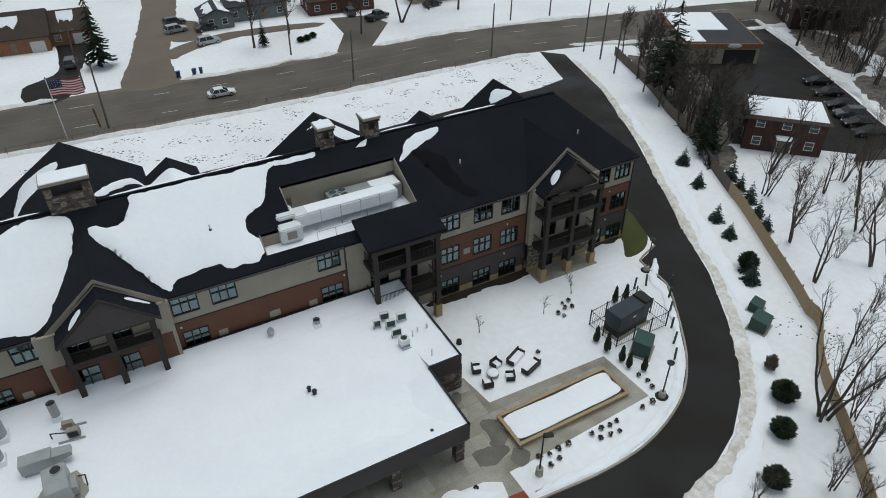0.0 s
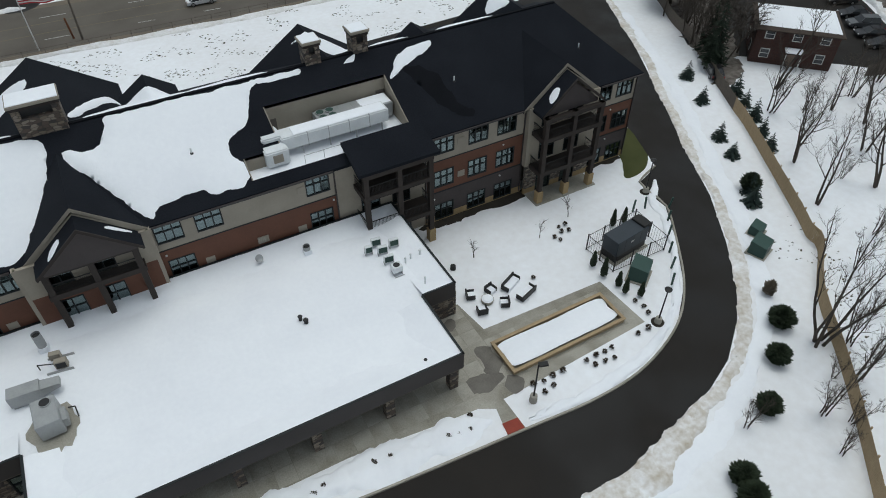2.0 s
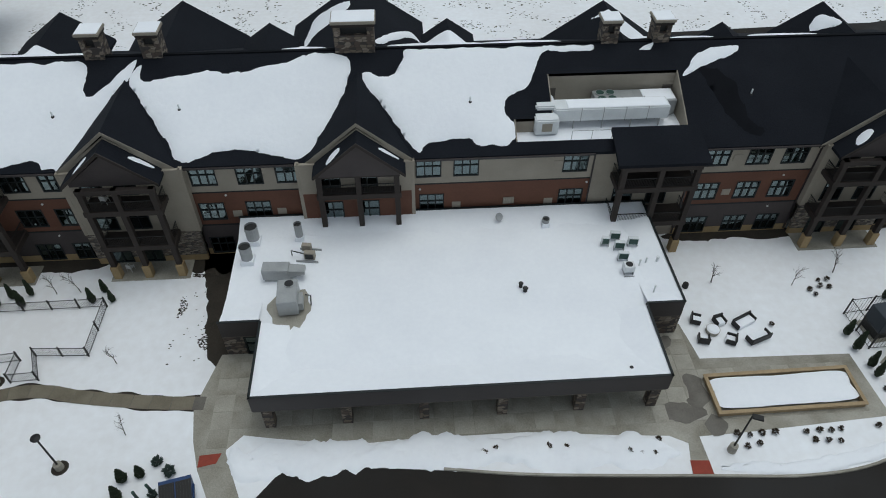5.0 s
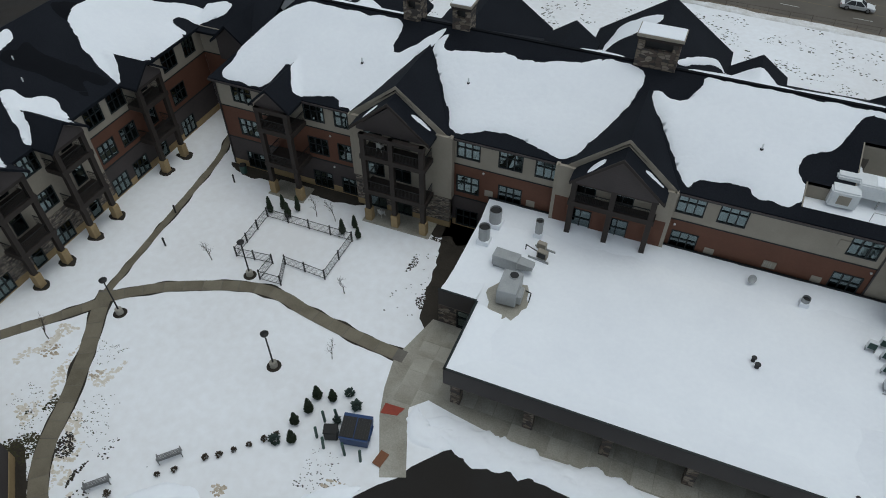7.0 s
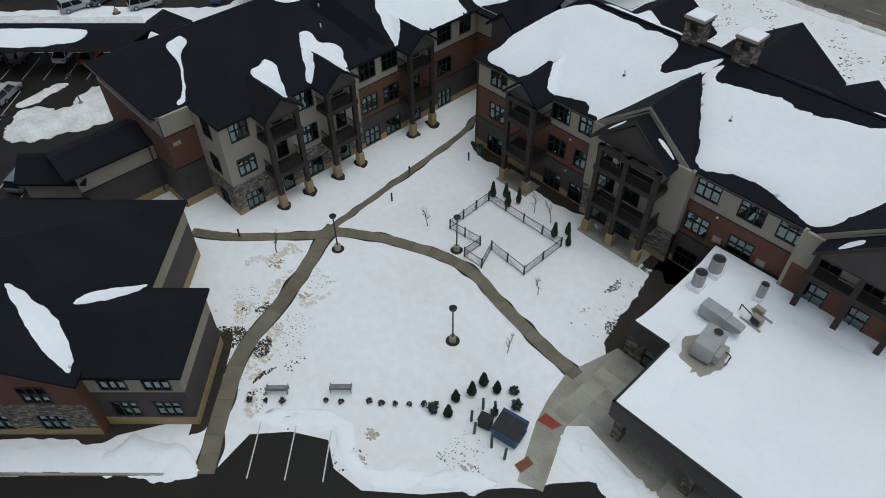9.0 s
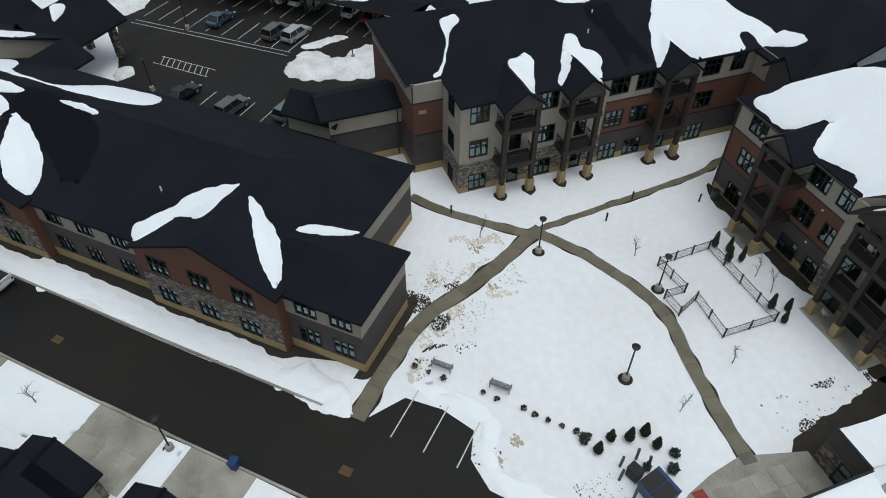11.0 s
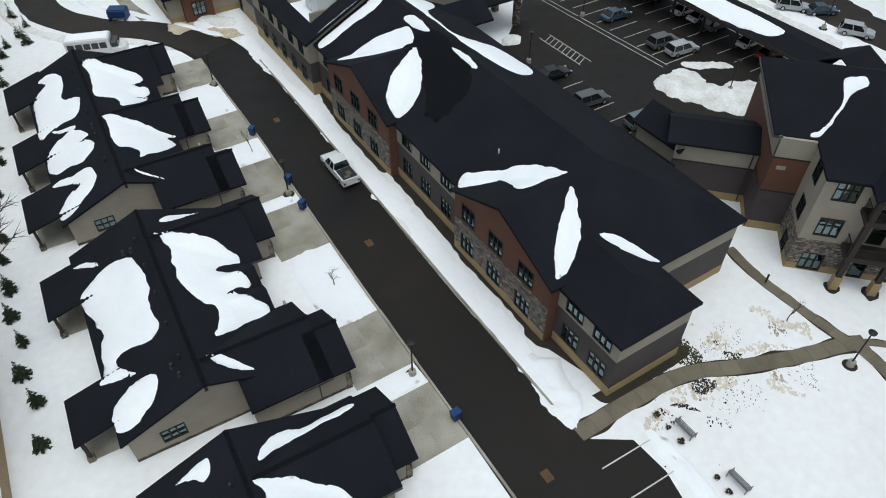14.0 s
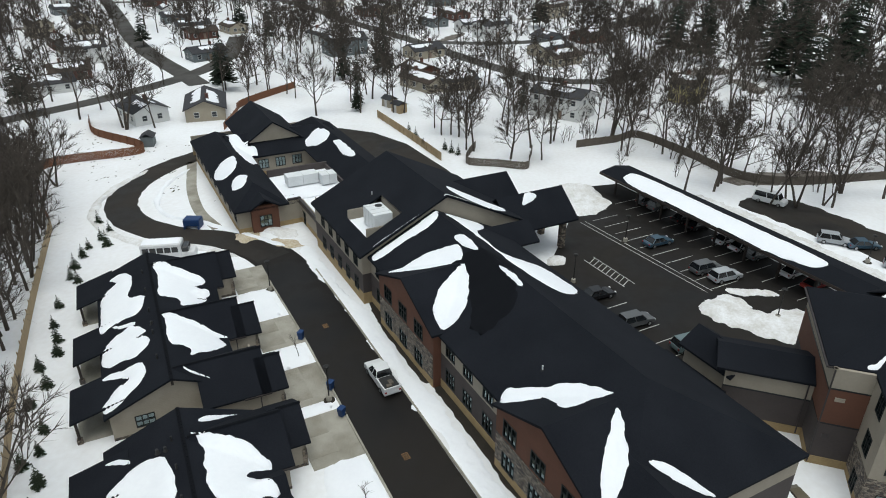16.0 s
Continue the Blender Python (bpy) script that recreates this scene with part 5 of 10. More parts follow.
drift([(-68.2, 42.0), (-67.7, 39.4), (-66.0, 37.9), (-62.9, 36.4), (-60.0, 35.7), (-60.0, 36.3), (-61.9, 38.6), (-60.0, 40.4), (-59.95, 46.2), (-61.5, 46.6), (-61.9, 47.5), (-61.1, 48.3), (-60.2, 48.5), (-58.6, 49.6), (-57.6, 50.6), (-57.5, 51.7), (-58.6, 52.0), (-60.1, 51.4), (-62.3, 50.4), (-64.6, 47.9), (-67.3, 45.7)])
drift([(-46.7, -5.8), (-50.4, -6.4), (-55.2, -6.0), (-53.2, -5.1), (-50.2, -4.5), (-48.4, -4.8)])
drift([(-51.0, -3.1), (-51.6, -1.6), (-51.3, 0.3), (-50.9, 2.1), (-50.5, 0.2), (-50.6, -1.7)])
drift([(-55.7, -15.7), (-57.7, -15.6), (-57.6, -12.7), (-57.9, -10.2), (-56.7, -6.4), (-56.1, -7.7), (-54.2, -10.0), (-56.4, -11.7), (-56.1, -13.2)])
drift([(-65.0, -24.4), (-66.8, -25.8), (-69.1, -26.1), (-74.3, -24.9), (-72.0, -23.4), (-68.2, -22.5), (-65.9, -23.1)])
drift([(-73.2, -33.6), (-76.6, -30.6), (-77.5, -26.5), (-75.0, -25.0), (-74.7, -25.9), (-73.0, -29.2)])
drift([(-79.0, -27.4), (-79.1, -26.0), (-76.1, -23.5), (-77.0, -25.5)])
drift([(-77.7, -37.6), (-79.6, -36.8), (-83.8, -32.3), (-84.4, -31.0), (-81.8, -31.3), (-79.2, -34.4), (-77.2, -36.4)])
drift([(-85.8, -30.9), (-88.7, -28.0), (-88.2, -26.0), (-84.0, -25.7), (-81.8, -24.6), (-78.5, -21.1), (-80.3, -16.6), (-77.0, -12.1), (-72.9, -13.5), (-74.7, -18.2), (-79.7, -23.6), (-83.7, -28.0)])
drift([(-73.2, -20.5), (-72.2, -18.9), (-70.1, -17.0), (-70.0, -17.6), (-71.9, -19.5)])
drift([(-42.7, -41.2), (-42.0, -39.9), (-40.3, -38.0), (-38.2, -36.6), (-36.8, -35.0), (-35.5, -34.8), (-34.8, -36.2), (-33.9, -37.2), (-33.1, -36.5), (-32.8, -34.7), (-31.9, -36.3), (-30.7, -38.8), (-31.7, -37.4), (-32.7, -37.9), (-34.8, -39.5), (-35.7, -39.8), (-36.8, -41.4), (-37.9, -43.2), (-39.1, -43.9), (-40.5, -43.8), (-42.1, -43.0)])
drift([(-32.8, -33.4), (-32.2, -32.5), (-31.2, -32.2), (-29.9, -32.4), (-28.9, -33.0), (-28.4, -34.0), (-28.9, -34.7), (-29.9, -35.1), (-31.1, -34.9), (-32.3, -34.4)])
drift([(-41.5, -46.6), (-42.2, -45.8), (-42.3, -44.4), (-41.8, -44.5)])
drift([(-45.6, -40.7), (-45.8, -39.0), (-46.6, -36.6), (-46.6, -34.5), (-46.2, -33.0), (-45.2, -33.6), (-43.9, -34.0), (-44.3, -32.7), (-43.7, -30.7), (-42.8, -31.5), (-41.6, -31.9), (-42.2, -31.0), (-41.7, -29.1), (-41.4, -28.1), (-38.8, -29.2), (-36.7, -30.2), (-38.3, -30.8), (-39.8, -31.9), (-39.7, -32.8), (-40.3, -34.4), (-41.1, -35.6), (-42.8, -37.2), (-44.5, -38.6), (-45.0, -39.5)])
drift([(-34.7, -30.1), (-34.8, -29.2), (-35.0, -27.2), (-35.0, -25.8), (-35.1, -25.2), (-34.9, -26.2), (-34.3, -27.9), (-34.3, -29.1)])
drift([(-47.2, -41.0), (-48.2, -41.1), (-50.2, -39.6), (-51.9, -38.9), (-50.0, -39.5), (-47.8, -40.4)])
drift([(-27.9, -22.6), (-28.9, -22.9), (-29.9, -22.8), (-30.7, -22.3), (-31.8, -21.1), (-33.3, -19.9), (-34.3, -18.8), (-34.3, -18.3), (-33.6, -18.5), (-32.0, -20.0), (-30.3, -21.3), (-29.0, -22.1)])
drift([(-25.6, -27.7), (-26.2, -27.2), (-27.4, -26.1), (-27.2, -25.7), (-26.5, -25.4), (-25.9, -25.6), (-26.0, -26.3), (-25.8, -27.2)])
drift([(-26.6, -22.3), (-27.1, -21.2), (-27.7, -19.3), (-28.0, -17.7), (-27.9, -16.5), (-27.3, -16.1), (-25.8, -18.1), (-25.4, -20.4), (-26.0, -21.4)])
drift([(-66.5, -68.5), (-67.7, -68.2), (-67.9, -67.2), (-67.2, -65.5), (-66.0, -64.3), (-63.5, -62.7), (-63.3, -60.3), (-61.5, -58.9), (-60.2, -58.9), (-59.5, -60.3), (-58.3, -60.9), (-57.2, -61.4), (-60.1, -64.1), (-62.8, -66.6), (-64.4, -67.0), (-66.1, -67.0)])
drift([(-58.4, -60.6), (-58.8, -59.1), (-59.1, -57.9), (-58.4, -57.8), (-58.1, -60.1)])
drift([(-58.3, -58.4), (-58.3, -56.8), (-57.4, -55.1), (-56.6, -55.7), (-56.7, -54.4), (-55.6, -53.2), (-53.8, -53.6), (-53.3, -55.0), (-52.6, -56.4), (-53.6, -58.2), (-54.7, -58.6), (-56.3, -59.0)])
drift([(-50.5, -54.9), (-51.5, -55.0), (-52.3, -53.7), (-52.9, -53.0), (-53.1, -52.1), (-52.5, -51.0), (-51.2, -50.3), (-49.3, -50.4), (-47.9, -50.8), (-46.9, -51.7), (-48.0, -52.3), (-49.6, -52.5), (-51.2, -52.3)])
drift([(-70.1, -64.4), (-70.3, -61.6), (-70.8, -59.6), (-70.9, -58.1), (-70.6, -57.2), (-68.7, -57.8), (-69.0, -57.2), (-68.0, -54.8), (-66.4, -55.7), (-67.0, -54.5), (-63.4, -55.3), (-64.2, -55.8), (-64.5, -56.8), (-63.9, -57.4), (-63.5, -58.2), (-65.0, -59.6), (-66.9, -61.1), (-68.2, -62.6)])
drift([(-60.3, -55.1), (-60.9, -53.8), (-61.3, -51.4), (-61.4, -49.7), (-61.7, -47.8), (-60.9, -48.5), (-59.9, -47.1), (-55.6, -48.2), (-56.5, -48.7), (-56.6, -49.6), (-56.0, -50.6), (-56.9, -51.9), (-58.6, -53.4)])
drift([(-53.2, -47.7), (-53.0, -46.6), (-53.3, -44.4), (-53.4, -43.4), (-53.0, -45.1), (-52.8, -46.5)])
drift([(-118.2, -86.4), (-115.0, -80.5), (-114.3, -77.1), (-107.2, -73.3), (-109.5, -78.1)])
drift([(-102.2, -77.9), (-104.8, -77.8), (-105.1, -75.6), (-101.6, -73.0), (-99.3, -73.6), (-99.5, -75.9)])
drift([(-97.1, -71.0), (-98.7, -70.9), (-97.7, -68.2), (-95.3, -67.6), (-95.0, -69.4)])
drift([(-121.4, -70.9), (-125.1, -70.2), (-122.2, -66.0), (-119.7, -65.7), (-119.4, -68.6)])
drift([(-118.8, -63.4), (-117.8, -61.2), (-112.6, -55.9), (-113.1, -58.4)])
drift([(-92.2, -32.6), (-93.6, -29.0), (-95.3, -24.9), (-90.5, -25.7), (-89.6, -30.2)])
drift([(-97.8, -23.0), (-99.7, -23.2), (-100.6, -22.0), (-100.3, -21.5), (-98.7, -22.4)])
drift([(-124.3, -10.5), (-123.4, -6.4), (-110.7, 6.5), (-100.6, 16.8), (-98.6, 14.2), (-108.2, 2.5), (-120.0, -9.0)])
for x0, x1 in ((-45.0, -37.0), (-18.6, -15.6), (-8.6, -1.0), (0.0, 6.5), (18.6, 21.4), (26.2, 31.4)):
    drift([(x0, 50.5), ((x0 + x1) / 2, 50.4), (x1, 50.6), (x1 + 0.6, 53.0), ((x0 + x1) / 2, 54.5), (x0 - 0.5, 53.2)], 0.26)
# small patches on the porch gables
for xc in (-32.25, -12.0, 33.2):
    drift([(xc - 2.7, 38.4), (xc - 2.2, 38.3), (xc - 1.4, 38.9), (xc - 1.6, 39.5), (xc - 2.4, 39.2)], 0.1, 0.04)
    drift([(xc + 1.7, 39.2), (xc + 3.4, 39.5), (xc + 3.5, 39.8), (xc + 2.0, 39.75)], 0.08, 0.03)

# ---- paths, pavements, kerbs and banks ----
def footpath(line, width, z, bay=1.5):
    """A cleared path: concrete bays with open joints, a dark bed and torn bare edges."""
    ribbon("path_edge", line, width * 1.12, 0.014, SOIL, "bare dark turf along the cleared path", "bare ground", 0.4, wob=0.32)
    bed = ribbon("footpath", line, width * 0.98, z, WETWALK, "wet concrete footpath cleared of snow", "footpath", 0.8, wob=0.05)
    pts = curve_pts(line, 0.3, False)
    far, cuts = 0.0, [0]
    for i in range(1, len(pts)):
        far += (pts[i] - pts[i - 1]).length
        if far > bay:
            far, cuts = 0.0, cuts + [i]
    for a, b in zip(cuts, cuts[1:]):
        bm = bmesh.new()
        da, db = (pts[min(a + 1, len(pts) - 1)] - pts[a]).normalized(), (pts[b] - pts[b - 1]).normalized()
        pa, pb = pts[a] + da * 0.025, pts[b] - db * 0.025
        sa, sb = Vector((-da.y, da.x)) * width / 2, Vector((-db.y, db.x)) * width / 2
        slab(bm, [(*(pa - sa), z + 0.02), (*(pb - sb), z + 0.02), (*(pb + sb), z + 0.02), (*(pa + sa), z + 0.02)], 0.018)
        PATHS.append((mesh_of(bm, PATHTOP, "paving_slab"), bed))


PATHS = []
PATHTOP = mat("wet_path_slab", (0.20, 0.175, 0.13), (0.11, 0.094, 0.066), 0.35, 0.45, 0.004, 10.0, 0.3, rough2=0.8)
footpath([(-38.0, -2.3), (-42.0, 1.6), (-45.5, 5.6), (-47.4, 10.2), (-49.5, 14.7), (-51.5, 18.2), (-52.5, 20.4)], 1.4, 0.03)
footpath([(-52.4, 20.2), (-52.9, 24.9), (-53.9, 34.7), (-54.6, 40.5), (-55.9, 44.6), (-56.2, 48)], 0.72, 0.026)
footpath([(-52.0, 19.6), (-49.5, 21.6), (-46.4, 23.4), (-41.0, 25.5), (-37.5, 25.7), (-34.6, 25.0), (-28.6, 24.1), (-24.6, 23.8)], 1.2, 0.034)
footpath([(-52.0, 19.0), (-56.0, 14.4), (-58.6, 11.8), (-61.5, 9.8)], 1.05, 0.038)
ribbon("footpath", [uv(84, -13.2), uv(92, -14.6), uv(102, -14.2), uv(112, -12.6), uv(118, -11.6)], 1.8, 0.03, CONCRETE, "concrete footpath beside the one-storey wing", "footpath", 1.0)


def inside(p, poly):
    r = False
    for a, b in zip(poly, poly[1:] + poly[:1]):
        if (a[1] > p[1]) != (b[1] > p[1]) and p[0] < (b[0] - a[0]) * (p[1] - a[1]) / (b[1] - a[1]) + a[0]:
            r = not r
    return r


SLABS = []


def paving(name, poly, size, label, z=0.024, turn=0.0, thick=0.022):
    """Concrete bays with open joints over a darker bed."""
    base = sheet(name, poly, z, CONCRETE, label, "pavement")
    bm = box(bmesh.new(), -size / 2 + 0.02, size / 2 - 0.02, -size / 2 + 0.02, size / 2 - 0.02, 0, thick)
    me = mesh_of(bevel(bm, 0.008), CONCRETE, "paving_slab")
    c, s = math.cos(radians(turn)), math.sin(radians(turn))
    loc = [(c * x + s * y, -s * x + c * y) for x, y, *_ in poly]
    x0, x1, y0, y1 = min(p[0] for p in loc), max(p[0] for p in loc), min(p[1] for p in loc), max(p[1] for p in loc)
    for i in range(int((x1 - x0) / size) + 1):
        for j in range(int((y1 - y0) / size) + 1):
            x, y = x0 + (i + 0.5) * size, y0 + (j + 0.5) * size
            if all(inside((x + a * size * 0.46, y + b * size * 0.46), loc) for a in (-1, 1) for b in (-1, 1)):
                SLABS.append((me, base, pose(c * x - s * y, s * x + c * y, z, 0, 0, turn)))
    return base


paving("pavement", [(-25.4, 23.4), (-24.9, 20.5), (-24.2, 18.2), (-22.0, 13.6), (-20.2, 14.3), (-21.5, 17.4), (-22.4, 19.6), (-21.2, 20.8), (-19, 20.4), (-13, 19.5), (-8.6, 19.7), (0.2, 19.7), (7, 19.0),
                    (10.9, 18.7), (12.2, 18.0), (11.7, 15.5), (13.3, 15.4), (13.2, 18.5), (16.7, 18.6), (28.7, 19.3), (28.3, 25.2), (15.6, 25.5), (15.0, 29.2), (11.1, 29.0), (11.1, 25.2), (-20.2, 25.2), (-20.2, 28.4), (-24, 28.4)],
       1.55, "damp concrete pavement round the hall and under its porch")
for ua, ub, vf in ((2.8, 8.6, -16.4), (10.9, 17.4, -16.4), (27.4, 34.6, -15.9), (36.4, 43.2, -15.6), (47.6, 54.2, -15.4), (62.0, 68.8, -15.0), (-12.8, -7.0, -16.4)):
    paving("garage_apron", [uv(ua, vf), uv(ua, -11.0 + 0.012 * ua), uv(ub, -11.0 + 0.012 * ub), uv(ub, vf)], 2.9, "damp concrete garage apron", 0.026, 46)
sheet("red_pad", [(11.75, 15.55), (13.25, 15.45), (13.25, 16.5), (11.85, 16.6)], 0.056, REDPAD, "red tactile paving pad at the kerb", "tactile paving")
sheet("red_pad", [(-24.2, 18.35), (-22.9, 18.6), (-22.6, 19.4), (-24.2, 19.3)], 0.056, REDPAD, "red tactile paving pad at the path end", "tactile paving")


def kerb(line, label="pale concrete kerb along the wet asphalt"):
    pts = curve_pts(line, 1.0, False)
    bm, rows = bmesh.new(), []
    for i, p in enumerate(pts):
        d = (pts[min(i + 1, len(pts) - 1)] - pts[max(i - 1, 0)]).normalized()
        s = Vector((-d.y, d.x)) * 0.09
        rows.append([bm.verts.new((*(p + s * k), z)) for k, z in ((1.3, 0.0), (1, 0.14), (-1, 0.14), (-1.15, 0.0))])
    for r, q in zip(rows, rows[1:]):
        for k in range(3):
            bm.faces.new((r[k], r[k + 1], q[k + 1], q[k]))
    bmesh.ops.recalc_face_normals(bm, faces=list(bm.faces))
    solid("kerb", bm, CONCRETE, label, "kerb", kind="structure")


ISLE = [(45.3, 36.7), (41.8, 35.3), (41.5, 33.5), (41.5, 30.6), (38.7, 26), (35.1, 21.1), (31.1, 17.7), (25.6, 15.5), (20.1, 14.9), (13.3, 15.3), (0.6, 16.2), (-6.3, 17.1)]
kerb(ISLE)
bank("dirty_verge", [(73.8, 90), (69.6, 75.8), (62.8, 59.8), (56.3, 46.9), (50.7, 36.3), (47.5, 29.5), (43.4, 23.0), (39.6, 17.9), (36.5, 14.9), (32.4, 12.1), (28.8, 10.6), (24.6, 9.7), (18.4, 8.1), (11.2, 8.1)], 1.5, 0.2, SANDY, "sand-stained ploughed snow at the edge of the drive", 0.35, 31)
bank("dirty_verge", [(27.5, 10.4), (22.5, 8.9), (18.6, 7.6), (14.8, 7.0), (10.5, 7.2)], 2.6, 0.42, SANDY, "sandy lumps of ploughed snow at the bend", 0.3, 33)
kerb([uv(1, -4.15), uv(20, -4.1), uv(50, -3.7), uv(64, -3.7)])
kerb([uv(-4, -11.1), uv(20, -10.95), uv(40, -10.5), uv(50, -10.3), uv(64, -10.4)])
bank("snow_bank", [(11.3, 17.3), (7, 17.7), (0, 18.1), (-8, 18.5), (-13, 18.6), (-17.5, 18.8), (-20.8, 19.0)], 3.2, 0.42, SNOW, "lumpy bank of shovelled snow before the porch", 0.32, 1)
bank("snow_bank", [(-21.8, 20.0), (-21.2, 18.8), (-20.2, 17.9), (-17.0, 18.6)], 2.6, 0.42, SNOW, "lumpy bank of shovelled snow before the porch", 0.32, 2)
bank("snow_bank", [uv(1.0, -2.7), uv(8, -3.0), uv(20, -2.8), uv(34, -2.8), uv(50, -2.8), uv(60, -3.0), uv(72, -3.0)], 2.7, 0.16, SNOW, "ploughed snow between the wing and the lane", seed=3)
bank("snow_bank", [uv(-0.9, -4.0), uv(1.5, -3.2), uv(6.5, -2.9)], 3.4, 0.55, SNOW, "heap of ploughed snow at the wing's corner", 0.3, seed=4)
for k, line in enumerate(([(68.5, 70), (64.6, 60), (58.4, 46.5), (52.6, 35.6), (45.2, 22.4), (41, 17), (37.6, 13.6), (29.5, 9.2), (20, 6.8), (12, 6.4)], [(43.6, 34.8), (40.6, 31.8), (40.2, 29.6), (37.6, 25.4), (34.0, 21.0), (30.2, 18.0), (25.2, 16.2), (20, 15.6), (14.0, 15.9)])):
    bank("snow_bank", line, (2.0, 1.1)[k], (0.16, 0.24)[k], SNOW, "ridge of ploughed snow along the driveway", seed=5 + k)
bank("snow_bank", [(-330, 102.6), (-120, 100.3), (-22, 98.8), (19, 97.0), (62, 97.0), (68, 96)], 2.0, 0.35, DIRTY, "dirty ploughed snow along the road", 1.5, 8)
bank("snow_bank", [(78, 97), (92, 91.5), (128, 83.5), (180, 66)], 2.2, 0.5, DIRTY, "dirty ploughed snow along the road", 1.2, 9)
bank("snow_bank", [(-330, 121.5), (-60, 118.2), (-24, 117.6), (-14, 117.2)], 2.0, 0.5, DIRTY, "dirty ploughed snow along the road", 1.5, 10)
bank("snow_bank", [(6, 116.0), (19, 115.3), (36, 115.2)], 2.0, 0.5, DIRTY, "dirty ploughed snow along the road", 1.5, 11)
bank("snow_bank", [(44, 115.2), (62, 115.2), (90, 110.5), (100, 108.2)], 2.0, 0.5, DIRTY, "dirty ploughed snow along the road", 1.5, 12)
blanket("snow_heap", [(-91.9, 2.6), (-94.0, 4.4), (-94.8, 6.2), (-94.0, 7.6), (-92.4, 8.6), (-91.6, 10.4), (-93.4, 12.2), (-93.6, 15.0), (-90.5, 16.6), (-86.4, 15.6), (-85.4, 12.6), (-86.0, 8.6), (-87.2, 4.6), (-89.4, 2.6)], 0.75, DIRTY, "large heap of ploughed snow in the parking lot", lambda x, y: 0.02, 0.4, 0.7, edge=2.2)
blanket("snow_heap", [(-96.2, 5.4), (-97.4, 8.6), (-97.6, 11.0), (-96.6, 12.0), (-95.9, 9.4), (-95.2, 7.2)], 0.3, DIRTY, "thin strip of ploughed snow in the parking lot", lambda x, y: 0.02, 0.35, 0.5)
bank("snow_heap", [uv(62, 40), uv(68, 46), uv(74, 48)], 9.0, 1.0, DIRTY, "large heap of ploughed snow in the parking lot", 0.8, 14)
bank("snow_heap", [uv(50, 26), uv(51, 29.5)], 3.0, 0.7, DIRTY, "heap of ploughed snow beside the porch", 0.6, 15)
bank("snow_bank", [uv(70, 57.5), uv(45, 58), uv(20, 58)], 3.0, 0.5, SNOW, "ploughed snow behind the carport", 1.2, 16)
bank("snow_bank", [uv(75.5, -3), uv(79, -5.5), uv(82.5, -8)], 4.0, 0.7, DIRTY, "dirty heap of ploughed snow at the court", 0.7, 17)
bank("snow_bank", [uv(73, -12.6), uv(79, -17.4), uv(84, -24.5), uv(92, -29.6), uv(100, -30.2), uv(109, -26.8), uv(117, -20)], 1.8, 0.45, DIRTY, "ploughed snow along the lane", 1.0, 18)
bank("snow_bank", [uv(73, -5.5), uv(80, -9.8), uv(88, -15.4), uv(93, -19.6), uv(99, -20.4), uv(107, -18), uv(114, -12.6)], 1.2, 0.35, SNOW, "ploughed snow along the lane", 1.0, 19)
bank("snow_bank", [(-26.5, 9.5), (-29.0, 6.6), (-32, 6.0), (-34.2, 7.2), (-37.2, 5.4), (-39.6, 2.8)], 2.0, 0.30, SNOW, "ploughed snow at the end of the bays", 0.3, 20)
bank("snow_bank", [(-22.9, 12.4), (-25.2, 10.4), (-26.9, 8.4)], 2.3, 0.34, SNOW, "ploughed snow beside the waste bin", 0.3, 21)
for ua, ub in ((8.8, 10.7), (17.6, 27.2), (34.7, 36.3), (43.4, 47.4), (54.4, 61.8)):
    blanket("lawn_snow", [uv(ua, -15), uv(ua + 0.3, -11.3), uv((ua + ub) / 2, -11.1), uv(ub - 0.3, -11.2), uv(ub, -15), uv((ua + ub) / 2, -15.8)], 0.22, SNOW, "soft snow on the strip of lawn between aprons", lambda x, y: 0.0, 0.5, 0.2)


for k, (x, y, a, b) in enumerate(((14.2, 22.4, 0.9, 1.6), (12.6, 20.6, 1.5, 0.8), (14.8, 19.4, 0.7, 1.0), (11.6, 24.6, 0.6, 1.4), (13.0, 27.4, 0.9, 0.5))):
    sheet("wet_stain", [(x + a * math.cos(0.785 * i) * (1 + 0.3 * math.sin(i * 2.7 + k)), y + b * math.sin(0.785 * i)) for i in range(8)], 0.0505 + 0.0004 * k, WETWALK, "dark wet stain on the damp concrete", "stain", 0.3, 0.35, 0.003)


# bare ground where the snow has melted
def bare(outline, material=DRYGRASS, z=0.012, rough=0.35, label="bare brown turf where the snow has melted"):
    sheet("bare_ground", outline, z, material, label, "bare ground", 0.35, rough, 0.02)


for x0, x1, d in ((-51.5, -36.5, 1.5), (-29.0, -24.0, 2.4), (17.8, 29.5, 1.2), (37, 43, 0.7)):
    bare([(x0, YA + 0.2), (x0 - 0.2, YA - d * 0.7), ((x0 * 3 + x1) / 4, YA - d), ((x0 + x1) / 2, YA - d * 0.8), ((x0 + x1 * 3) / 4, YA - d * 1.1), (x1, YA - d * 0.7), (x1, YA + 0.2)], SOIL)
bare([(-23.5, 41), (-27.2, 40.2), (-26.6, 36), (-26.0, 33), (-25.4, 29.5), (-24.6, 27.6), (-23.4, 28)], SOIL)
bare([(41.0, 36.6), (44.0, 36.9), (46.4, 39.4), (47.8, 43.2), (46.6, 46.5), (44.4, 48), (43.3, 44), (43.0, 40.2)], GREENTURF, 0.014, 0.15, "patch of green turf inside the kerb")
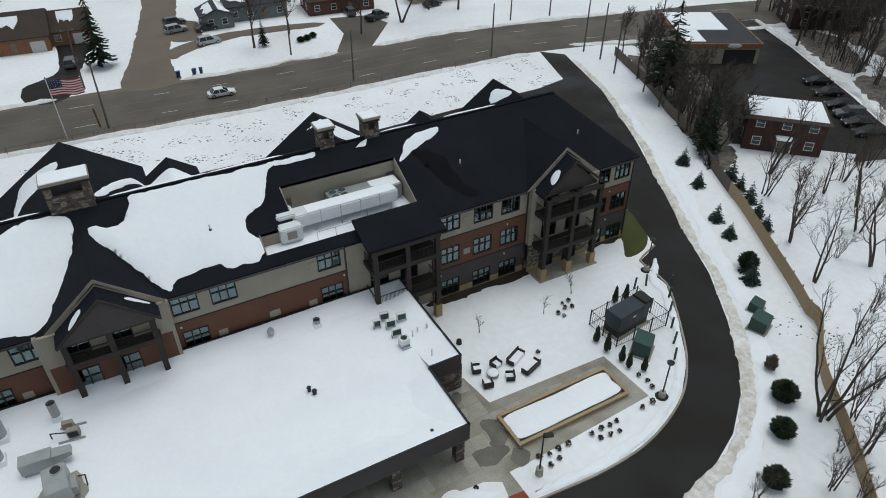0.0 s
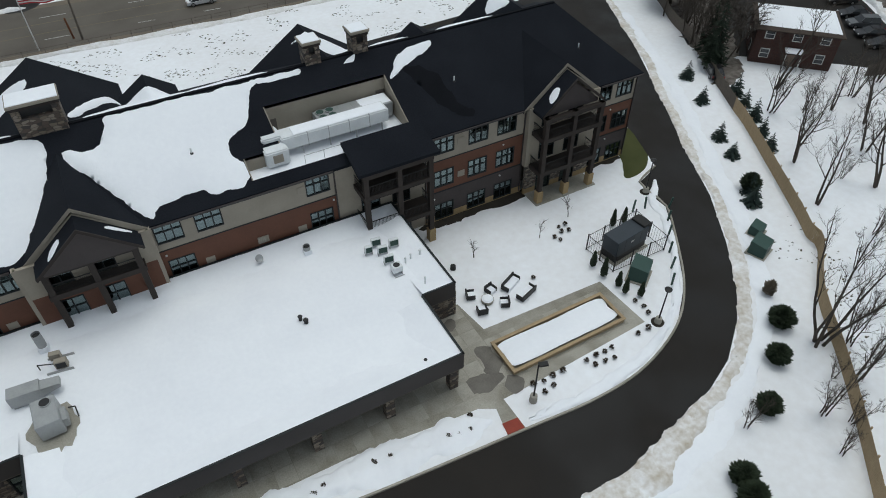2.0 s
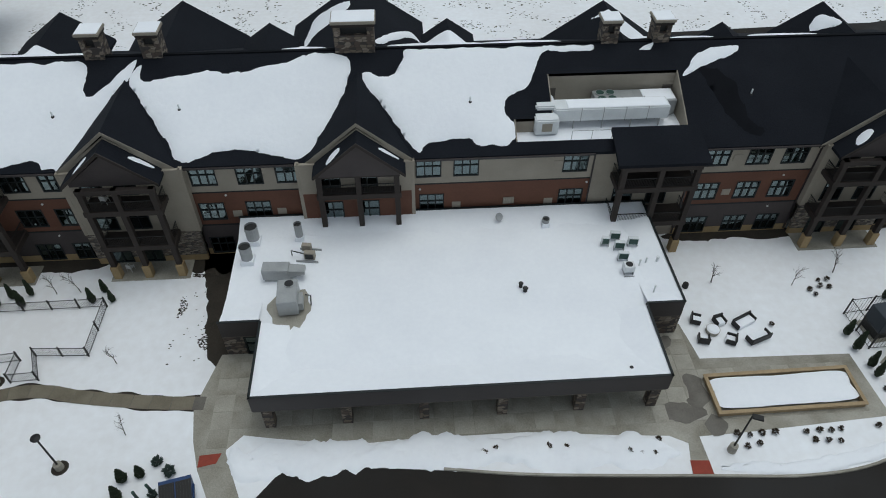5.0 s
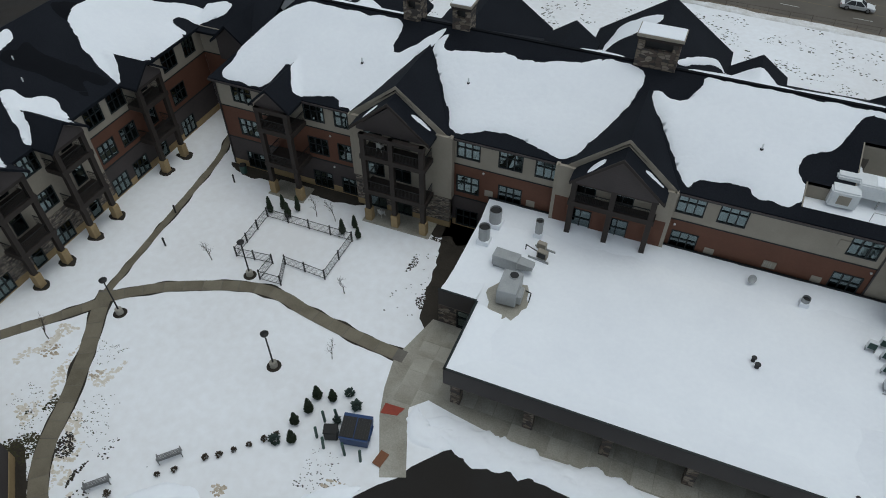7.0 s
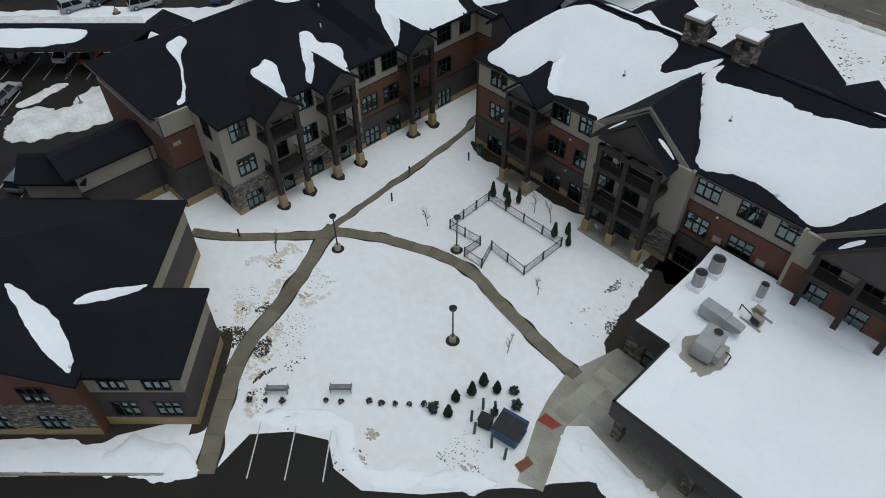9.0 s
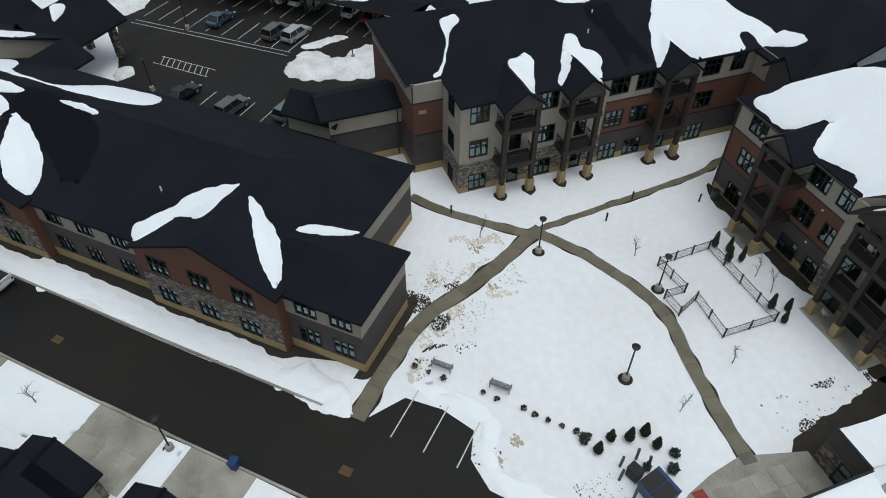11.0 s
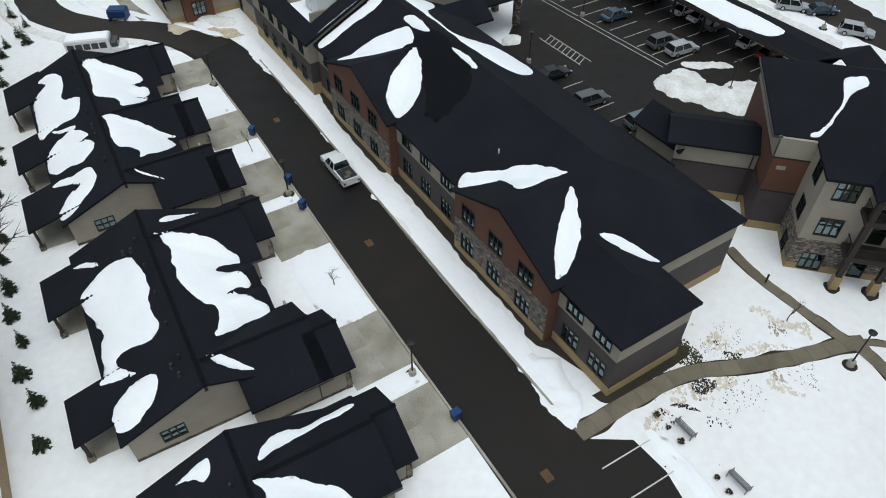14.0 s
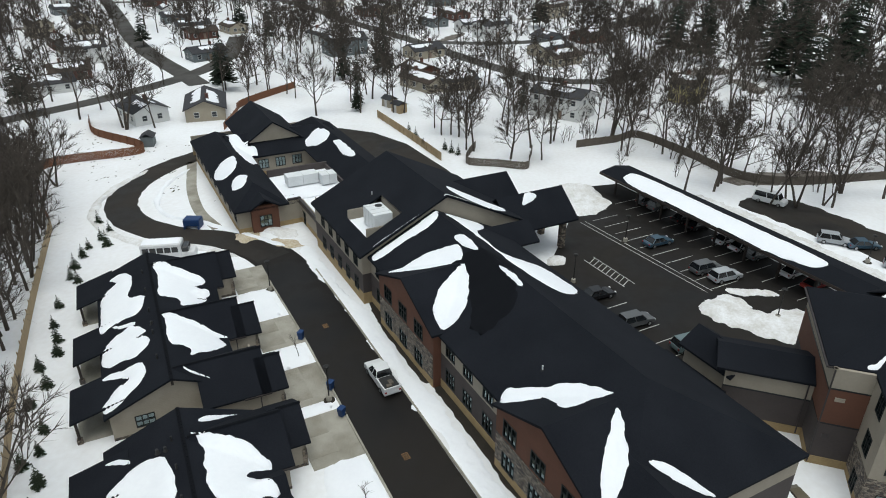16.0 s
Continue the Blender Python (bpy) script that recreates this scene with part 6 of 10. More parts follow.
bare([uv(6.0, -1.0), uv(8, -1.8), uv(10, -1.3), uv(18, -1.4), uv(21, -1.2), uv(33, -0.9), uv(35, -1.5), uv(46, -1.3), uv(51, -0.7), uv(51, 0.3), uv(6, 0.3)], SOIL, 0.012, 0.2)
bare([uv(0.4, -0.9), uv(-0.7, 0.0), uv(-0.8, 4), uv(-0.6, 8.4), uv(0.5, 8.3), uv(0.6, 0.0)], SOIL, 0.012, 0.1)


def specks(n, area, size, material, seed, label, lift=0.22):
    """Small tufts and clods showing through thin snow."""
    rnd = random.Random(seed)
    bm = bmesh.new()
    for _ in range(n):
        for _ in range(20):
            x, y = rnd.uniform(area[0], area[1]), rnd.uniform(area[2], area[3])
            if noise.noise((x * 0.28, y * 0.28, seed)) > 0.12:
                break
        r = size * rnd.uniform(0.4, 1.4)
        k = rnd.randint(4, 6)
        c = bm.verts.new((x, y, 0.02 * (lift > 0.1) + r * lift))
        ring = [bm.verts.new((x + r * rnd.uniform(0.6, 1.3) * math.cos(6.283 * i / k), y + 0.7 * r * rnd.uniform(0.6, 1.3) * math.sin(6.283 * i / k), 0.004)) for i in range(k)]
        for i in range(k):
            bm.faces.new((c, ring[i], ring[(i + 1) % k]))
    solid("turf_tufts", bm, material, label, "turf", kind="stuff")


specks(2200, (-60, 66, 74, 96.5), 0.16, DRYGRASS, 3, "brown turf tufts showing through thin snow")
specks(420, (-28.6, -25.2, 27.5, 37.8), 0.085, SOIL, 4, "dark clods showing through thin snow")
specks(110, (-27.5, -21.5, 8.5, 14.0), 0.065, SOIL, 5, "dark clods showing through dirty snow")
specks(700, (-49.6, -46.4, 4.6, 10.2), 0.10, DRYGRASS, 16, "brown and green turf showing beside the path")
specks(420, (-45.4, -42.2, 3.6, 9.6), 0.09, SOIL, 17, "dark turf showing beside the path")
specks(420, (-51.5, -42.4, 2.5, 16.0), 0.06, DRYGRASS, 6, "brown turf tufts showing through thin snow")
specks(120, (-42, -31, 3.5, 9.0), 0.09, SOIL, 7, "dark clods at the edge of the bays")
specks(140, (43, 52, 2, 24), 0.13, DRYGRASS, 8, "brown tufts by the fence")
specks(200, (-125, -100, -125, -70), 0.25, DRYGRASS, 9, "brown tufts in the snow under the trees")

STAIN = mat("sand_stained_snow", (0.52, 0.45, 0.35), (0.74, 0.71, 0.66), 0.9, 0.85, 0.02, 5.0, 0.5)
TANSTAIN = mat("muddy_snow", (0.27, 0.205, 0.135), (0.55, 0.49, 0.41), 1.2, 0.85, 0.02, 5.0, 0.5)
for k, (x, y, a, b, n) in enumerate(((-52.6, 13.6, 1.8, 2.4, 130), (-49.6, 12.4, 0.8, 2.8, 90), (-47.0, 13.4, 1.5, 1.4, 80), (-45.6, 9.6, 1.2, 2.6, 140), (-50.3, 7.0, 1.6, 2.2, 90), (-43.4, 5.6, 1.3, 2.2, 110), (-40.6, 3.4, 1.1, 1.2, 70))):
    specks(n, (x - a, x + a, y - b, y + b), 0.17, STAIN, 40 + k, "sandy stains in the melting snow", 0.03)
for k, (x, y, a, b, n) in enumerate(((-32.7, 8.4, 1.0, 0.4, 26), (-30.9, 6.4, 0.5, 0.4, 16), (-24.9, 11.6, 0.9, 0.6, 34), (-23.6, 9.8, 0.6, 0.6, 26), (-28.3, 7.9, 0.4, 0.3, 10), (-52.3, 13.4, 0.9, 0.7, 36), (-47.2, 12.9, 0.6, 0.5, 18), (-90.0, -63.4, 1.5, 1.6, 60), (-89.6, -57.2, 1.2, 2.4, 60))):
    specks(n, (x - a, x + a, y - b, y + b), 0.16, TANSTAIN, 60 + k, "brown mud trodden into the snow", 0.05)

# wet streaks where roof snow melts
for pts in ([(-67.4, 30.6), (-67.5, 33.4), (-65.0, 34.2), (-61.2, 35.6), (-60.6, 34.6), (-62.0, 33.6), (-60.8, 32.6), (-64.0, 31.8)], [(-75.1, -26.3), (-75.9, -19.9), (-71.0, -18.0), (-66.8, -17.4), (-64.1, -20.5), (-69.5, -22.5)], [(-69.0, 39.0), (-67.0, 42.6), (-62.0, 41.6), (-61.0, 40.6), (-63.5, 39.6)], [(19.0, 47.4), (21.5, 46.4), (22.6, 43.0), (24.0, 41.0), (22.0, 41.2), (20.4, 44.0)]):
    keep_ = [r for r in ROOFS if r[0][:, 0].max() > min(p[0] for p in pts) and r[0][:, 0].min() < max(p[0] for p in pts) and r[0][:, 1].max() > min(p[1] for p in pts) and r[0][:, 1].min() < max(p[1] for p in pts)]
    blanket("wet_streak", pts, 0.02, WETSHINGLE, "darker wet streak on the shingles below melting snow", lambda x, y: (roof_z(x, y, keep_) or -9) + 0.018 if roof_z(x, y, keep_) else None, 0.5, 0.5)

MUD = mat("sandy_slush", (0.36, 0.27, 0.16), (0.62, 0.56, 0.46), 0.5, 0.85, 0.02, 4.0, 0.5)
for pts in ([(-89.7, -66.0), (-91.8, -64.4), (-91.2, -62.8), (-90.0, -61.8), (-88.2, -62.6), (-87.6, -63.8)], [(-89.8, -60.2), (-90.8, -57.6), (-90.0, -54.6), (-88.9, -55.0), (-88.3, -57.0), (-88.8, -58.8)]):
    bare(pts, MUD, 0.05, 0.6, "sandy brown slush thrown over the snow")

# parking bays and markings
bm = bmesh.new()


def stripe(a, b, w=0.1, z=0.029):
    a, b = Vector(a[:2]), Vector(b[:2])
    d = (b - a).normalized()
    n = Vector((-d.y, d.x)) * w / 2
    bm.faces.new([bm.verts.new((*p, z)) for p in (a - n, b - n, b + n, a + n)])


for k in range(3):
    stripe((-35.6 + 2.0 * k, -0.3 + 1.9 * k), (-38.9 + 2.0 * k, 3.1 + 1.9 * k))
for k in range(13):
    stripe(uv(34.4 + 2.75 * k, 41.4), uv(34.4 + 2.75 * k, 46.6))
stripe(uv(34, 41.3), uv(59.5, 40.1)), stripe(uv(34, 40.4), uv(59.5, 39.2))
for k in range(15):
    stripe(uv(24.4 + 2.75 * k, 49.2), uv(24.4 + 2.75 * k, 54.6))
for k in range(6):
    stripe(uv(25.4 + 2.9 * k, 24.6), uv(25.4 + 2.9 * k, 29.2))
for k in range(9):
    stripe(uv(40.6 + 0.9 * k, 31.7), uv(41.4 + 0.9 * k, 33.3))
stripe(uv(40.2, 31.6), uv(49.0, 31.6)), stripe(uv(40.2, 33.4), uv(49.0, 33.4))
for k in range(7):
    stripe(uv(100 + 2.6 * k, 24.0), uv(101 + 2.6 * k, 27.5))
solid("bay_lines", bm, WHITEPAINT, "white painted parking bay lines on wet asphalt", "road marking", kind="structure")


# ---- lamps, poles and fences ----
def lamp_post(h=4.2, arm=False):
    t = thing("street_lamp", "slim black lamp post on a round concrete foot", "street lamp", group="lamp posts")
    part("foot", bevel(tube(bmesh.new(), (0, 0, 0), (0, 0, 0.6), 0.33, 0.3, 14), 0.02), CONCRETE, t, "round concrete lamp foot")
    part("pole", tube(bmesh.new(), (0, 0, 0.6), (0, 0, h), 0.075, 0.06, 8), IRON, t)
    bm = tube(bmesh.new(), (0, 0, h - 0.02), (0, 0, h + 0.12), 0.3, 0.34, 14)
    tube(bm, (0, 0, h + 0.12), (0, 0, h + 0.2), 0.34, 0.1, 14)
    part("lamp_head", bm, IRON, t)
    bm = tube(bmesh.new(), (0, 0, 0.0), (0, 0, 0.05), 0.62, 0.55, 12)
    part("foot_soil", bm, SOIL, t, "bare dark soil round the foot")
    return t


post = lamp_post()
post.matrix_basis = pose(-34.15, 19.0, 0)
for x, y in ((-41.6, 26.8), (-49.6, 18.7), (29.7, 18.7), (41.2, 33.6), uv(9.9, -11.9)[:2], uv(36.3, -11.4)[:2], uv(61.4, -10.9)[:2], uv(50.9, 41.0)[:2], uv(25.4, 43.2)[:2], uv(44.4, 26.2)[:2], uv(29.6, 67.5)[:2]):
    copy_thing(post, pose(x, y, 0))
side = thing("street_lamp", "black lamp post with one angled box head on concrete foot", "street lamp", pose(15.2, 17.2, 0, 0, 0, -20))
part("foot", tube(bmesh.new(), (0, 0, 0), (0, 0, 0.8), 0.33, 0.3, 14), CONCRETE, side, "round concrete lamp foot")
part("pole", tube(bmesh.new(), (0, 0, 0.8), (0, 0, 4.9), 0.08, 0.06, 8), IRON, side)
part("lamp_head", bevel(boxes((0.0, 0.75, -0.22, 0.22, 4.75, 4.9)), 0.03), IRON, side)
bollard = thing("bollard", "short black bollard light standing in snow", "bollard", pose(-53.3, 31.2, 0))
part("post", tube(bmesh.new(), (0, 0, 0), (0, 0, 0.95), 0.09, 0.09, 8), IRON, bollard)
part("cap", tube(bmesh.new(), (0, 0, 0.95), (0, 0, 1.08), 0.12, 0.05, 8), IRON, bollard)
for x, y in ((-51.3, 27.0), (-57.6, 12.8), (-50.6, 37.5)):
    copy_thing(bollard, pose(x, y, 0))
mark = thing("guard_post", "grey-green steel guard post leaning a little", "bollard", pose(41.5, 30.3, 0, 4, 6, 0), "guard posts")
part("post", tube(bmesh.new(), (0, 0, 0), (0, 0, 1.5), 0.11, 0.11, 8), GREENBOX, mark)
for k, (x, y) in enumerate(((39.9, 28.7), (38.5, 27.0), (36.9, 25.1), (35.5, 23.3), (34.0, 21.6), (39.3, 31.5), (37.8, 31.7), (-27.8, 16.1), (-26.9, 16.6), (-27.7, 14.7), (-26.8, 14.1), (-25.1, 14.2), (-23.8, 14.2))):
    copy_thing(mark, pose(x, y, 0, 3 * math.sin(k), 4 * math.cos(k * 2), 0))


def utility_pole(x, y, h, lean=0.0, arm=0.0, turn=0.0):
    t = thing("utility_pole", "tall weathered wooden utility pole beside the road", "pole", pose(x, y, 0, lean, lean, turn), "poles along the road")
    part("pole", tube(bmesh.new(), (0, 0, 0), (0, 0, h), 0.17, 0.11, 7), GREYWOOD, t)
    if arm:
        part("crossarm", boxes((-arm, arm, -0.06, 0.06, h - 0.9, h - 0.75)), GREYWOOD, t)
        for k in (-0.8, 0, 0.8):
            part("insulator", tube(bmesh.new(), (k * arm, 0, h - 0.75), (k * arm, 0, h - 0.5), 0.05, 0.04, 6), CONCRETE, t)


for x, y, h, a in ((-9.4, 119.8, 11, 1.1), (-7.6, 101.2, 10.5, 0), (33.3, 100.8, 9, 0), (61.0, 99.0, 10, 0), (78.0, 92.4, 11, 1.1), (78.3, 87.7, 10.5, 0), (76.0, 80.9, 11, 1.1), (102.4, 97.2, 10, 0), (85.4, 114.1, 10, 1.1), (76.1, 115.6, 9, 0), (27.5, 118.5, 9, 1.1)):
    utility_pole(x, y, h, 0.8, a, 5)
short = thing("wooden_stub", "short brown wooden stub post beside the pole", "post", pose(-8.7, 102.4, 0, 0, -4, 0))
part("post", tube(bmesh.new(), (0, 0, 0), (0, 0, 3.2), 0.16, 0.15, 7), BROWNWOOD, short)

# flag on its pole
FX, FY = -13.6, 100.8
flag = thing("flag_pole", "white flag pole flying a striped flag with blue canton", "flag", pose(FX, FY, 0))
part("pole", tube(bmesh.new(), (0, 0, 0), (-0.1, 0, 9.5), 0.10, 0.05, 8), WHITEPAINT, flag)
part("finial", tube(bmesh.new(), (-0.1, 0, 9.5), (-0.1, 0, 9.75), 0.12, 0.02, 8), YELLOWPAINT, flag)
RED, WHITE, NAVY = mat("flag_red", (0.36, 0.03, 0.035)), mat("flag_white", (0.62, 0.6, 0.6)), mat("flag_navy", (0.015, 0.022, 0.07))


def cloth(x0, x1, z0, z1, material, name, off=0.0):
    bm, nx = bmesh.new(), 14
    rows = []
    for i in range(nx + 1):
        x = x0 + (x1 - x0) * i / nx
        w = 0.28 * math.sin(x * 1.7) * min(1, x / 1.5) + off
        d = -0.10 * x - 0.05 * math.sin(x * 2.3)
        rows.append([bm.verts.new((x, w + s, z + d)) for z in (z0, z1) for s in (-0.008, 0.008)])
    for r, q in zip(rows, rows[1:]):
        for a, b in ((0, 1), (1, 3), (3, 2), (2, 0)):
            bm.faces.new((r[a], q[a], q[b], r[b]))
    bmesh.ops.recalc_face_normals(bm, faces=list(bm.faces))
    return part(name, bm, material, flag, smooth=True)


for k in range(13):
    cloth(0.0, 4.4, 9.2 - 0.185 * (k + 1), 9.2 - 0.185 * k, RED if k % 2 == 0 else WHITE, "flag_stripe")
canton = cloth(0.02, 1.75, 9.2 - 0.185 * 7, 9.2 + 0.002, NAVY, "canton", 0.0)
canton.scale = (1, 1.0, 1)
canton.location = (0, -0.03, 0)
for i in range(5):
    for j in range(4):
        x = 0.24 + 0.33 * i
        part("star", tube(bmesh.new(), (x, 0.28 * math.sin(x * 1.7) * min(1, x / 1.5) - 0.07, 9.03 - 0.29 * j - 0.1 * x), (x, 0.28 * math.sin(x * 1.7) * min(1, x / 1.5) - 0.05, 9.03 - 0.29 * j - 0.1 * x), 0.055, 0.055, 5), WHITE, flag)


BOARDS = {}


def board_fence(line, h, material, label, gap=0.16, pieces=0):
    """A fence of upright boards along a line, with posts and rails; the first boards of a near fence stand singly."""
    pts = curve_pts(line, 0.5, False)
    t = thing("board_fence", label, "fence")
    walked, total = [0.0], 0.0
    for a, b in zip(pts, pts[1:]):
        total += (b - a).length
        walked.append(total)
    n, j, bm = int(total / gap), 0, bmesh.new()
    first = None
    for i in range(n):
        q = i * gap
        while walked[j + 1] < q:
            j += 1
        a, b = pts[j], pts[j + 1]
        d = (b - a).normalized()
        p = a + d * (q - walked[j])
        m = Matrix.Translation((p.x, p.y, 0)) @ Matrix.Rotation(math.atan2(d.y, d.x), 4, "Z")
        first = first or m
        top = h + 0.05 * noise.noise((q, 1.0, 2.0))
        if i < pieces:
            key = (material.name, round(top, 2))
            if key not in BOARDS:
                BOARDS[key] = mesh_of(boxes((-gap * 0.46, gap * 0.46, -0.012, 0.012, 0.04, key[1])), material, "board")
            shared("board", BOARDS[key], t, m)
        else:
            box(bm, -gap * 0.46, gap * 0.46, -0.012, 0.012, 0.04, top, m)
        if i % 15 == 14 or i == n - 1:
            part("fence_post", boxes((-0.06, 0.06, 0.052, 0.16, 0, h + 0.1)), material, t, m=m)
            span = first.inverted() @ m.translation
            for z in (0.35, h - 0.35):
                part("rail", boxes((0, span.length, 0.010, 0.05, z, z + 0.09)), material, t, m=first @ Matrix.Rotation(math.atan2(span.y, span.x), 4, "Z"))
            first = m
    if len(bm.verts):
        tagged(part("boards", bm, material, t), kind="stuff")
    else:
        bm.free()
    return t


board_fence([(62.0, 41.0), (60.46, 37.6), (56.2, 29.8), (52.3, 22.8), (50.6, 20.0), (50.0, 18.2), (44.7, 13.8), (40.2, 8.0), (36.3, 3.3), (28, -6)], 1.85, CEDAR, "new tan board fence beside the snowy verge", pieces=300)
board_fence([(82, 88), (76.5, 72), (72.5, 63.7), (70.2, 56.9), (65.5, 48), (62.0, 41.0)], 1.85, GREYWOOD, "weathered grey board fence under bare trees")
board_fence([uv(12, -41.0), uv(29, -40.6), uv(47.6, -40.3), uv(70, -38.8), uv(96, -36.4)], 1.85, CEDAR, "new tan board fence behind the cottages")
board_fence([uv(96, -36.4), uv(106, -37.5), (-102.9, -117.4), (-117.2, -106.2), (-123.1, -124.0), (-131, -133)], 1.8, BROWNWOOD, "brown board fence behind the lane")
board_fence([uv(95.8, 32.7), uv(112, 33.2), uv(130.2, 33.4)], 1.8, CEDAR, "new tan board fence beside the far lot")
board_fence([(-135.5, -99.5), (-146.5, -103.5), (-155, -107), (-176, -104)], 1.8, BROWNWOOD, "brown board fence round a back garden")
board_fence([(-148.9, -22.3), (-155, -15), (-159.9, -10.3), (-150, 0.5), (-141, 8.6), (-140.3, 18.3), (-149.2, 35.5), (-162, 60)], 1.7, GREYWOOD, "weathered grey board fence in the wood edge")
board_fence([(-142, -42.4), (-136.5, -42.3), (-131.7, -41), (-132.3, -35), (-132.8, -29.6), (-138, -30), (-143, -30.5)], 1.6, GREYWOOD, "weathered grey board fence round a plot")


def iron_fence(line, h, label, picket=0.13, post_every=2.2):
    """A black metal fence: each side a panel of thin pickets between posts."""
    t = thing("iron_fence", label, "fence")
    for a, b in zip(line, line[1:]):
        m, L = wall_frame(a, b)
        k = max(1, round(L / post_every))
        for i in range(k + 1):
            part("fence_post", boxes((L * i / k - 0.05, L * i / k + 0.05, -0.05, 0.05, 0, h + 0.15)), IRON, t, m=m)
        for i in range(k):
            bm = boxes((L * i / k, L * (i + 1) / k, -0.02, 0.02, h - 0.05, h), (L * i / k, L * (i + 1) / k, -0.02, 0.02, 0.12, 0.16))
            n = int(L / k / picket)
            for q in range(1, n):
                x = L * i / k + q * L / k / n
                box(bm, x - 0.009, x + 0.009, -0.009, 0.009, 0.1, h)
            tagged(part("fence_panel", bm, IRON, t, m=m), kind="stuff")
    return t


iron_fence([(-40.45, 28.85), (-44.14, 28.4), (-44.4, 34.2), (-34.95, 34.3), (-34.97, 28.95), (-39.3, 29.2), (-38.3, 26.8), (-40.45, 26.7), (-40.45, 28.85)], 1.15, "black iron fence round a small snowy dog run")
iron_fence([(29.9, 29.4), (30.2, 25.6), (36.6, 25.6), (36.5, 30.1), (29.9, 29.4)], 1.9, "black mesh fence round the generator", 0.3)
t = thing("road_fence", "low wire fence on thin posts along the road", "fence", kind="")
for k in range(44):
    x = -60 + 2.95 * k
    y = 99.1 - 0.0262 * (x + 22) if x < 60 else 96.95
    part("fence_post", boxes((x - 0.035, x + 0.035, y - 0.035, y + 0.035, 0, 1.15)), GREYWOOD, t)
m, L = wall_frame((-60, 100.1), (60, 96.95))
part("fence_rail", boxes((0, L, -0.02, 0.02, 1.05, 1.1), (0, L, -0.015, 0.015, 0.6, 0.63)), GREYWOOD, t, m=m)

# ---- garden: raised bed, seats, benches ----
bed = thing("raised_bed", "long wooden raised bed filled with smooth snow", "raised bed", pose(21.1, 21.85, 0, 0, 0, 0.6))
for n, r in (("board", (-5.9, 5.9, -1.75, -1.6, 0, 0.5)), ("board", (-5.9, 5.9, 1.6, 1.75, 0, 0.5)), ("board", (-5.9, -5.75, -1.6, 1.6, 0, 0.5)), ("board", (5.75, 5.9, -1.6, 1.6, 0, 0.5)), ("cap_board", (-6.0, 6.0, -1.85, -1.55, 0.5, 0.56)), ("cap_board", (-6.0, 6.0, 1.55, 1.85, 0.5, 0.56)), ("cap_board", (-6.0, -5.7, -1.55, 1.55, 0.5, 0.56)), ("cap_board", (5.7, 6.0, -1.55, 1.55, 0.5, 0.56))):
    part(n, boxes(r), CEDAR, bed)
blanket("bed_snow", [(15.7, 20.6), (15.6, 21.9), (15.7, 23.2), (21, 23.25), (26.5, 23.3), (26.6, 22.0), (26.55, 20.75), (21, 20.55)], 0.16, SNOW, "smooth snow filling the raised bed", lambda x, y: 0.42, 0.4, 0.04)


def garden_seat(x, y, turn, w, label):
    s = thing("garden_armchair" if w < 1.2 else "garden_sofa", label, "garden seat", pose(x, y, 0, 0, 0, turn), "seats in the snowy garden")
    part("backrest", bevel(boxes((-w / 2, w / 2, 0.32, 0.44, 0.1, 0.78)), 0.02), IRON, s)
    part("armrest", bevel(boxes((-w / 2, -w / 2 + 0.12, -0.4, 0.32, 0.1, 0.6)), 0.02), IRON, s)
    part("armrest", bevel(boxes((w / 2 - 0.12, w / 2, -0.4, 0.32, 0.1, 0.6)), 0.02), IRON, s)
    part("seat_snow", bevel(boxes((-w / 2 + 0.12, w / 2 - 0.12, -0.42, 0.32, 0.0, 0.42)), 0.06), SNOW, s, "snow heaped on the seat")


for x, y, turn, w in ((16.5, 29.4, 70, 0.95), (18.5, 29.1, 15, 0.95), (16.5, 27.3, 165, 0.95), (18.8, 27.1, 245, 0.95), (20.6, 28.9, 25, 2.1), (21.2, 27.2, 200, 2.1)):
    garden_seat(x, y, turn, w, "black outdoor armchair heaped with snow" if w < 1 else "black outdoor sofa heaped with snow")
tab = thing("fire_table", "round low fire table under snow", "table", pose(17.6, 28.2, 0))
part("rim", tube(bmesh.new(), (0, 0, 0), (0, 0, 0.4), 0.55, 0.6, 16), CONCRETE, tab)
part("top_snow", tube(bmesh.new(), (0, 0, 0.4), (0, 0, 0.5), 0.56, 0.4, 16), SNOW, tab)
ball = thing("garden_stool", "small round black stool in the snow", "stool", pose(16.9, 33.4, 0))
part("seat", bevel(tube(bmesh.new(), (0, 0, 0), (0, 0, 0.5), 0.3, 0.26, 12), 0.04), IRON, ball)


GREYMETAL = mat("grey_bench_metal", (0.22, 0.22, 0.22), (0.15, 0.15, 0.15), 2.0, 0.5)


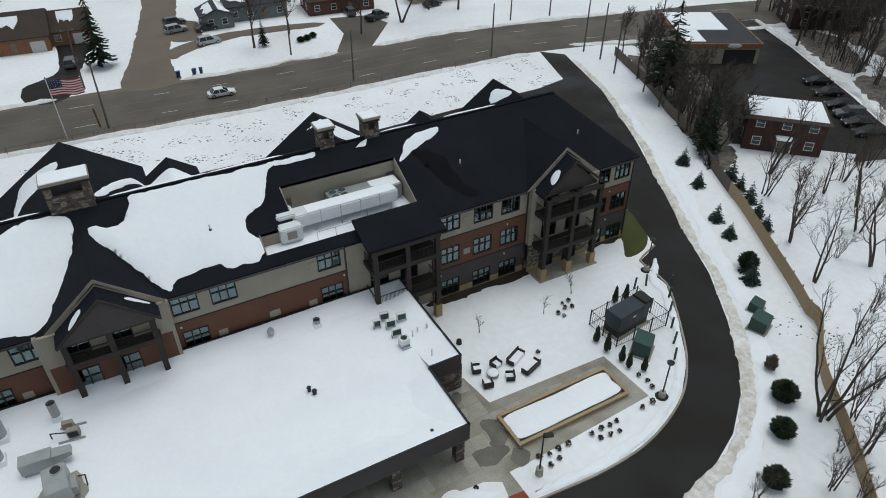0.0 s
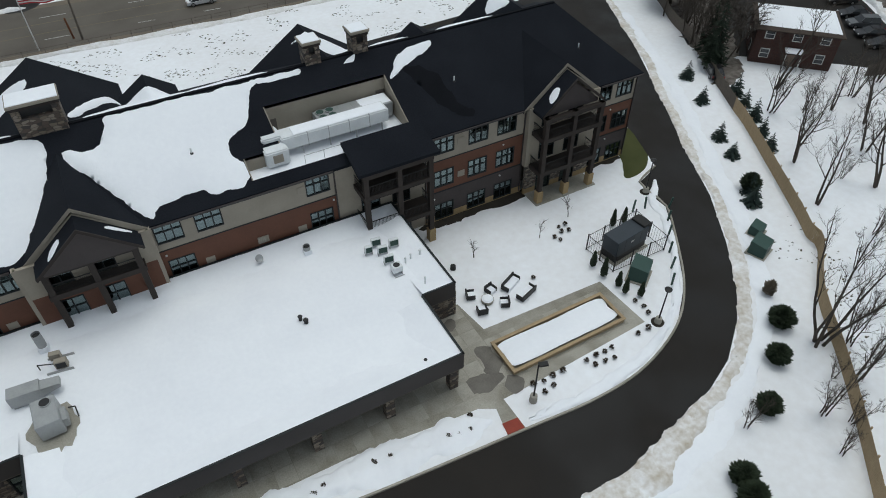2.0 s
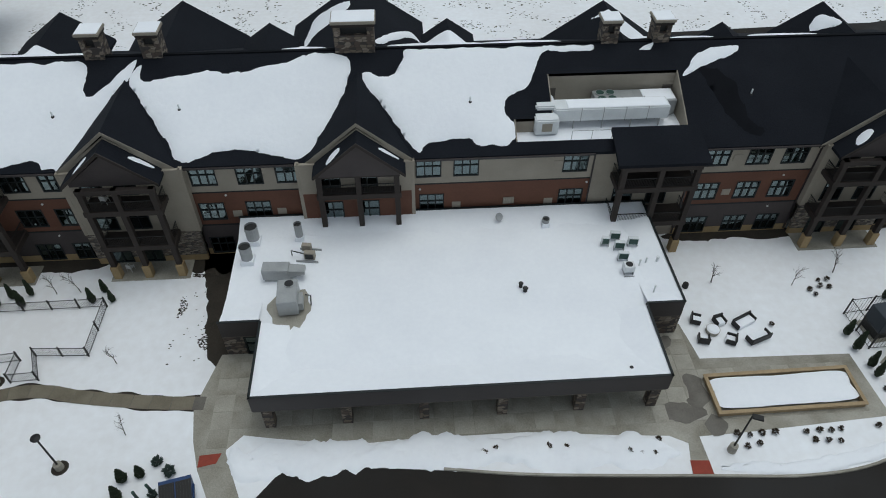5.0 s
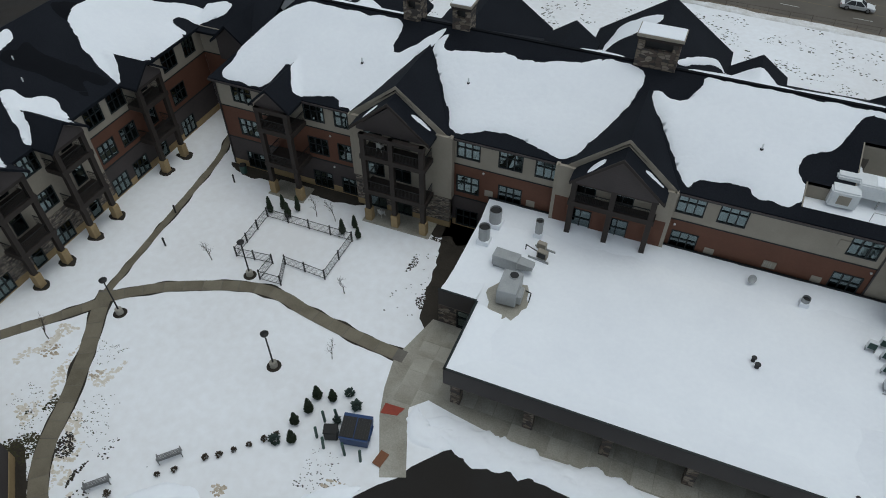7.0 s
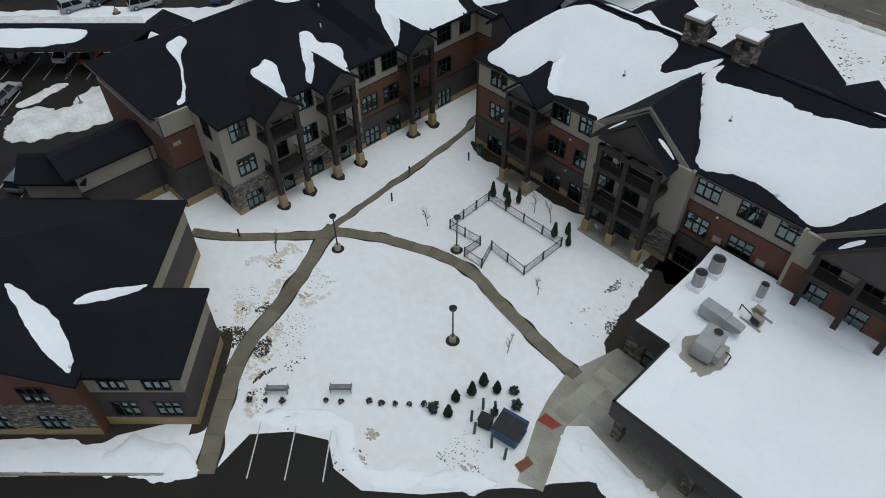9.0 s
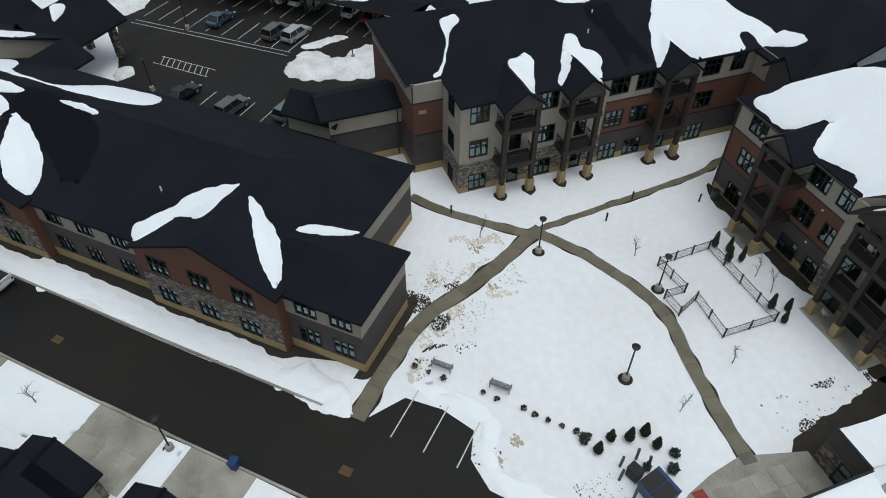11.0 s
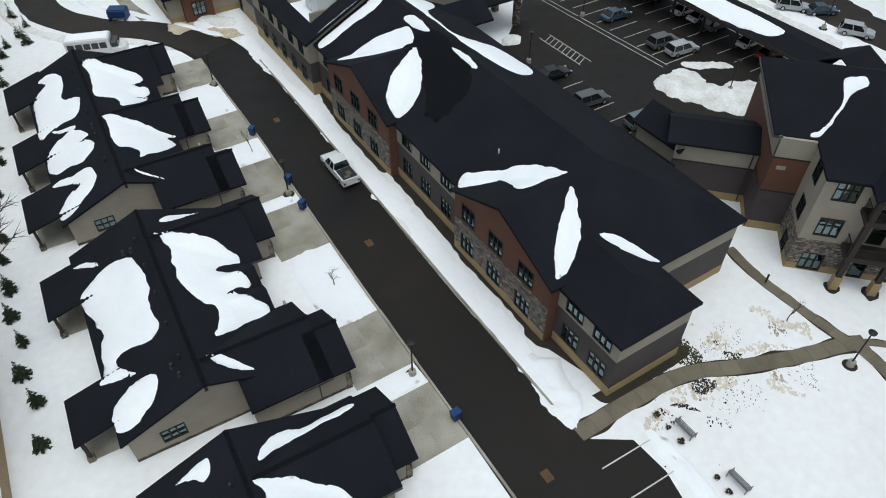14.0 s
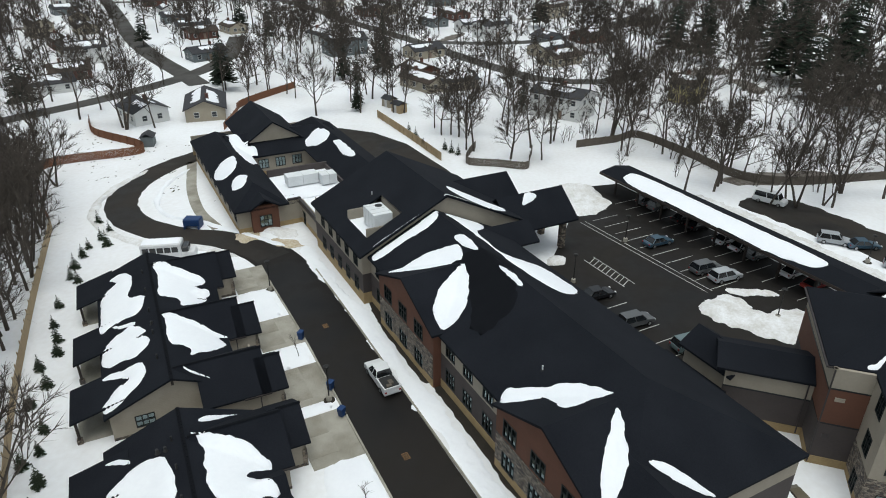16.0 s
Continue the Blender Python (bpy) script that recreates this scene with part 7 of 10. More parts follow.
def bench(x, y, turn):
    b = thing("park_bench", "grey metal park bench standing in snow", "bench", pose(x, y, 0, 0, 0, turn), "benches facing the lawn")
    for k in range(5):
        part("seat_slat", boxes((-0.85, 0.85, -0.28 + 0.11 * k, -0.2 + 0.11 * k, 0.42, 0.45)), GREYMETAL, b)
    for k in range(5):
        part("back_slat", boxes((-0.85, 0.85, 0.28 + 0.02 * k, 0.31 + 0.02 * k, 0.5 + 0.09 * k, 0.565 + 0.09 * k)), GREYMETAL, b)
    for s in (-0.82, 0.82):
        part("leg", boxes((s - 0.03, s + 0.03, -0.3, -0.24, 0, 0.66), (s - 0.03, s + 0.03, 0.26, 0.33, 0, 0.95), (s - 0.03, s + 0.03, -0.3, 0.3, 0.62, 0.66), (s - 0.03, s + 0.03, -0.28, 0.3, 0.38, 0.42)), GREYMETAL, b)


bench(-36.8, 9.2, 226)
bench(-40.2, 5.5, 226)

def plastic_chair(x, y, z, turn):
    c = thing("plastic_chair", "white moulded plastic garden chair under the balconies", "chair", pose(x, y, z, 0, 0, turn))
    part("seat", bevel(boxes((-0.26, 0.26, -0.26, 0.24, 0.40, 0.44)), 0.015), WHITEPAINT, c)
    part("backrest", bevel(boxes((-0.25, 0.25, 0.22, 0.27, 0.42, 0.90)), 0.02), WHITEPAINT, c)
    for sx in (-1, 1):
        part("armrest", boxes((sx * 0.28 - 0.03, sx * 0.28 + 0.03, -0.22, 0.24, 0.62, 0.65)), WHITEPAINT, c)
        for sy in (-1, 1):
            part("leg", tube(bmesh.new(), (sx * 0.28, sy * 0.24, 0), (sx * 0.24, sy * 0.22, 0.62 if sy < 0 else 0.42), 0.022, 0.025, 6), WHITEPAINT, c)


plastic_chair(-33.9, 38.6, 0.09, 160)
plastic_chair(-33.6, 38.9, 8.1, 170)
dust = thing("litter_bin", "dark green round litter bin against the wall", "waste bin", pose(-50.6, 39.3, 0))
part("drum", bevel(tube(bmesh.new(), (0, 0, 0), (0, 0, 1.0), 0.36, 0.4, 14), 0.03), GREENBOX, dust)
part("lid", bevel(tube(bmesh.new(), (0, 0, 1.0), (0, 0, 1.12), 0.42, 0.3, 14), 0.02), IRON, dust)
for x0, x1 in ((-35.4, -28.3), (29.3, 37.2), (-46.3, -42.2)):
    sheet("patio", [(x0, 37.3), (x1, 37.3), (x1, 39.7), (x0, 39.7)], 0.08, CONCRETE, "concrete patio slab under the balconies", "patio", thick=0.1)
for x, y in ((-34.1, -4.1), (-53.9, -24.0), (-71.2, -41.2)):
    g = thing("storm_drain", "rusty iron storm drain grate in the wet lane", "drain", pose(x, y, 0.028, 0, 0, 46))
    part("frame", boxes((-0.45, 0.45, -0.32, -0.26, 0, 0.02), (-0.45, 0.45, 0.26, 0.32, 0, 0.02), (-0.45, -0.39, -0.26, 0.26, 0, 0.02), (0.39, 0.45, -0.26, 0.26, 0, 0.02)), RUSTIRON, g)
    for k in range(6):
        part("bar", boxes((-0.34 + 0.125 * k, -0.28 + 0.125 * k, -0.26, 0.26, 0.0, 0.016)), RUSTIRON, g)

# ---- waste, power and plant ----
big_bin = thing("waste_container", "large blue steel waste container with black lids", "waste container", pose(-24.9, 15.9, 0, 0, 0, 12))
bm = bmesh.new()
low_ = [bm.verts.new(p) for p in ((-1.0, -0.85, 0.12), (1.0, -0.85, 0.12), (1.0, 0.85, 0.12), (-1.0, 0.85, 0.12))]
up_ = [bm.verts.new(p) for p in ((-1.1, -1.0, 1.25), (1.1, -1.0, 1.25), (1.1, 0.95, 1.6), (-1.1, 0.95, 1.6))]
bm.faces.new(low_[::-1]), bm.faces.new(up_)
for i in range(4):
    bm.faces.new((low_[i], low_[(i + 1) % 4], up_[(i + 1) % 4], up_[i]))
part("body", bm, BLUEBIN, big_bin)
for s in (-1, 1):
    part("lid", bevel(boxes((min(0.04 * s, 1.08 * s), max(0.04 * s, 1.08 * s), -1.0, 0.6, 0.0, 0.05)), 0.01), IRON, big_bin, "ribbed black plastic lid", m=pose(0, 0.1, 1.46, 10.2, 0, 0))
    for k in range(5):
        part("lid_rib", boxes((0.0, 0.06, -0.95, 0.55, 0.05, 0.08)), IRON, big_bin, m=pose(s * (0.15 + 0.19 * k) - 0.03, 0.1, 1.46, 10.2, 0, 0))
    part("side_pocket", boxes((s * 1.08 - 0.06, s * 1.08 + 0.06, -0.6, 0.6, 0.7, 0.95)), BLUEBIN, big_bin)
grease = thing("grease_bin", "squat black grease bin with sloping lid", "waste bin", pose(-26.7, 15.2, 0, 0, 0, 20))
part("body", bevel(boxes((-0.5, 0.5, -0.4, 0.4, 0.05, 1.0)), 0.05), IRON, grease)
part("lid", bevel(boxes((-0.54, 0.54, -0.44, 0.44, 1.0, 1.12)), 0.04), IRON, grease)
crate = thing("flat_board", "flat brown board lying on the snow", "board", pose(-22.5, 14.9, 0.06, 2, 1, 80))
part("panel", boxes((-0.6, 0.6, -0.35, 0.35, 0, 0.05)), BROWNWOOD, crate)


def wheelie(x, y, turn):
    b = thing("wheeled_bin", "blue plastic wheeled waste bin on the apron", "waste bin", pose(x, y, 0.05, 0, 0, turn), "bins along the lane")
    bm = bmesh.new()
    lo = [bm.verts.new(p) for p in ((-0.24, -0.26, 0.08), (0.24, -0.26, 0.08), (0.24, 0.26, 0.08), (-0.24, 0.26, 0.08))]
    hi = [bm.verts.new(p) for p in ((-0.3, -0.36, 1.0), (0.3, -0.36, 1.0), (0.3, 0.36, 1.05), (-0.3, 0.36, 1.05))]
    bm.faces.new(lo[::-1]), bm.faces.new(hi)
    for i in range(4):
        bm.faces.new((lo[i], lo[(i + 1) % 4], hi[(i + 1) % 4], hi[i]))
    part("body", bm, BLUEBIN, b)
    part("lid", bevel(boxes((-0.32, 0.32, -0.4, 0.38, 1.04, 1.1)), 0.02), BLUEBIN, b)
    for s in (-0.26, 0.26):
        part("wheel", tube(bmesh.new(), (s - 0.03, 0.3, 0.1), (s + 0.03, 0.3, 0.1), 0.1, 0.1, 10), RUBBER, b)


for u, v in ((4.6, -11.2), (33.3, -11.1), (37.8, -10.7), (48.3, -10.7)):
    p = uv(u, v)
    wheelie(p.x, p.y, 46 + u)
sweep = thing("waste_container", "blue wheeled waste trailer parked in snow", "waste container", B2 @ pose(-86.4, -16.5, 0, 0, 0, 60))
part("body", bevel(boxes((-1.3, 1.3, -0.9, 0.9, 0.5, 1.5)), 0.06), BLUEBIN, sweep)
part("lid", boxes((-1.2, 1.2, -0.8, 0.8, 1.5, 1.62)), BLUEBIN, sweep)
for sx in (-1.1, 1.1):
    part("leg", boxes((sx - 0.08, sx + 0.08, -1.1, 1.1, 0, 0.5)), BLUEBIN, sweep)
gen = thing("generator", "dark grey container generator on a concrete pad", "generator", pose(33.0, 27.6, 0, 0, 0, 8))
part("pad", boxes((-2.4, 2.4, -1.2, 1.2, 0, 0.15)), CONCRETE, gen)
part("base_frame", boxes((-2.15, 2.15, -0.9, 0.9, 0.15, 0.9)), IRON, gen)
part("housing", bevel(boxes((-2.2, 2.2, -0.95, 0.95, 0.9, 2.7)), 0.05), mat("slate_metal", (0.035, 0.045, 0.055), (0.028, 0.036, 0.045), 0.8, 0.5), gen)
for k in (-1, 0, 1):
    part("door_seam", boxes((k * 1.1 - 0.015, k * 1.1 + 0.015, -0.965, 0.965, 1.0, 2.65)), DARKVENT, gen)
part("hood", bevel(boxes((1.5, 2.6, -0.85, 0.85, 1.7, 2.9)), 0.05), IRON, gen)
part("label_plate", boxes((-0.3, 0.1, -0.985, -0.97, 1.9, 2.1)), WHITEPAINT, gen)


def green_box(x, y, turn, w, d, h, label="dark green steel transformer box on a pad"):
    g = thing("transformer_box", label, "transformer", pose(x, y, 0, 0, 0, turn))
    part("pad", boxes((-w / 2 - 0.2, w / 2 + 0.2, -d / 2 - 0.2, d / 2 + 0.2, 0, 0.12)), CONCRETE, g)
    bm = bmesh.new()
    lo = [bm.verts.new(p) for p in ((-w / 2, -d / 2, 0.12), (w / 2, -d / 2, 0.12), (w / 2, d / 2, 0.12), (-w / 2, d / 2, 0.12))]
    hi = [bm.verts.new(p) for p in ((-w / 2, -d / 2, h - 0.2), (w / 2, -d / 2, h - 0.2), (w / 2, d / 2, h), (-w / 2, d / 2, h))]
    bm.faces.new(lo[::-1]), bm.faces.new(hi)
    for i in range(4):
        bm.faces.new((lo[i], lo[(i + 1) % 4], hi[(i + 1) % 4], hi[i]))
    part("housing", bm, GREENBOX, g)
    part("door", boxes((-w / 2 + 0.08, -0.02, -d / 2 - 0.03, -d / 2, 0.25, h - 0.35)), GREENBOX, g)
    part("door", boxes((0.02, w / 2 - 0.08, -d / 2 - 0.03, -d / 2, 0.25, h - 0.35)), GREENBOX, g)


green_box(32.0, 24.0, 35, 2.0, 1.7, 1.9)
green_box(44.7, 20.9, 20, 1.9, 1.6, 1.6)
green_box(46.6, 23.0, 20, 1.5, 1.2, 1.2)

# ---- plant on the flat roof ----


def flue(x, y, r, h, label):
    f = thing("roof_vent", label, "roof vent", pose(x, y, RZ))
    part("curb", bevel(boxes((-r * 1.1, r * 1.1, -r * 1.1, r * 1.1, 0, 0.5)), 0.03), SNOW, f)
    bm = tube(bmesh.new(), (0, 0, 0.5), (0, 0, h), r, r, 16, False)
    for z in (h * 0.55, h * 0.8):
        tube(bm, (0, 0, z), (0, 0, z + 0.06), r * 1.05, r * 1.05, 16, False)
    part("drum", bm, GALV, f, smooth=False)
    # Solid dark disc below the rim, coloured as the drum's shaded inside.
    part("mouth", tube(bmesh.new(), (0, 0, h - 0.25), (0, 0, h - 0.2), r * 0.96, r * 0.96, 16), DARKVENT, f, "dark disc for the shaded mouth")


flue(-21.7, 37.4, 0.55, 1.9, "wide galvanised roof exhaust drum on snow")
flue(-21.9, 35.0, 0.5, 1.9, "wide galvanised roof exhaust drum on snow")
flue(-17.7, 37.5, 0.34, 1.9, "narrow galvanised roof exhaust stack")
flue(4.3, 37.9, 0.32, 0.9, "short galvanised roof vent")
ahu = thing("air_handler", "grey rooftop air handler with sloping hood", "air handler", pose(-19.0, 33.0, RZ, 0, 0, -3))
part("cabinet", bevel(boxes((-1.3, 0.9, -0.55, 0.55, 0.25, 1.35)), 0.03), GALV, ahu)
bm = bmesh.new()
a_ = [bm.verts.new(p) for p in ((0.9, -0.45, 0.35), (0.9, 0.45, 0.35), (0.9, 0.45, 1.2), (0.9, -0.45, 1.2))]
b_ = [bm.verts.new(p) for p in ((2.2, -0.4, 0.75), (2.2, 0.4, 0.75), (2.2, 0.4, 1.1), (2.2, -0.4, 1.1))]
bm.faces.new(a_[::-1]), bm.faces.new(b_)
for i in range(4):
    bm.faces.new((a_[i], a_[(i + 1) % 4], b_[(i + 1) % 4], b_[i]))
part("hood", bm, GALV, ahu)
part("curb", boxes((-1.2, 0.8, -0.45, 0.45, 0, 0.25)), GALV, ahu)
rtu = thing("rooftop_unit", "tall grey rooftop unit in a melted hollow of snow", "air handler", pose(-17.9, 29.9, RZ, 0, 0, 3))
part("cabinet", bevel(boxes((-0.8, 0.8, -1.25, 1.25, 0.2, 1.75)), 0.04), GALV, rtu)
part("fan_ring", tube(bmesh.new(), (0.15, 0.7, 1.75), (0.15, 0.7, 1.83), 0.42, 0.42, 18), GALV, rtu)
part("fan_well", tube(bmesh.new(), (0.15, 0.7, 1.83), (0.15, 0.7, 1.84), 0.36, 0.36, 18), DARKVENT, rtu)
part("side_vent", boxes((0.8, 1.15, -0.9, 0.3, 0.3, 1.1)), GALV, rtu)
part("pipe", tube(bmesh.new(), (1.2, 0.9, 0.1), (1.7, 0.4, 0.5), 0.05, 0.05), DARKVENT, rtu)
part("pipe", tube(bmesh.new(), (1.7, 0.4, 0.5), (1.7, -0.3, 0.1), 0.05, 0.05), DARKVENT, rtu)
bm = bmesh.new()
ring = [bm.verts.new((1.7 * math.cos(6.283 * i / 28) * (1 + 0.12 * math.sin(5 * i)), -0.3 + 2.2 * math.sin(6.283 * i / 28) * (1 + 0.1 * math.cos(3 * i)), 0.03)) for i in range(28)]
bm.faces.new(ring)
part("melted_roof", bm, CONCRETE, rtu, "wet bare roofing round the unit")
cond = thing("condenser_pair", "pair of small beige condensers with dark pipes", "condenser", pose(-16.7, 35.3, RZ, 0, 0, -8))
part("cabinet", bevel(boxes((-0.7, 0.1, 0.3, 0.75, 0.3, 0.95)), 0.03), PANEL, cond)
part("cabinet", bevel(boxes((-0.3, 0.6, -0.6, -0.1, 0.2, 0.95)), 0.03), PANEL, cond)
part("grille", boxes((-0.2, 0.5, -0.62, -0.605, 0.3, 0.85)), DARKVENT, cond)
part("pipe", tube(bmesh.new(), (-1.5, -0.1, 0.1), (-1.5, -0.1, 0.7), 0.05, 0.05), DARKVENT, cond)
part("pipe", tube(bmesh.new(), (-1.5, -0.1, 0.7), (-0.3, -0.3, 0.6), 0.05, 0.05), DARKVENT, cond)
for y_ in (-0.75, 0.75):
    part("rail", boxes((-1.0, 0.9, y_, y_ + 0.07, 0, 0.2)), GALV, cond)
for k, (x, y, turn) in enumerate(((10.1, 35.7, -8), (11.5, 34.9, -8), (10.2, 34.5, -8), (10.2, 33.2, -8), (9.1, 35.1, -8))):
    s = thing("split_condenser", "white split condenser on a small stand", "condenser", pose(x, y, RZ, 0, 0, turn), "condensers on the flat roof")
    w = 0.45 if k < 4 else 0.35
    part("cabinet", bevel(boxes((-w, w, -0.18, 0.18, 0.25, 1.0)), 0.03), WHITEMETAL, s)
    part("coil", boxes((-w + 0.08, w - 0.06, -0.2, -0.182, 0.32, 0.93)), GREENBOX, s, "dark green coil face")
    part("stand", boxes((-w, -w + 0.06, -0.2, 0.2, 0, 0.25), (w - 0.06, w, -0.2, 0.2, 0, 0.25)), GALV, s)
fan = thing("fan_condenser", "white condenser with round top fan", "condenser", pose(10.3, 31.8, RZ))
part("cabinet", bevel(boxes((-0.45, 0.45, -0.4, 0.4, 0.3, 0.95)), 0.04), WHITEMETAL, fan)
part("fan_well", tube(bmesh.new(), (0, 0, 0.95), (0, 0, 0.97), 0.3, 0.3, 16), DARKVENT, fan)
part("stand", boxes((-0.45, 0.45, -0.6, -0.55, 0, 0.08), (-0.4, -0.35, -0.4, 0.4, 0, 0.3), (0.35, 0.4, -0.4, 0.4, 0, 0.3)), GALV, fan)
for x, y, h, r, mm in ((1.0, 30.7, 0.4, 0.16, DARKVENT), (1.3, 30.2, 0.35, 0.18, DARKVENT), (8.0, 22.0, 0.25, 0.12, DARKVENT), (11.5, 32.5, 0.6, 0.08, WHITEMETAL), (12.1, 32.7, 0.6, 0.08, WHITEMETAL), (13.0, 32.6, 0.8, 0.12, WHITEMETAL), (11.8, 29.3, 0.9, 0.07, WHITEMETAL), (-20.2, 33.0, 0.4, 0.06, YELLOWPAINT)):
    s = thing("vent_pipe", "short vent pipe rising from the roof snow", "vent pipe", pose(x, y, RZ))
    part("pipe", tube(bmesh.new(), (0, 0, -0.1), (0, 0, h), r, r * 0.9, 10), mm, s)
    part("cap", tube(bmesh.new(), (0, 0, h), (0, 0, h + 0.08), r * 1.3, r * 1.1, 10), mm, s)
dish = thing("satellite_dish", "small grey satellite dish on a roof stand", "satellite dish", pose(0.1, 38.7, RZ, 0, 0, 25))
part("mast", tube(bmesh.new(), (0, 0, 0), (0, 0, 0.5), 0.04, 0.04, 8), GALV, dish)
bm = tube(bmesh.new(), (0, -0.05, 0.62), (0.0, -0.13, 0.68), 0.1, 0.38, 18, False)
bm.faces.ensure_lookup_table()
part("reflector", tube(bm, (0, -0.04, 0.61), (0, -0.05, 0.62), 0.1, 0.1, 18), GALV, dish)
for k in range(15):
    x = -18 + 2.0 * k + 0.5 * math.sin(k * 3)
    if -16.5 < x < -8 or x > 9.5:
        continue
    s = thing("roof_scupper", "small dark roof fixture against the wall", "roof fixture", pose(x, 40.15, RZ + 0.12))
    part("body", bevel(boxes((-0.14, 0.14, -0.14, 0.1, 0, 0.22)), 0.03), DARKVENT, s)
lou = thing("wall_louvre", "beige louvred vent panel on the rust wall", "vent", pose(1.2, YA - 0.05, 5.3))
part("frame", boxes((-0.5, 0.5, -0.06, 0.04, -0.35, 0.35)), PANEL, lou)
for k in range(5):
    part("slat", boxes((-0.42 + 0.17 * k, -0.34 + 0.17 * k, -0.09, -0.06, -0.3, 0.3)), CONCRETE, lou)
for k, (x, z) in enumerate(((-23.4, 5.0), (-15.4 - 4, 5.1), (-3.6, 5.0), (4.9, 5.0), (21.7, 5.2), (21.6, 9.2), (5.4, 9.3), (-25.6 + 4, 0))):
    if z:
        s = thing("wall_vent", "square beige vent plate on the wall", "vent", pose(x, YA, z), "vent plates on the facade")
        part("plate", bevel(boxes((-0.4, 0.4, -0.05, 0.0, -0.35, 0.35)), 0.01), PANEL, s)
for x, z in ((-36.4, 7.0), (-24.0, 7.2), (-6.9, 7.0), (8.2, 7.1), (18.3, 6.6), (26.6, 7.0), (26.4, 3.2), (18.6, 3.0), (40.3, 7.0), (40.3, 3.2), (-39.8, 7.0), (-39.8, 3.2)):
    s = thing("wall_lamp", "small white wall light on the siding", "wall lamp", pose(x, YA, z), "wall lights on the facade")
    part("shade", bevel(tube(bmesh.new(), (0, -0.12, 0), (0, 0.0, 0), 0.09, 0.11, 10), 0.02), WHITEPAINT, s)
# thin vent pipes through the shingles
for x, y, z in ((-2.16, 44.79, 13.1), (23.27, 44.76, 12.96), (38.19, 44.57, 12.86), (-37.94, 44.69, 13.05), (-27.34, 44.92, 13.2), (-64.81, 30.05, 12.99), (-66.82, 31.44, 13.95), (-59.38, -12.8, 8.76), (-89.1, -42.4, 10.1), (-58.46, -55.13, 5.46), (-42.84, -41.86, 5.16), (-43.2, -41.3, 5.3), (-33.35, -31.92, 5.19), (-32.77, -30.94, 5.29)):
    s = thing("vent_pipe", "thin pale vent pipe through the dark shingles" if z > 6 else "black vent hood on the dark shingles", "vent pipe", pose(x, y, z))
    part("pipe", tube(bmesh.new(), (0, 0, -0.25), (0, 0, 0.5 if z > 6 else 0.25), 0.07 if z > 6 else 0.16, 0.07 if z > 6 else 0.13, 8), WHITEMETAL if z > 6 else DARKVENT, s)
    part("flashing", tube(bmesh.new(), (0, 0, -0.2), (0, 0, 0.06), 0.24, 0.12, 8), DARKVENT, s)

ribbon("roof_melt", [(-22.6, 39.6), (-18, 39.75), (-13, 39.5), (-6, 39.7), (-2, 39.6), (3, 39.75), (8, 39.5), (13.2, 39.6)], 1.1, RZ + 0.012, mat("stained_roofing", (0.50, 0.455, 0.38), (0.70, 0.68, 0.65), 0.7, 0.8, 0.0, 5.0, 0.5), "bare stained roofing where snow melted along the wall", "roofing", 0.5, wob=1.0)

# air plant in the roof wells
duct = thing("duct_unit", "long white insulated duct unit in the roof well", "air handler", pose(0, 0, 10.75))
part("duct", bevel(boxes((5.2, 15.6, 43.5, 45.2, 0.75, 2.05)), 0.1, 2), WHITEMETAL, duct)
part("elbow", bevel(boxes((3.4, 5.5, 42.5, 43.9, 0.1, 1.65)), 0.12, 2), WHITEMETAL, duct)
part("elbow", bevel(boxes((3.6, 5.4, 43.9, 45.8, 0.5, 2.15)), 0.12, 2), WHITEMETAL, duct)
part("duct_snow", bevel(boxes((6.4, 15.4, 43.65, 45.0, 2.03, 2.11)), 0.04), SNOW, duct)
for x in (7.6, 9.6, 11.6, 13.6):
    part("duct_seam", boxes((x, x + 0.05, 43.47, 45.23, 0.73, 2.07)), GALV, duct)
for k in range(4):
    part("leg", boxes((7 + 2.6 * k, 7.1 + 2.6 * k, 43.5, 43.6, 0, 0.76), (7 + 2.6 * k, 7.1 + 2.6 * k, 44.6, 44.7, 0, 0.76)), GALV, duct)
part("access_hatch", boxes((4.0, 4.9, 42.46, 42.52, 0.5, 1.3)), PANEL, duct)
rail_ = thing("well_rail", "thin steel guard rail across the roof well", "railing", pose(0, 0, 10.75))
for k in range(6):
    part("upright", tube(bmesh.new(), (6.6 + 1.8 * k, 41.9, 0), (6.6 + 1.8 * k, 41.9, 0.9), 0.025, 0.025, 6), GALV, rail_)
part("handrail", tube(bmesh.new(), (6.6, 41.9, 0.9), (15.6, 41.9, 0.9), 0.025, 0.025, 6), GALV, rail_)
chill = thing("rooftop_chiller", "grey rooftop chiller with four fans", "air handler", pose(0.7, -1.65, 10.75))
part("cabinet", bevel(boxes((8.6, 16.0, 46.6, 48.6, 0.2, 1.7)), 0.05), GALV, chill)
for k in range(4):
    part("fan_ring", tube(bmesh.new(), (9.2 + 0.95 * (k % 2), 47.15 + 0.92 * (k // 2), 1.7), (9.2 + 0.95 * (k % 2), 47.15 + 0.92 * (k // 2), 1.82), 0.44, 0.44, 16), GALV, chill)
    part("fan_well", tube(bmesh.new(), (9.2 + 0.95 * (k % 2), 47.15 + 0.92 * (k // 2), 1.82), (9.2 + 0.95 * (k % 2), 47.15 + 0.92 * (k // 2), 1.83), 0.36, 0.36, 16), GREENBOX, chill)
for k in range(4):
    part("seam", boxes((11.0 + 1.3 * k, 11.04 + 1.3 * k, 46.58, 48.62, 0.3, 1.72)), GALV, chill)
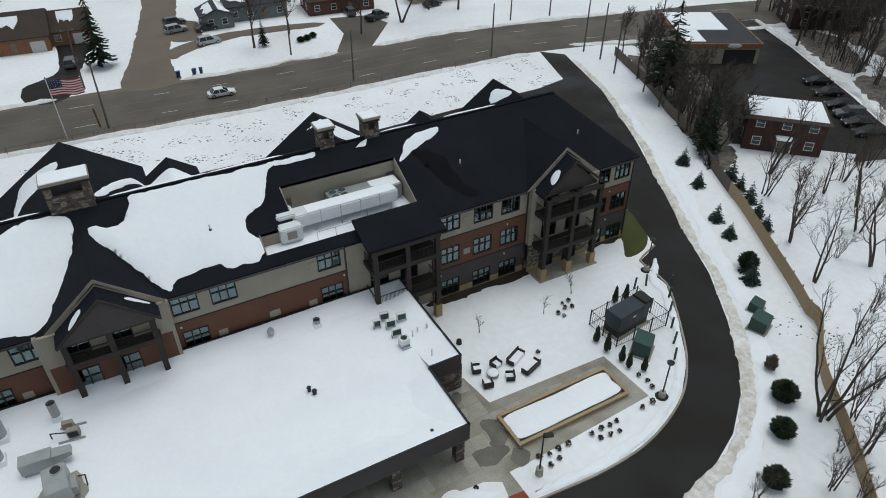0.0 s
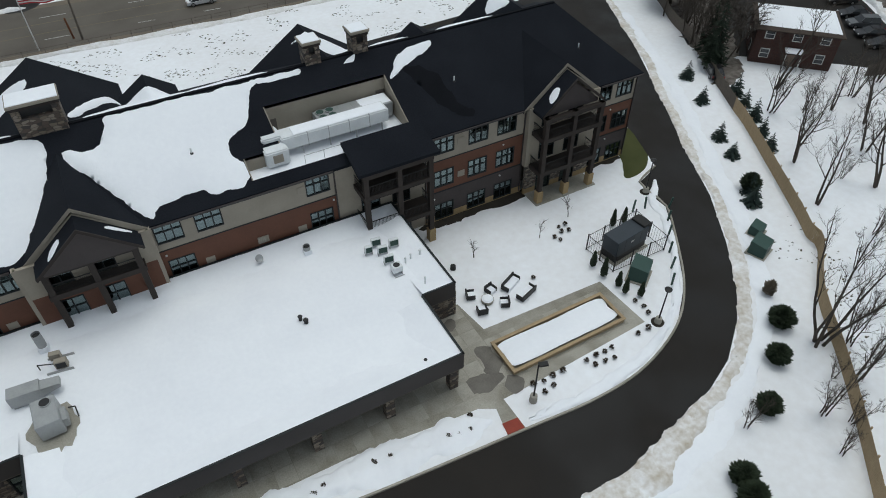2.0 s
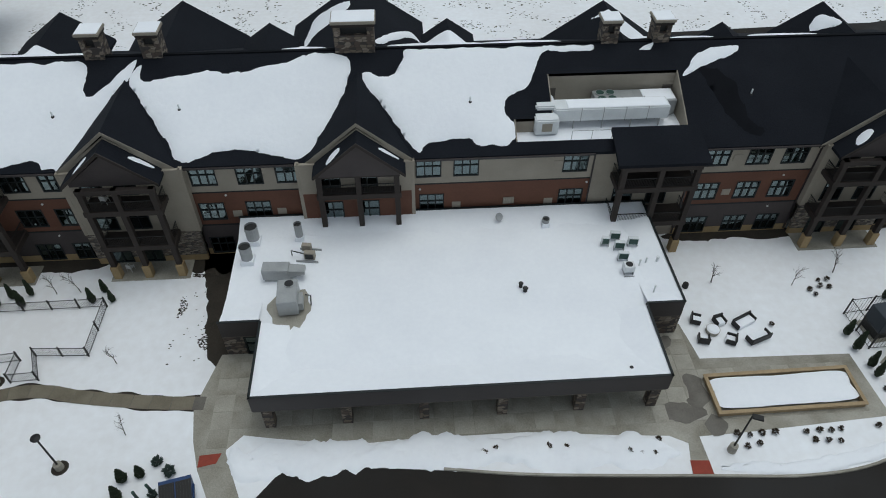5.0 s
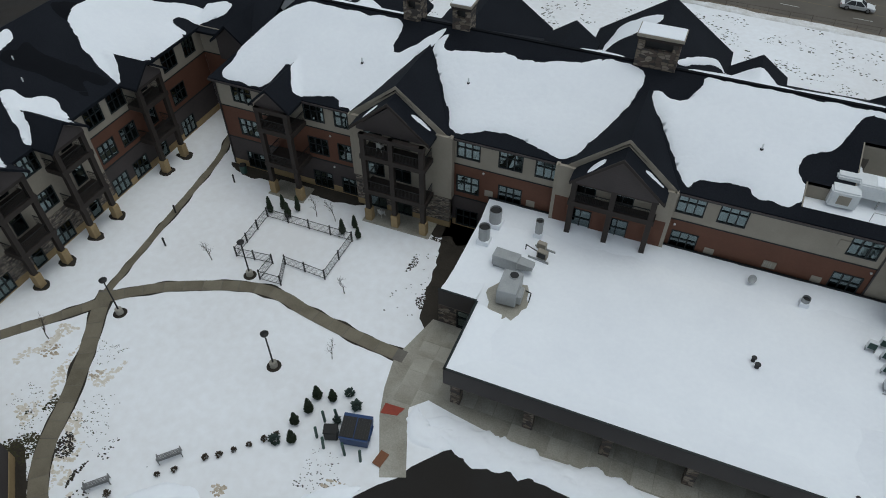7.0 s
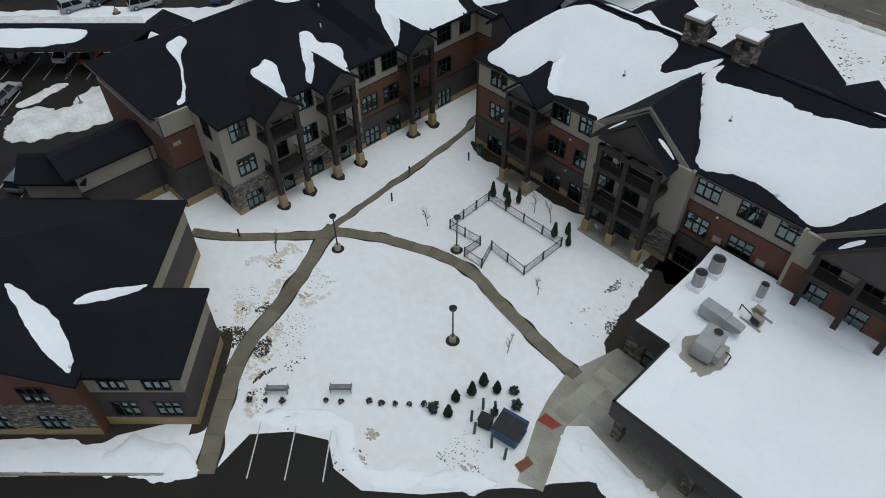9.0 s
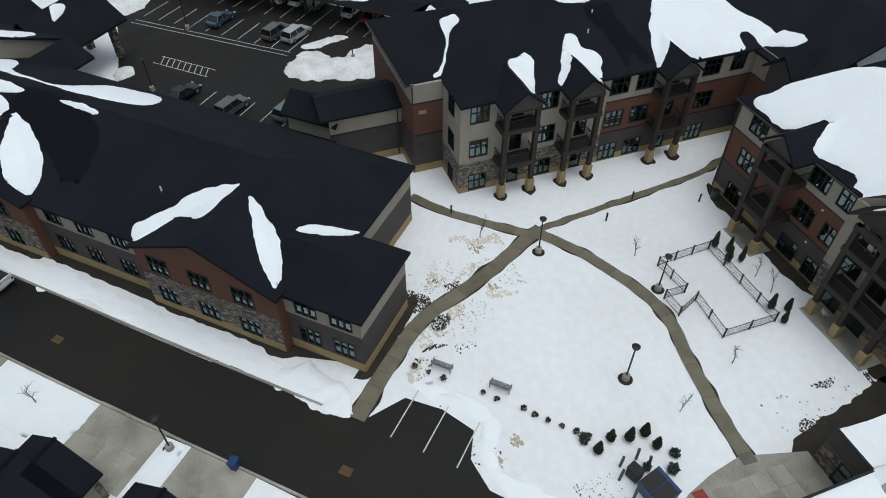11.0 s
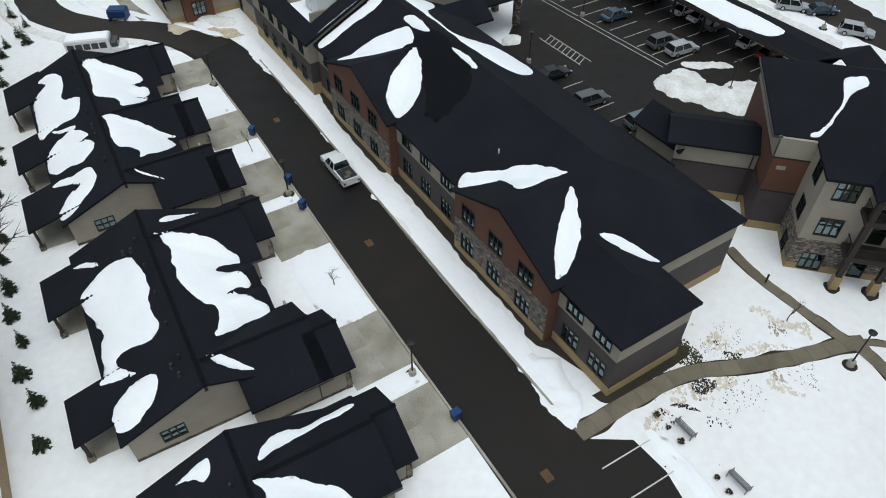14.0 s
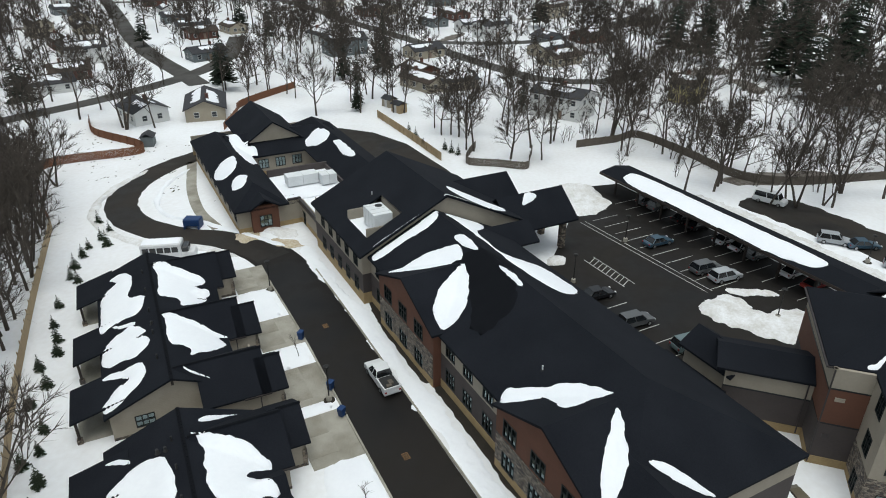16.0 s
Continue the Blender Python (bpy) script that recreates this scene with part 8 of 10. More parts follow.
part("chiller_snow", bevel(boxes((13.0, 15.9, 46.8, 48.5, 1.69, 1.76)), 0.05), SNOW, chill)
roofbox = thing("rooftop_unit", "pale rooftop unit in the snowy roof well", "air handler", B2 @ pose(-57.6, 3.4, 7.8))
part("cabinet", bevel(boxes((-1.9, 1.9, -1.3, 1.3, 0.2, 2.6)), 0.05), WHITEMETAL, roofbox)
for k in range(3):
    part("panel_seam", boxes((-1.2 + 1.2 * k, -1.17 + 1.2 * k, -1.32, 1.32, 0.3, 2.62)), GALV, roofbox)
part("fan_well", tube(bmesh.new(), (-0.9, 0.5, 2.6), (-0.9, 0.5, 2.65), 0.5, 0.5, 16), DARKVENT, roofbox)
for u, v, w in ((86.6, 1.6, 2.6), (85.0, 5.6, 1.3)):
    s = thing("rooftop_unit", "pale rooftop unit on the flat court roof", "air handler", B2 @ pose(-u, v, 4.0))
    part("cabinet", bevel(boxes((-1.1, 1.1, -w, w, 0.2, 1.9)), 0.05), WHITEMETAL, s)
    part("panel_seam", boxes((-1.12, 1.12, -0.02, 0.02, 0.3, 1.92)), GALV, s)


# ---- vehicles ----
def car(paint_, label, kind="sedan", m=None):
    L, W, H = {"sedan": (4.7, 1.85, 1.45), "suv": (4.7, 1.9, 1.7), "pickup": (5.9, 2.0, 1.9), "van": (5.4, 2.0, 2.1)}[kind]
    c = thing({"sedan": "car", "suv": "suv", "pickup": "pickup_truck", "van": "van"}[kind], label, "car" if kind in ("sedan", "suv") else kind.replace("pickup", "truck"), m, "parked vehicles")
    belt = H * 0.58
    bm = bmesh.new()
    prof = [(-L / 2, 0.45), (-L / 2 + 0.05, belt - 0.08), (-L / 2 + 0.35, belt), (L / 2 - 0.9, belt - 0.02), (L / 2 - 0.12, belt - 0.18), (L / 2, 0.5), (L / 2 - 0.1, 0.28), (-L / 2 + 0.1, 0.28)]
    a = [bm.verts.new((x, -W / 2 * (0.94 if abs(x) > L / 2 - 0.3 else 1), z)) for x, z in prof]
    b = [bm.verts.new((x, W / 2 * (0.94 if abs(x) > L / 2 - 0.3 else 1), z)) for x, z in prof]
    bm.faces.new(a), bm.faces.new(b[::-1])
    for i in range(len(prof)):
        bm.faces.new((a[i], b[i], b[(i + 1) % len(prof)], a[(i + 1) % len(prof)]))
    bmesh.ops.recalc_face_normals(bm, faces=list(bm.faces))
    body = part("body", bevel(bm, 0.05), paint_, c)
    x0, x1, t0, t1 = {"sedan": (-L / 2 + 0.5, L / 2 - 1.2, -L / 2 + 1.2, L / 2 - 2.1), "suv": (-L / 2 + 0.1, L / 2 - 1.2, -L / 2 + 0.4, L / 2 - 1.9), "pickup": (-0.7, L / 2 - 1.4, -0.5, L / 2 - 2.1), "van": (-L / 2 + 0.08, L / 2 - 0.9, -L / 2 + 0.2, L / 2 - 1.4)}[kind]
    bm = bmesh.new()
    w0, w1 = W / 2 - 0.04, W / 2 - 0.26
    lo = [bm.verts.new(p) for p in ((x0, -w0, belt - 0.02), (x1, -w0, belt - 0.02), (x1, w0, belt - 0.02), (x0, w0, belt - 0.02))]
    hi = [bm.verts.new(p) for p in ((t0, -w1, H - 0.06), (t1, -w1, H - 0.06), (t1, w1, H - 0.06), (t0, w1, H - 0.06))]
    for i in range(4):
        bm.faces.new((lo[i], lo[(i + 1) % 4], hi[(i + 1) % 4], hi[i]))
    bm.faces.new(hi), bm.faces.new(lo[::-1])
    part("glasshouse", bm, mat_dark, c, "dark tinted glass")
    part("roof", bevel(boxes((t0 - 0.03, t1 + 0.05, -w1 - 0.02, w1 + 0.02, H - 0.07, H)), 0.03), paint_, c)
    for s in (-1, 1):
        for f in (0.02, 0.5, 0.98):
            xa, xb = x0 + (x1 - x0) * f, t0 + (t1 - t0) * f
            part("pillar", tube(bmesh.new(), (xa, s * (w0 + 0.005), belt - 0.02), (xb, s * (w1 + 0.005), H - 0.05), 0.045, 0.045, 5), paint_, c)
        for x in (-L * 0.3, L * 0.31):
            wh = part("wheel", tube(bmesh.new(), (x, s * (W / 2 - 0.2), 0.33), (x, s * (W / 2 + 0.01), 0.33), 0.33, 0.33, 16), RUBBER, c)
            part("rim", tube(bmesh.new(), (x, s * (W / 2 + 0.01), 0.33), (x, s * (W / 2 + 0.025), 0.33), 0.21, 0.19, 12), CHROME, wh)
        part("headlight", boxes((L / 2 - 0.12, L / 2 + 0.01, s * W * 0.36 - 0.16, s * W * 0.36 + 0.16, 0.58, 0.72)), LAMPCLEAR, c)
        part("tail_light", boxes((-L / 2 - 0.01, -L / 2 + 0.1, s * W * 0.4 - 0.1, s * W * 0.4 + 0.1, 0.65, 0.85)), LAMPRED, c)
        part("mirror", bevel(boxes((x1 - 0.35, x1 - 0.2, s * (W / 2 + 0.1) - 0.09, s * (W / 2 + 0.1) + 0.09, belt, belt + 0.16)), 0.02), paint_, c)
    if kind == "pickup":
        part("bed", boxes((-L / 2 + 0.12, -0.75, -W / 2 + 0.14, W / 2 - 0.14, belt - 0.03, belt + 0.012)), DARKVENT, c, "dark open truck bed")
        part("bed_wall", boxes((-L / 2 + 0.02, -0.72, -W / 2 + 0.02, -W / 2 + 0.14, belt - 0.05, belt + 0.14), (-L / 2 + 0.02, -0.72, W / 2 - 0.14, W / 2 - 0.02, belt - 0.05, belt + 0.14), (-L / 2, -L / 2 + 0.12, -W / 2 + 0.14, W / 2 - 0.14, belt - 0.05, belt + 0.14)), paint_, c)
        part("load", bevel(boxes((-2.3, -1.6, -0.4, 0.1, belt, belt + 0.2), (-2.6, -2.2, -0.1, 0.5, belt, belt + 0.15)), 0.04), GREYWOOD, c, "pile of tools and wood")
    return c


mat_dark = mat("tinted_glass", (0.010, 0.012, 0.014), (0.014, 0.016, 0.018), 1.0, 0.08, spec=0.6)
LABEL = ("white car with dark windows on wet asphalt", "silver car with dark windows on wet asphalt", "black car with dark windows on wet asphalt", "blue car with dark windows on wet asphalt", "grey car with dark windows on wet asphalt", "red car with dark windows on wet asphalt", "grey-green car with dark windows on wet asphalt")
car(CARS[0], "white sedan with dark windows on the grey road", "sedan", pose(11.0, 105.4, 0.02, 0, 0, -2))
car(CARS[0], "white pickup truck with loaded bed parked on the lane", "pickup", B2 @ pose(-36.6, -5.3, 0.03, 0, 0, 180))
P0 = {k: car(CARS[k], LABEL[k], "suv" if k in (1, 4, 6) else "sedan", B2 @ pose(-u, v, 0.03, 0, 0, r)) for k, u, v, r in ((3, 47.8, 44.6, 88), (4, 38.4, 44.6, 86), (1, 35.5, 45.2, 84), (6, 25.9, 28.9, 84), (2, 39.8, 26.6, 85), (5, 28.4, 54.6, 90), (0, 40.9, 54.9, 90))}
for k, (c, u, v, r) in enumerate(((4, 32.6, 26.6, 85), (0, 43.7, 54.6, 91), (4, 37.8, 54.9, 88), (0, 32.0, 54.9, 90), (2, 52.3, 54.6, 89), (4, 57.8, 54.6, 90), (4, 60.5, 54.6, 91), (2, 49.4, 54.8, 90))):
    copy_thing(P0[c], B2 @ pose(-u, v, 0.03, 0, 0, r))
for c, u, v, r in ((1, 35.9, 68.8, 40), (3, 32.8, 71.2, 60), (1, 26.0, 69.6, 30)):
    copy_thing(P0[c], B2 @ pose(-u, v, 0.03, 0, 0, r))
car(CARS[0], "white van parked beside the snow bank", "van", B2 @ pose(-51.0, 73.2, 0.02, 0, 0, 20))
for c, x, y, r in ((2, 104.0, 60.0, 151), (2, 101.3, 55.9, 150), (2, 98.7, 51.7, 153), (4, 96.9, 48.7, 150), (2, 95.2, 46.0, 152), (2, 93.6, 43.0, 151)):
    copy_thing(P0[c], pose(x, y, 0.03, 0, 0, r))
for c, x, y, r in ((2, 16.5, 141, 5), (1, 15.0, 132.5, 8), (2, 66, 133, 10), (4, 47, 136.5, 85), (2, 66.5, 49.0, 60), (4, -10.5, 133, 80)):
    copy_thing(P0[c], pose(x, y, 0.03, 0, 0, r))
bus = thing("shuttle_bus", "white shuttle bus with dark windows in the snow", "bus", pose(-79.6, -70.6, 0.03, 0, 0, 117))
part("body", bevel(boxes((-3.4, 2.2, -1.15, 1.15, 0.5, 2.9)), 0.12), CARS[0], bus)
part("cab", bevel(boxes((2.0, 4.0, -1.0, 1.0, 0.5, 1.5)), 0.15), CARS[0], bus)
part("windscreen", bevel(boxes((2.1, 3.1, -0.95, 0.95, 1.4, 2.3)), 0.15), mat_dark, bus)
for s in (-1, 1):
    for k in range(5):
        part("window", boxes((-3.1 + 1.0 * k, -2.25 + 1.0 * k, s * 1.16 - 0.012, s * 1.16 + 0.012, 1.6, 2.4)), mat_dark, bus)
    for x in (-2.2, 3.0):
        part("wheel", tube(bmesh.new(), (x, s * 0.85, 0.42), (x, s * 1.12, 0.42), 0.42, 0.42, 16), RUBBER, bus)
part("roof_snow", bevel(boxes((-3.2, 2.0, -1.0, 1.0, 2.88, 2.98)), 0.05), SNOW, bus)


# ---- plants ----
def stalk_mesh(name, segs, material, n=3, blades=False):
    """Tapered open stalks (p, q, r0, r1) joined into one mesh; those that end in a point are cones, or slivers for fine twigs."""
    P = np.array([s[0] for s in segs], float)
    Q = np.array([s[1] for s in segs], float)
    R = np.array([(s[2], s[3]) for s in segs], float)
    d = Q - P
    d /= np.linalg.norm(d, axis=1, keepdims=True) + 1e-9
    ref = np.where(np.abs(d[:, 2:3]) > 0.9, [[1.0, 0, 0]], [[0, 0, 1.0]])
    a = np.cross(d, ref)
    a /= np.linalg.norm(a, axis=1, keepdims=True) + 1e-9
    b = np.cross(d, a)
    ang = 2 * math.pi * np.arange(n) / n
    ring = a[:, None] * np.cos(ang)[None, :, None] + b[:, None] * np.sin(ang)[None, :, None]
    full, tip = np.nonzero(R[:, 1] > 0)[0], np.nonzero(R[:, 1] <= 0)[0]
    v = np.concatenate([P[full, None] + ring[full] * R[full, 0, None, None], Q[full, None] + ring[full] * R[full, 1, None, None]], axis=1).reshape(-1, 3)
    k = np.arange(len(full)) * 2 * n
    f = np.concatenate([np.stack([k + i, k + (i + 1) % n, k + n + (i + 1) % n, k + n + i], 1) for i in range(n)]).tolist() if len(full) else []
    if len(tip) and blades:
        c = len(v) + np.arange(len(tip)) * 3
        turn = (np.arange(len(tip)) * 2.4)[:, None]
        w = (a[tip] * np.cos(turn) + b[tip] * np.sin(turn)) * R[tip, 0, None]
        v = np.concatenate([v, np.stack([P[tip] + w, P[tip] - w, Q[tip]], axis=1).reshape(-1, 3)])
        f += np.stack([c, c + 1, c + 2], 1).tolist()
    elif len(tip):
        c = len(v) + np.arange(len(tip)) * (n + 1)
        v = np.concatenate([v, np.concatenate([P[tip, None] + ring[tip] * R[tip, 0, None, None], Q[tip, None]], axis=1).reshape(-1, 3)])
        f += np.concatenate([np.stack([c + i, c + (i + 1) % n, c + n], 1) for i in range(n)]).tolist()
    me = bpy.data.meshes.new(name)
    me.from_pydata(v.tolist(), [], f)
    me.materials.append(material)
    return me


def grow(rng, h, clear=0.28, limbs=7, subs=5, twigs=5, spread=0.75, stems=1, fine=1.0, far=False):
    """Stalks of a bare tree: the wood (stems and limbs) and the crown (branches and twigs)."""
    wood, crown = [], []

    def side(d, tilt):
        r = Vector((rng.uniform(-1, 1), rng.uniform(-1, 1), rng.uniform(-0.3, 0.6)))
        r = (r - d * r.dot(d)).normalized()
        return (d * math.cos(tilt) + r * math.sin(tilt)).normalized()

    def run(store, p, d, length, r0, r1, k, bend, lift):
        pts = [p]
        for i in range(k):
            d = (d + Vector((rng.uniform(-bend, bend), rng.uniform(-bend, bend), rng.uniform(-bend, bend) + lift))).normalized()
            q = p + d * length / k
            store.append((p, q, r0 + (r1 - r0) * i / k, r0 + (r1 - r0) * (i + 1) / k))
            p = q
            pts.append(p)
        return pts, d

    for s in range(stems):
        lean = 0.05 if stems == 1 else 0.30
        d = Vector((rng.uniform(-lean, lean), rng.uniform(-lean, lean), 1)).normalized()
        r = h * 0.018 / stems ** 0.35
        pts, _ = run(wood, Vector((rng.uniform(-0.15, 0.15) * (stems - 1), rng.uniform(-0.15, 0.15) * (stems - 1), -0.1)), d, h * 0.86, r, r * 0.14, 9, 0.10, 0.04)
        for i in range(max(3, limbs // stems + 1)):
            t = clear + (0.97 - clear) * (i + rng.random()) / max(3, limbs // stems + 1)
            k = min(8, int(t * 9))
            p = pts[k].lerp(pts[k + 1], t * 9 - k)
            ld = side((pts[k + 1] - pts[k]).normalized(), spread * rng.uniform(0.7, 1.2) * (1.15 - 0.5 * t))
            ll = h * rng.uniform(0.34, 0.48) * (1.12 - 0.70 * t) / stems ** 0.3
            lp, _ = run(wood, p, ld, ll, r * (1 - t) * 0.55 + 0.012, 0.012, 2 if far else 5, 0.16, 0.10)
            for j in range(subs):
                tt = 0.25 + 0.75 * (j + rng.random()) / subs
                nl = len(lp) - 1
                kk = min(nl - 1, int(tt * nl))
                sp = lp[kk].lerp(lp[kk + 1], min(1, tt * nl - kk))
                sd = side((lp[kk + 1] - lp[kk]).normalized(), rng.uniform(0.5, 0.95))
                bp, _ = run(crown, sp, sd, ll * rng.uniform(0.40, 0.65), 0.020 * fine, 0 if far else 0.010 * fine, 1 if far else 2, 0.25, 0.10)
                for w in range(twigs):
                    q = bp[0 if far else rng.randint(0, 1)].lerp(bp[-1], rng.uniform(0.2, 1))
                    run(crown, q, side(sd, rng.uniform(0.3, 0.9)), ll * rng.uniform(0.22, 0.42), 0.012 * fine, 0, 1, 0.1, 0.08)
    return wood, crown


def bare_tree(x, y, h, label, seed, name="bare_tree", **kw):
    t = thing(name, label, "tree", pose(x, y, 0, 0, 0, seed * 57 % 360), "bare trees")
    wood, crown = grow(random.Random(seed), h, **kw)
    shared("trunk", stalk_mesh("trunk", wood, BARK, 5), t, Matrix.Identity(4))
    shared("crown", stalk_mesh("crown", crown, TWIG, 3, h > 12 and name == "bare_tree"), t, Matrix.Identity(4))
    return t


def tuft_mesh(name, tufts, material):
    """Pointed clumps (root, tip, width): four-sided, bent and flattened."""
    v, f = [], []
    for p, q, w in tufts:
        p, q = Vector(p), Vector(q)
        d = (q - p).normalized()
        a = d.cross(Vector((0, 0, 1)))
        a = a.normalized() if a.length > 0.05 else Vector((1, 0, 0))
        b = d.cross(a)
        c = p.lerp(q, 0.42)
        k = len(v)
        v += [p, c + a * w, c + b * w * 0.45, c - a * w, c - b * w * 0.45, q]
        f += [(k, k + 2, k + 1), (k, k + 3, k + 2), (k, k + 4, k + 3), (k, k + 1, k + 4), (k + 5, k + 1, k + 2), (k + 5, k + 2, k + 3), (k + 5, k + 3, k + 4), (k + 5, k + 4, k + 1)]
    me = bpy.data.meshes.new(name)
    me.from_pydata([tuple(p) for p in v], [], f)
    me.materials.append(material)
    return me


def conifer_tufts(rng, h, w, rows, around, gap=0.0, droop=0.15, clear=0.05, curve=1.0):
    out = []
    for i in range(rows):
        t = (i + 0.3) / rows
        z = h * (clear + (1 - clear) * t)
        reach = w * (1 - t) ** curve + 0.05 * w
        n = max(4, int(around * (1 - 0.65 * t)))
        a0 = rng.random() * 6.3
        for j in range(n):
            if rng.random() < gap:
                continue
            a = a0 + 6.283 * j / n + rng.uniform(-0.25, 0.25)
            r = reach * rng.uniform(0.70, 1.12)
            o, zz = Vector((math.cos(a), math.sin(a), 0)), z + rng.uniform(-0.4, 0.4) * h / rows
            tip = o * r + Vector((0, 0, zz - droop * r + 0.10 * r * (t > 0.6)))
            root = Vector((0, 0, zz + 0.04 * h))
            wd = max(0.05, 0.9 * r / around * 2.6)
            out.append((root, tip, wd * 0.8))
            for s, k in ((0.45, 0.7), (0.7, -0.7), (0.75, 0.65), (0.5, -0.65)):
                b = a + k * rng.uniform(0.7, 1.2)
                c = root.lerp(tip, s)
                e = c + Vector((math.cos(b), math.sin(b), -droop * 0.7)) * r * rng.uniform(0.28, 0.42)
                out.append((c, e, wd * 0.5))
    out.append((Vector((0, 0, h * 0.9)), Vector((0, 0, h * 1.03)), w * 0.06))
    return out


def conifer(x, y, h, w, label, seed, material, rows=13, around=11, name="conifer", **kw):
    t = thing(name, label, "conifer", pose(x, y, 0, 0, 0, seed * 41 % 360), "conifers")
    part("trunk", tube(bmesh.new(), (0, 0, -0.05), (0, 0, h * 0.97), h * 0.016 + 0.01, 0.01, 6), BARK, t)
    shared("crown", tuft_mesh("crown", conifer_tufts(random.Random(seed), h, w, rows, around, **kw), material), t, Matrix.Identity(4))
    return t


def shrub(x, y, h, w, label, seed, material, n=150, name="shrub", up=0.5, category="shrub", group="shrubs", cone=False):
    """A dense small bush of many pointed sprays on short stems."""
    rng = random.Random(seed)
    t = thing(name, label, category, pose(x, y, 0, 0, 0, seed * 33 % 360), group)
    out = []
    for i in range(n):
        u, a = rng.random(), rng.random() * 6.283
        z = h * (0.04 + 0.92 * u)
        r = w * (math.sin(math.pi * min(1, 0.16 + 0.84 * u)) ** 0.7) * rng.uniform(0.55, 1.0)
        if cone:
            r = w * (1 - u) ** 0.75 * min(1, 0.5 + 4 * u) * rng.uniform(0.6, 1.0) + 0.04
        p = Vector((math.cos(a) * r * 0.45, math.sin(a) * r * 0.45, z * 0.9))
        q = Vector((math.cos(a) * r, math.sin(a) * r, z + up * 0.16 * h * rng.uniform(0.3, 1)))
        out.append((p, q, (0.075 if n < 400 else 0.045) * (h + w)))
    shared("foliage", tuft_mesh("foliage", out, material), t, Matrix.Identity(4))
    shared("stem_cluster", stalk_mesh("stem_cluster", [((0, 0, -0.03), (w * 0.35 * math.cos(k), w * 0.35 * math.sin(k), h * 0.6), 0.02, 0.008) for k in range(5)], BARK, 4), t, Matrix.Identity(4))
    return t


rnd = random.Random(11)


def scatter(masters, places, jitter=0.15, tall=0.15):
    """Copies of a few masters, turned and scaled, at the places."""
    for i, (x, y) in enumerate(places):
        s = rnd.uniform(1 - jitter, 1 + jitter)
        copy_thing(masters[i % len(masters)], pose(x, y, 0, 0, 0, rnd.uniform(0, 360)) @ Matrix.Diagonal((s, s, s * rnd.uniform(1 - tall, 1 + tall), 1)))


LITTER = mat("leaf_litter", (0.055, 0.040, 0.030), (0.24, 0.22, 0.20), 0.25, 0.9, 0.03, 1.2, 0.6)
DRYLEAF = mat("dry_shrub_leaves", (0.035, 0.026, 0.018), (0.055, 0.040, 0.026), 2.0, 0.9)
LICHEN = mat("grey_bare_shrub", (0.16, 0.135, 0.105), (0.10, 0.085, 0.068), 2.0, 0.9)
PINE = mat("dark_pine_needles", (0.010, 0.018, 0.011), (0.019, 0.029, 0.016), 0.4, 0.85, 0.0, 3.0)

# clipped evergreens by the plaza, the pen and the generator
arb = [shrub(-29.3, 17.7, 1.6, 0.52, "dark green upright evergreen bush standing in snow", 3, NEEDLE, 230, "evergreen_bush", 1.2, "evergreen", "upright evergreens", cone=True),
       shrub(-28.1, 18.0, 1.4, 0.48, "dark green upright evergreen bush standing in snow", 4, NEEDLE, 230, "evergreen_bush", 1.2, "evergreen", "upright evergreens", cone=True)]
scatter(arb, [(-29.3, 16.4), (-29.8, 15.1), (-29.2, 13.7)], 0.1, 0.1)
slim = [shrub(-44.5, 34.9, 1.9, 0.42, "slim dark green evergreen beside the iron fence", 5, NEEDLE, 200, "evergreen_bush", 1.4, "evergreen", "upright evergreens", cone=True)]
scatter(slim, [(-42.4, 34.9), (-43.5, 35.8), (-42, 36.1), (-36.3, 34.9), (-34.6, 34.9), (-35.6, 36.1), (34.4, 30.9), (35.8, 30.8), (29.0, 27.2), (29, 25.6), (29.4, 23.9), (29.4, 22.9), (30.4, 21.9)], 0.12, 0.15)
spiky = shrub(-27.1, 18.9, 0.8, 0.55, "low spiky grey-green shrub in the snow", 6, BLUESPRUCE, 90, "spiky_shrub", 0.9)
scatter([spiky], [(-26.1, 18.1), (-26.9, 16.4), (-30.4, 13.2)], 0.2)

# young spruces on the verge and beyond the fence
ball = [shrub(31.0, 7.5, 2.0, 1.25, "round dark green yew on the snowy verge", 7, NEEDLE, 900, "yew_bush", 0.9, "evergreen", "verge evergreens"),
        shrub(39.0, 13.3, 2.0, 1.45, "round dark green yew on the snowy verge", 8, NEEDLE, 1000, "yew_bush", 1.1, "evergreen", "verge evergreens")]
scatter(ball, [(35.6, 10.6), (51.3, 28.4), (24.7, 4.1), (24.0, 2.6)], 0.06)
spruce = [conifer(62.6, 49.9, 2.7, 1.15, "young blue-green spruce on the snowy verge", 9, BLUESPRUCE, 12, 10, "young_spruce"),
          conifer(59.9, 44.3, 2.5, 1.1, "young blue-green spruce on the snowy verge", 10, BLUESPRUCE, 11, 10, "young_spruce")]
scatter(spruce, [(55.8, 37.2), (54.4, 33.8), (49.8, 26.5), (51.0, 28.0)], 0.08)
shrub(41.0, 16.4, 1.7, 0.8, "pale leafless shrub on the verge", 12, LICHEN, 200, "bare_shrub", 1.4)
scatter(spruce, [(65.2, 43.6), (64.0, 41.0), (62.6, 38.2), (61.0, 35.4), (59.4, 32.8)], 0.12)
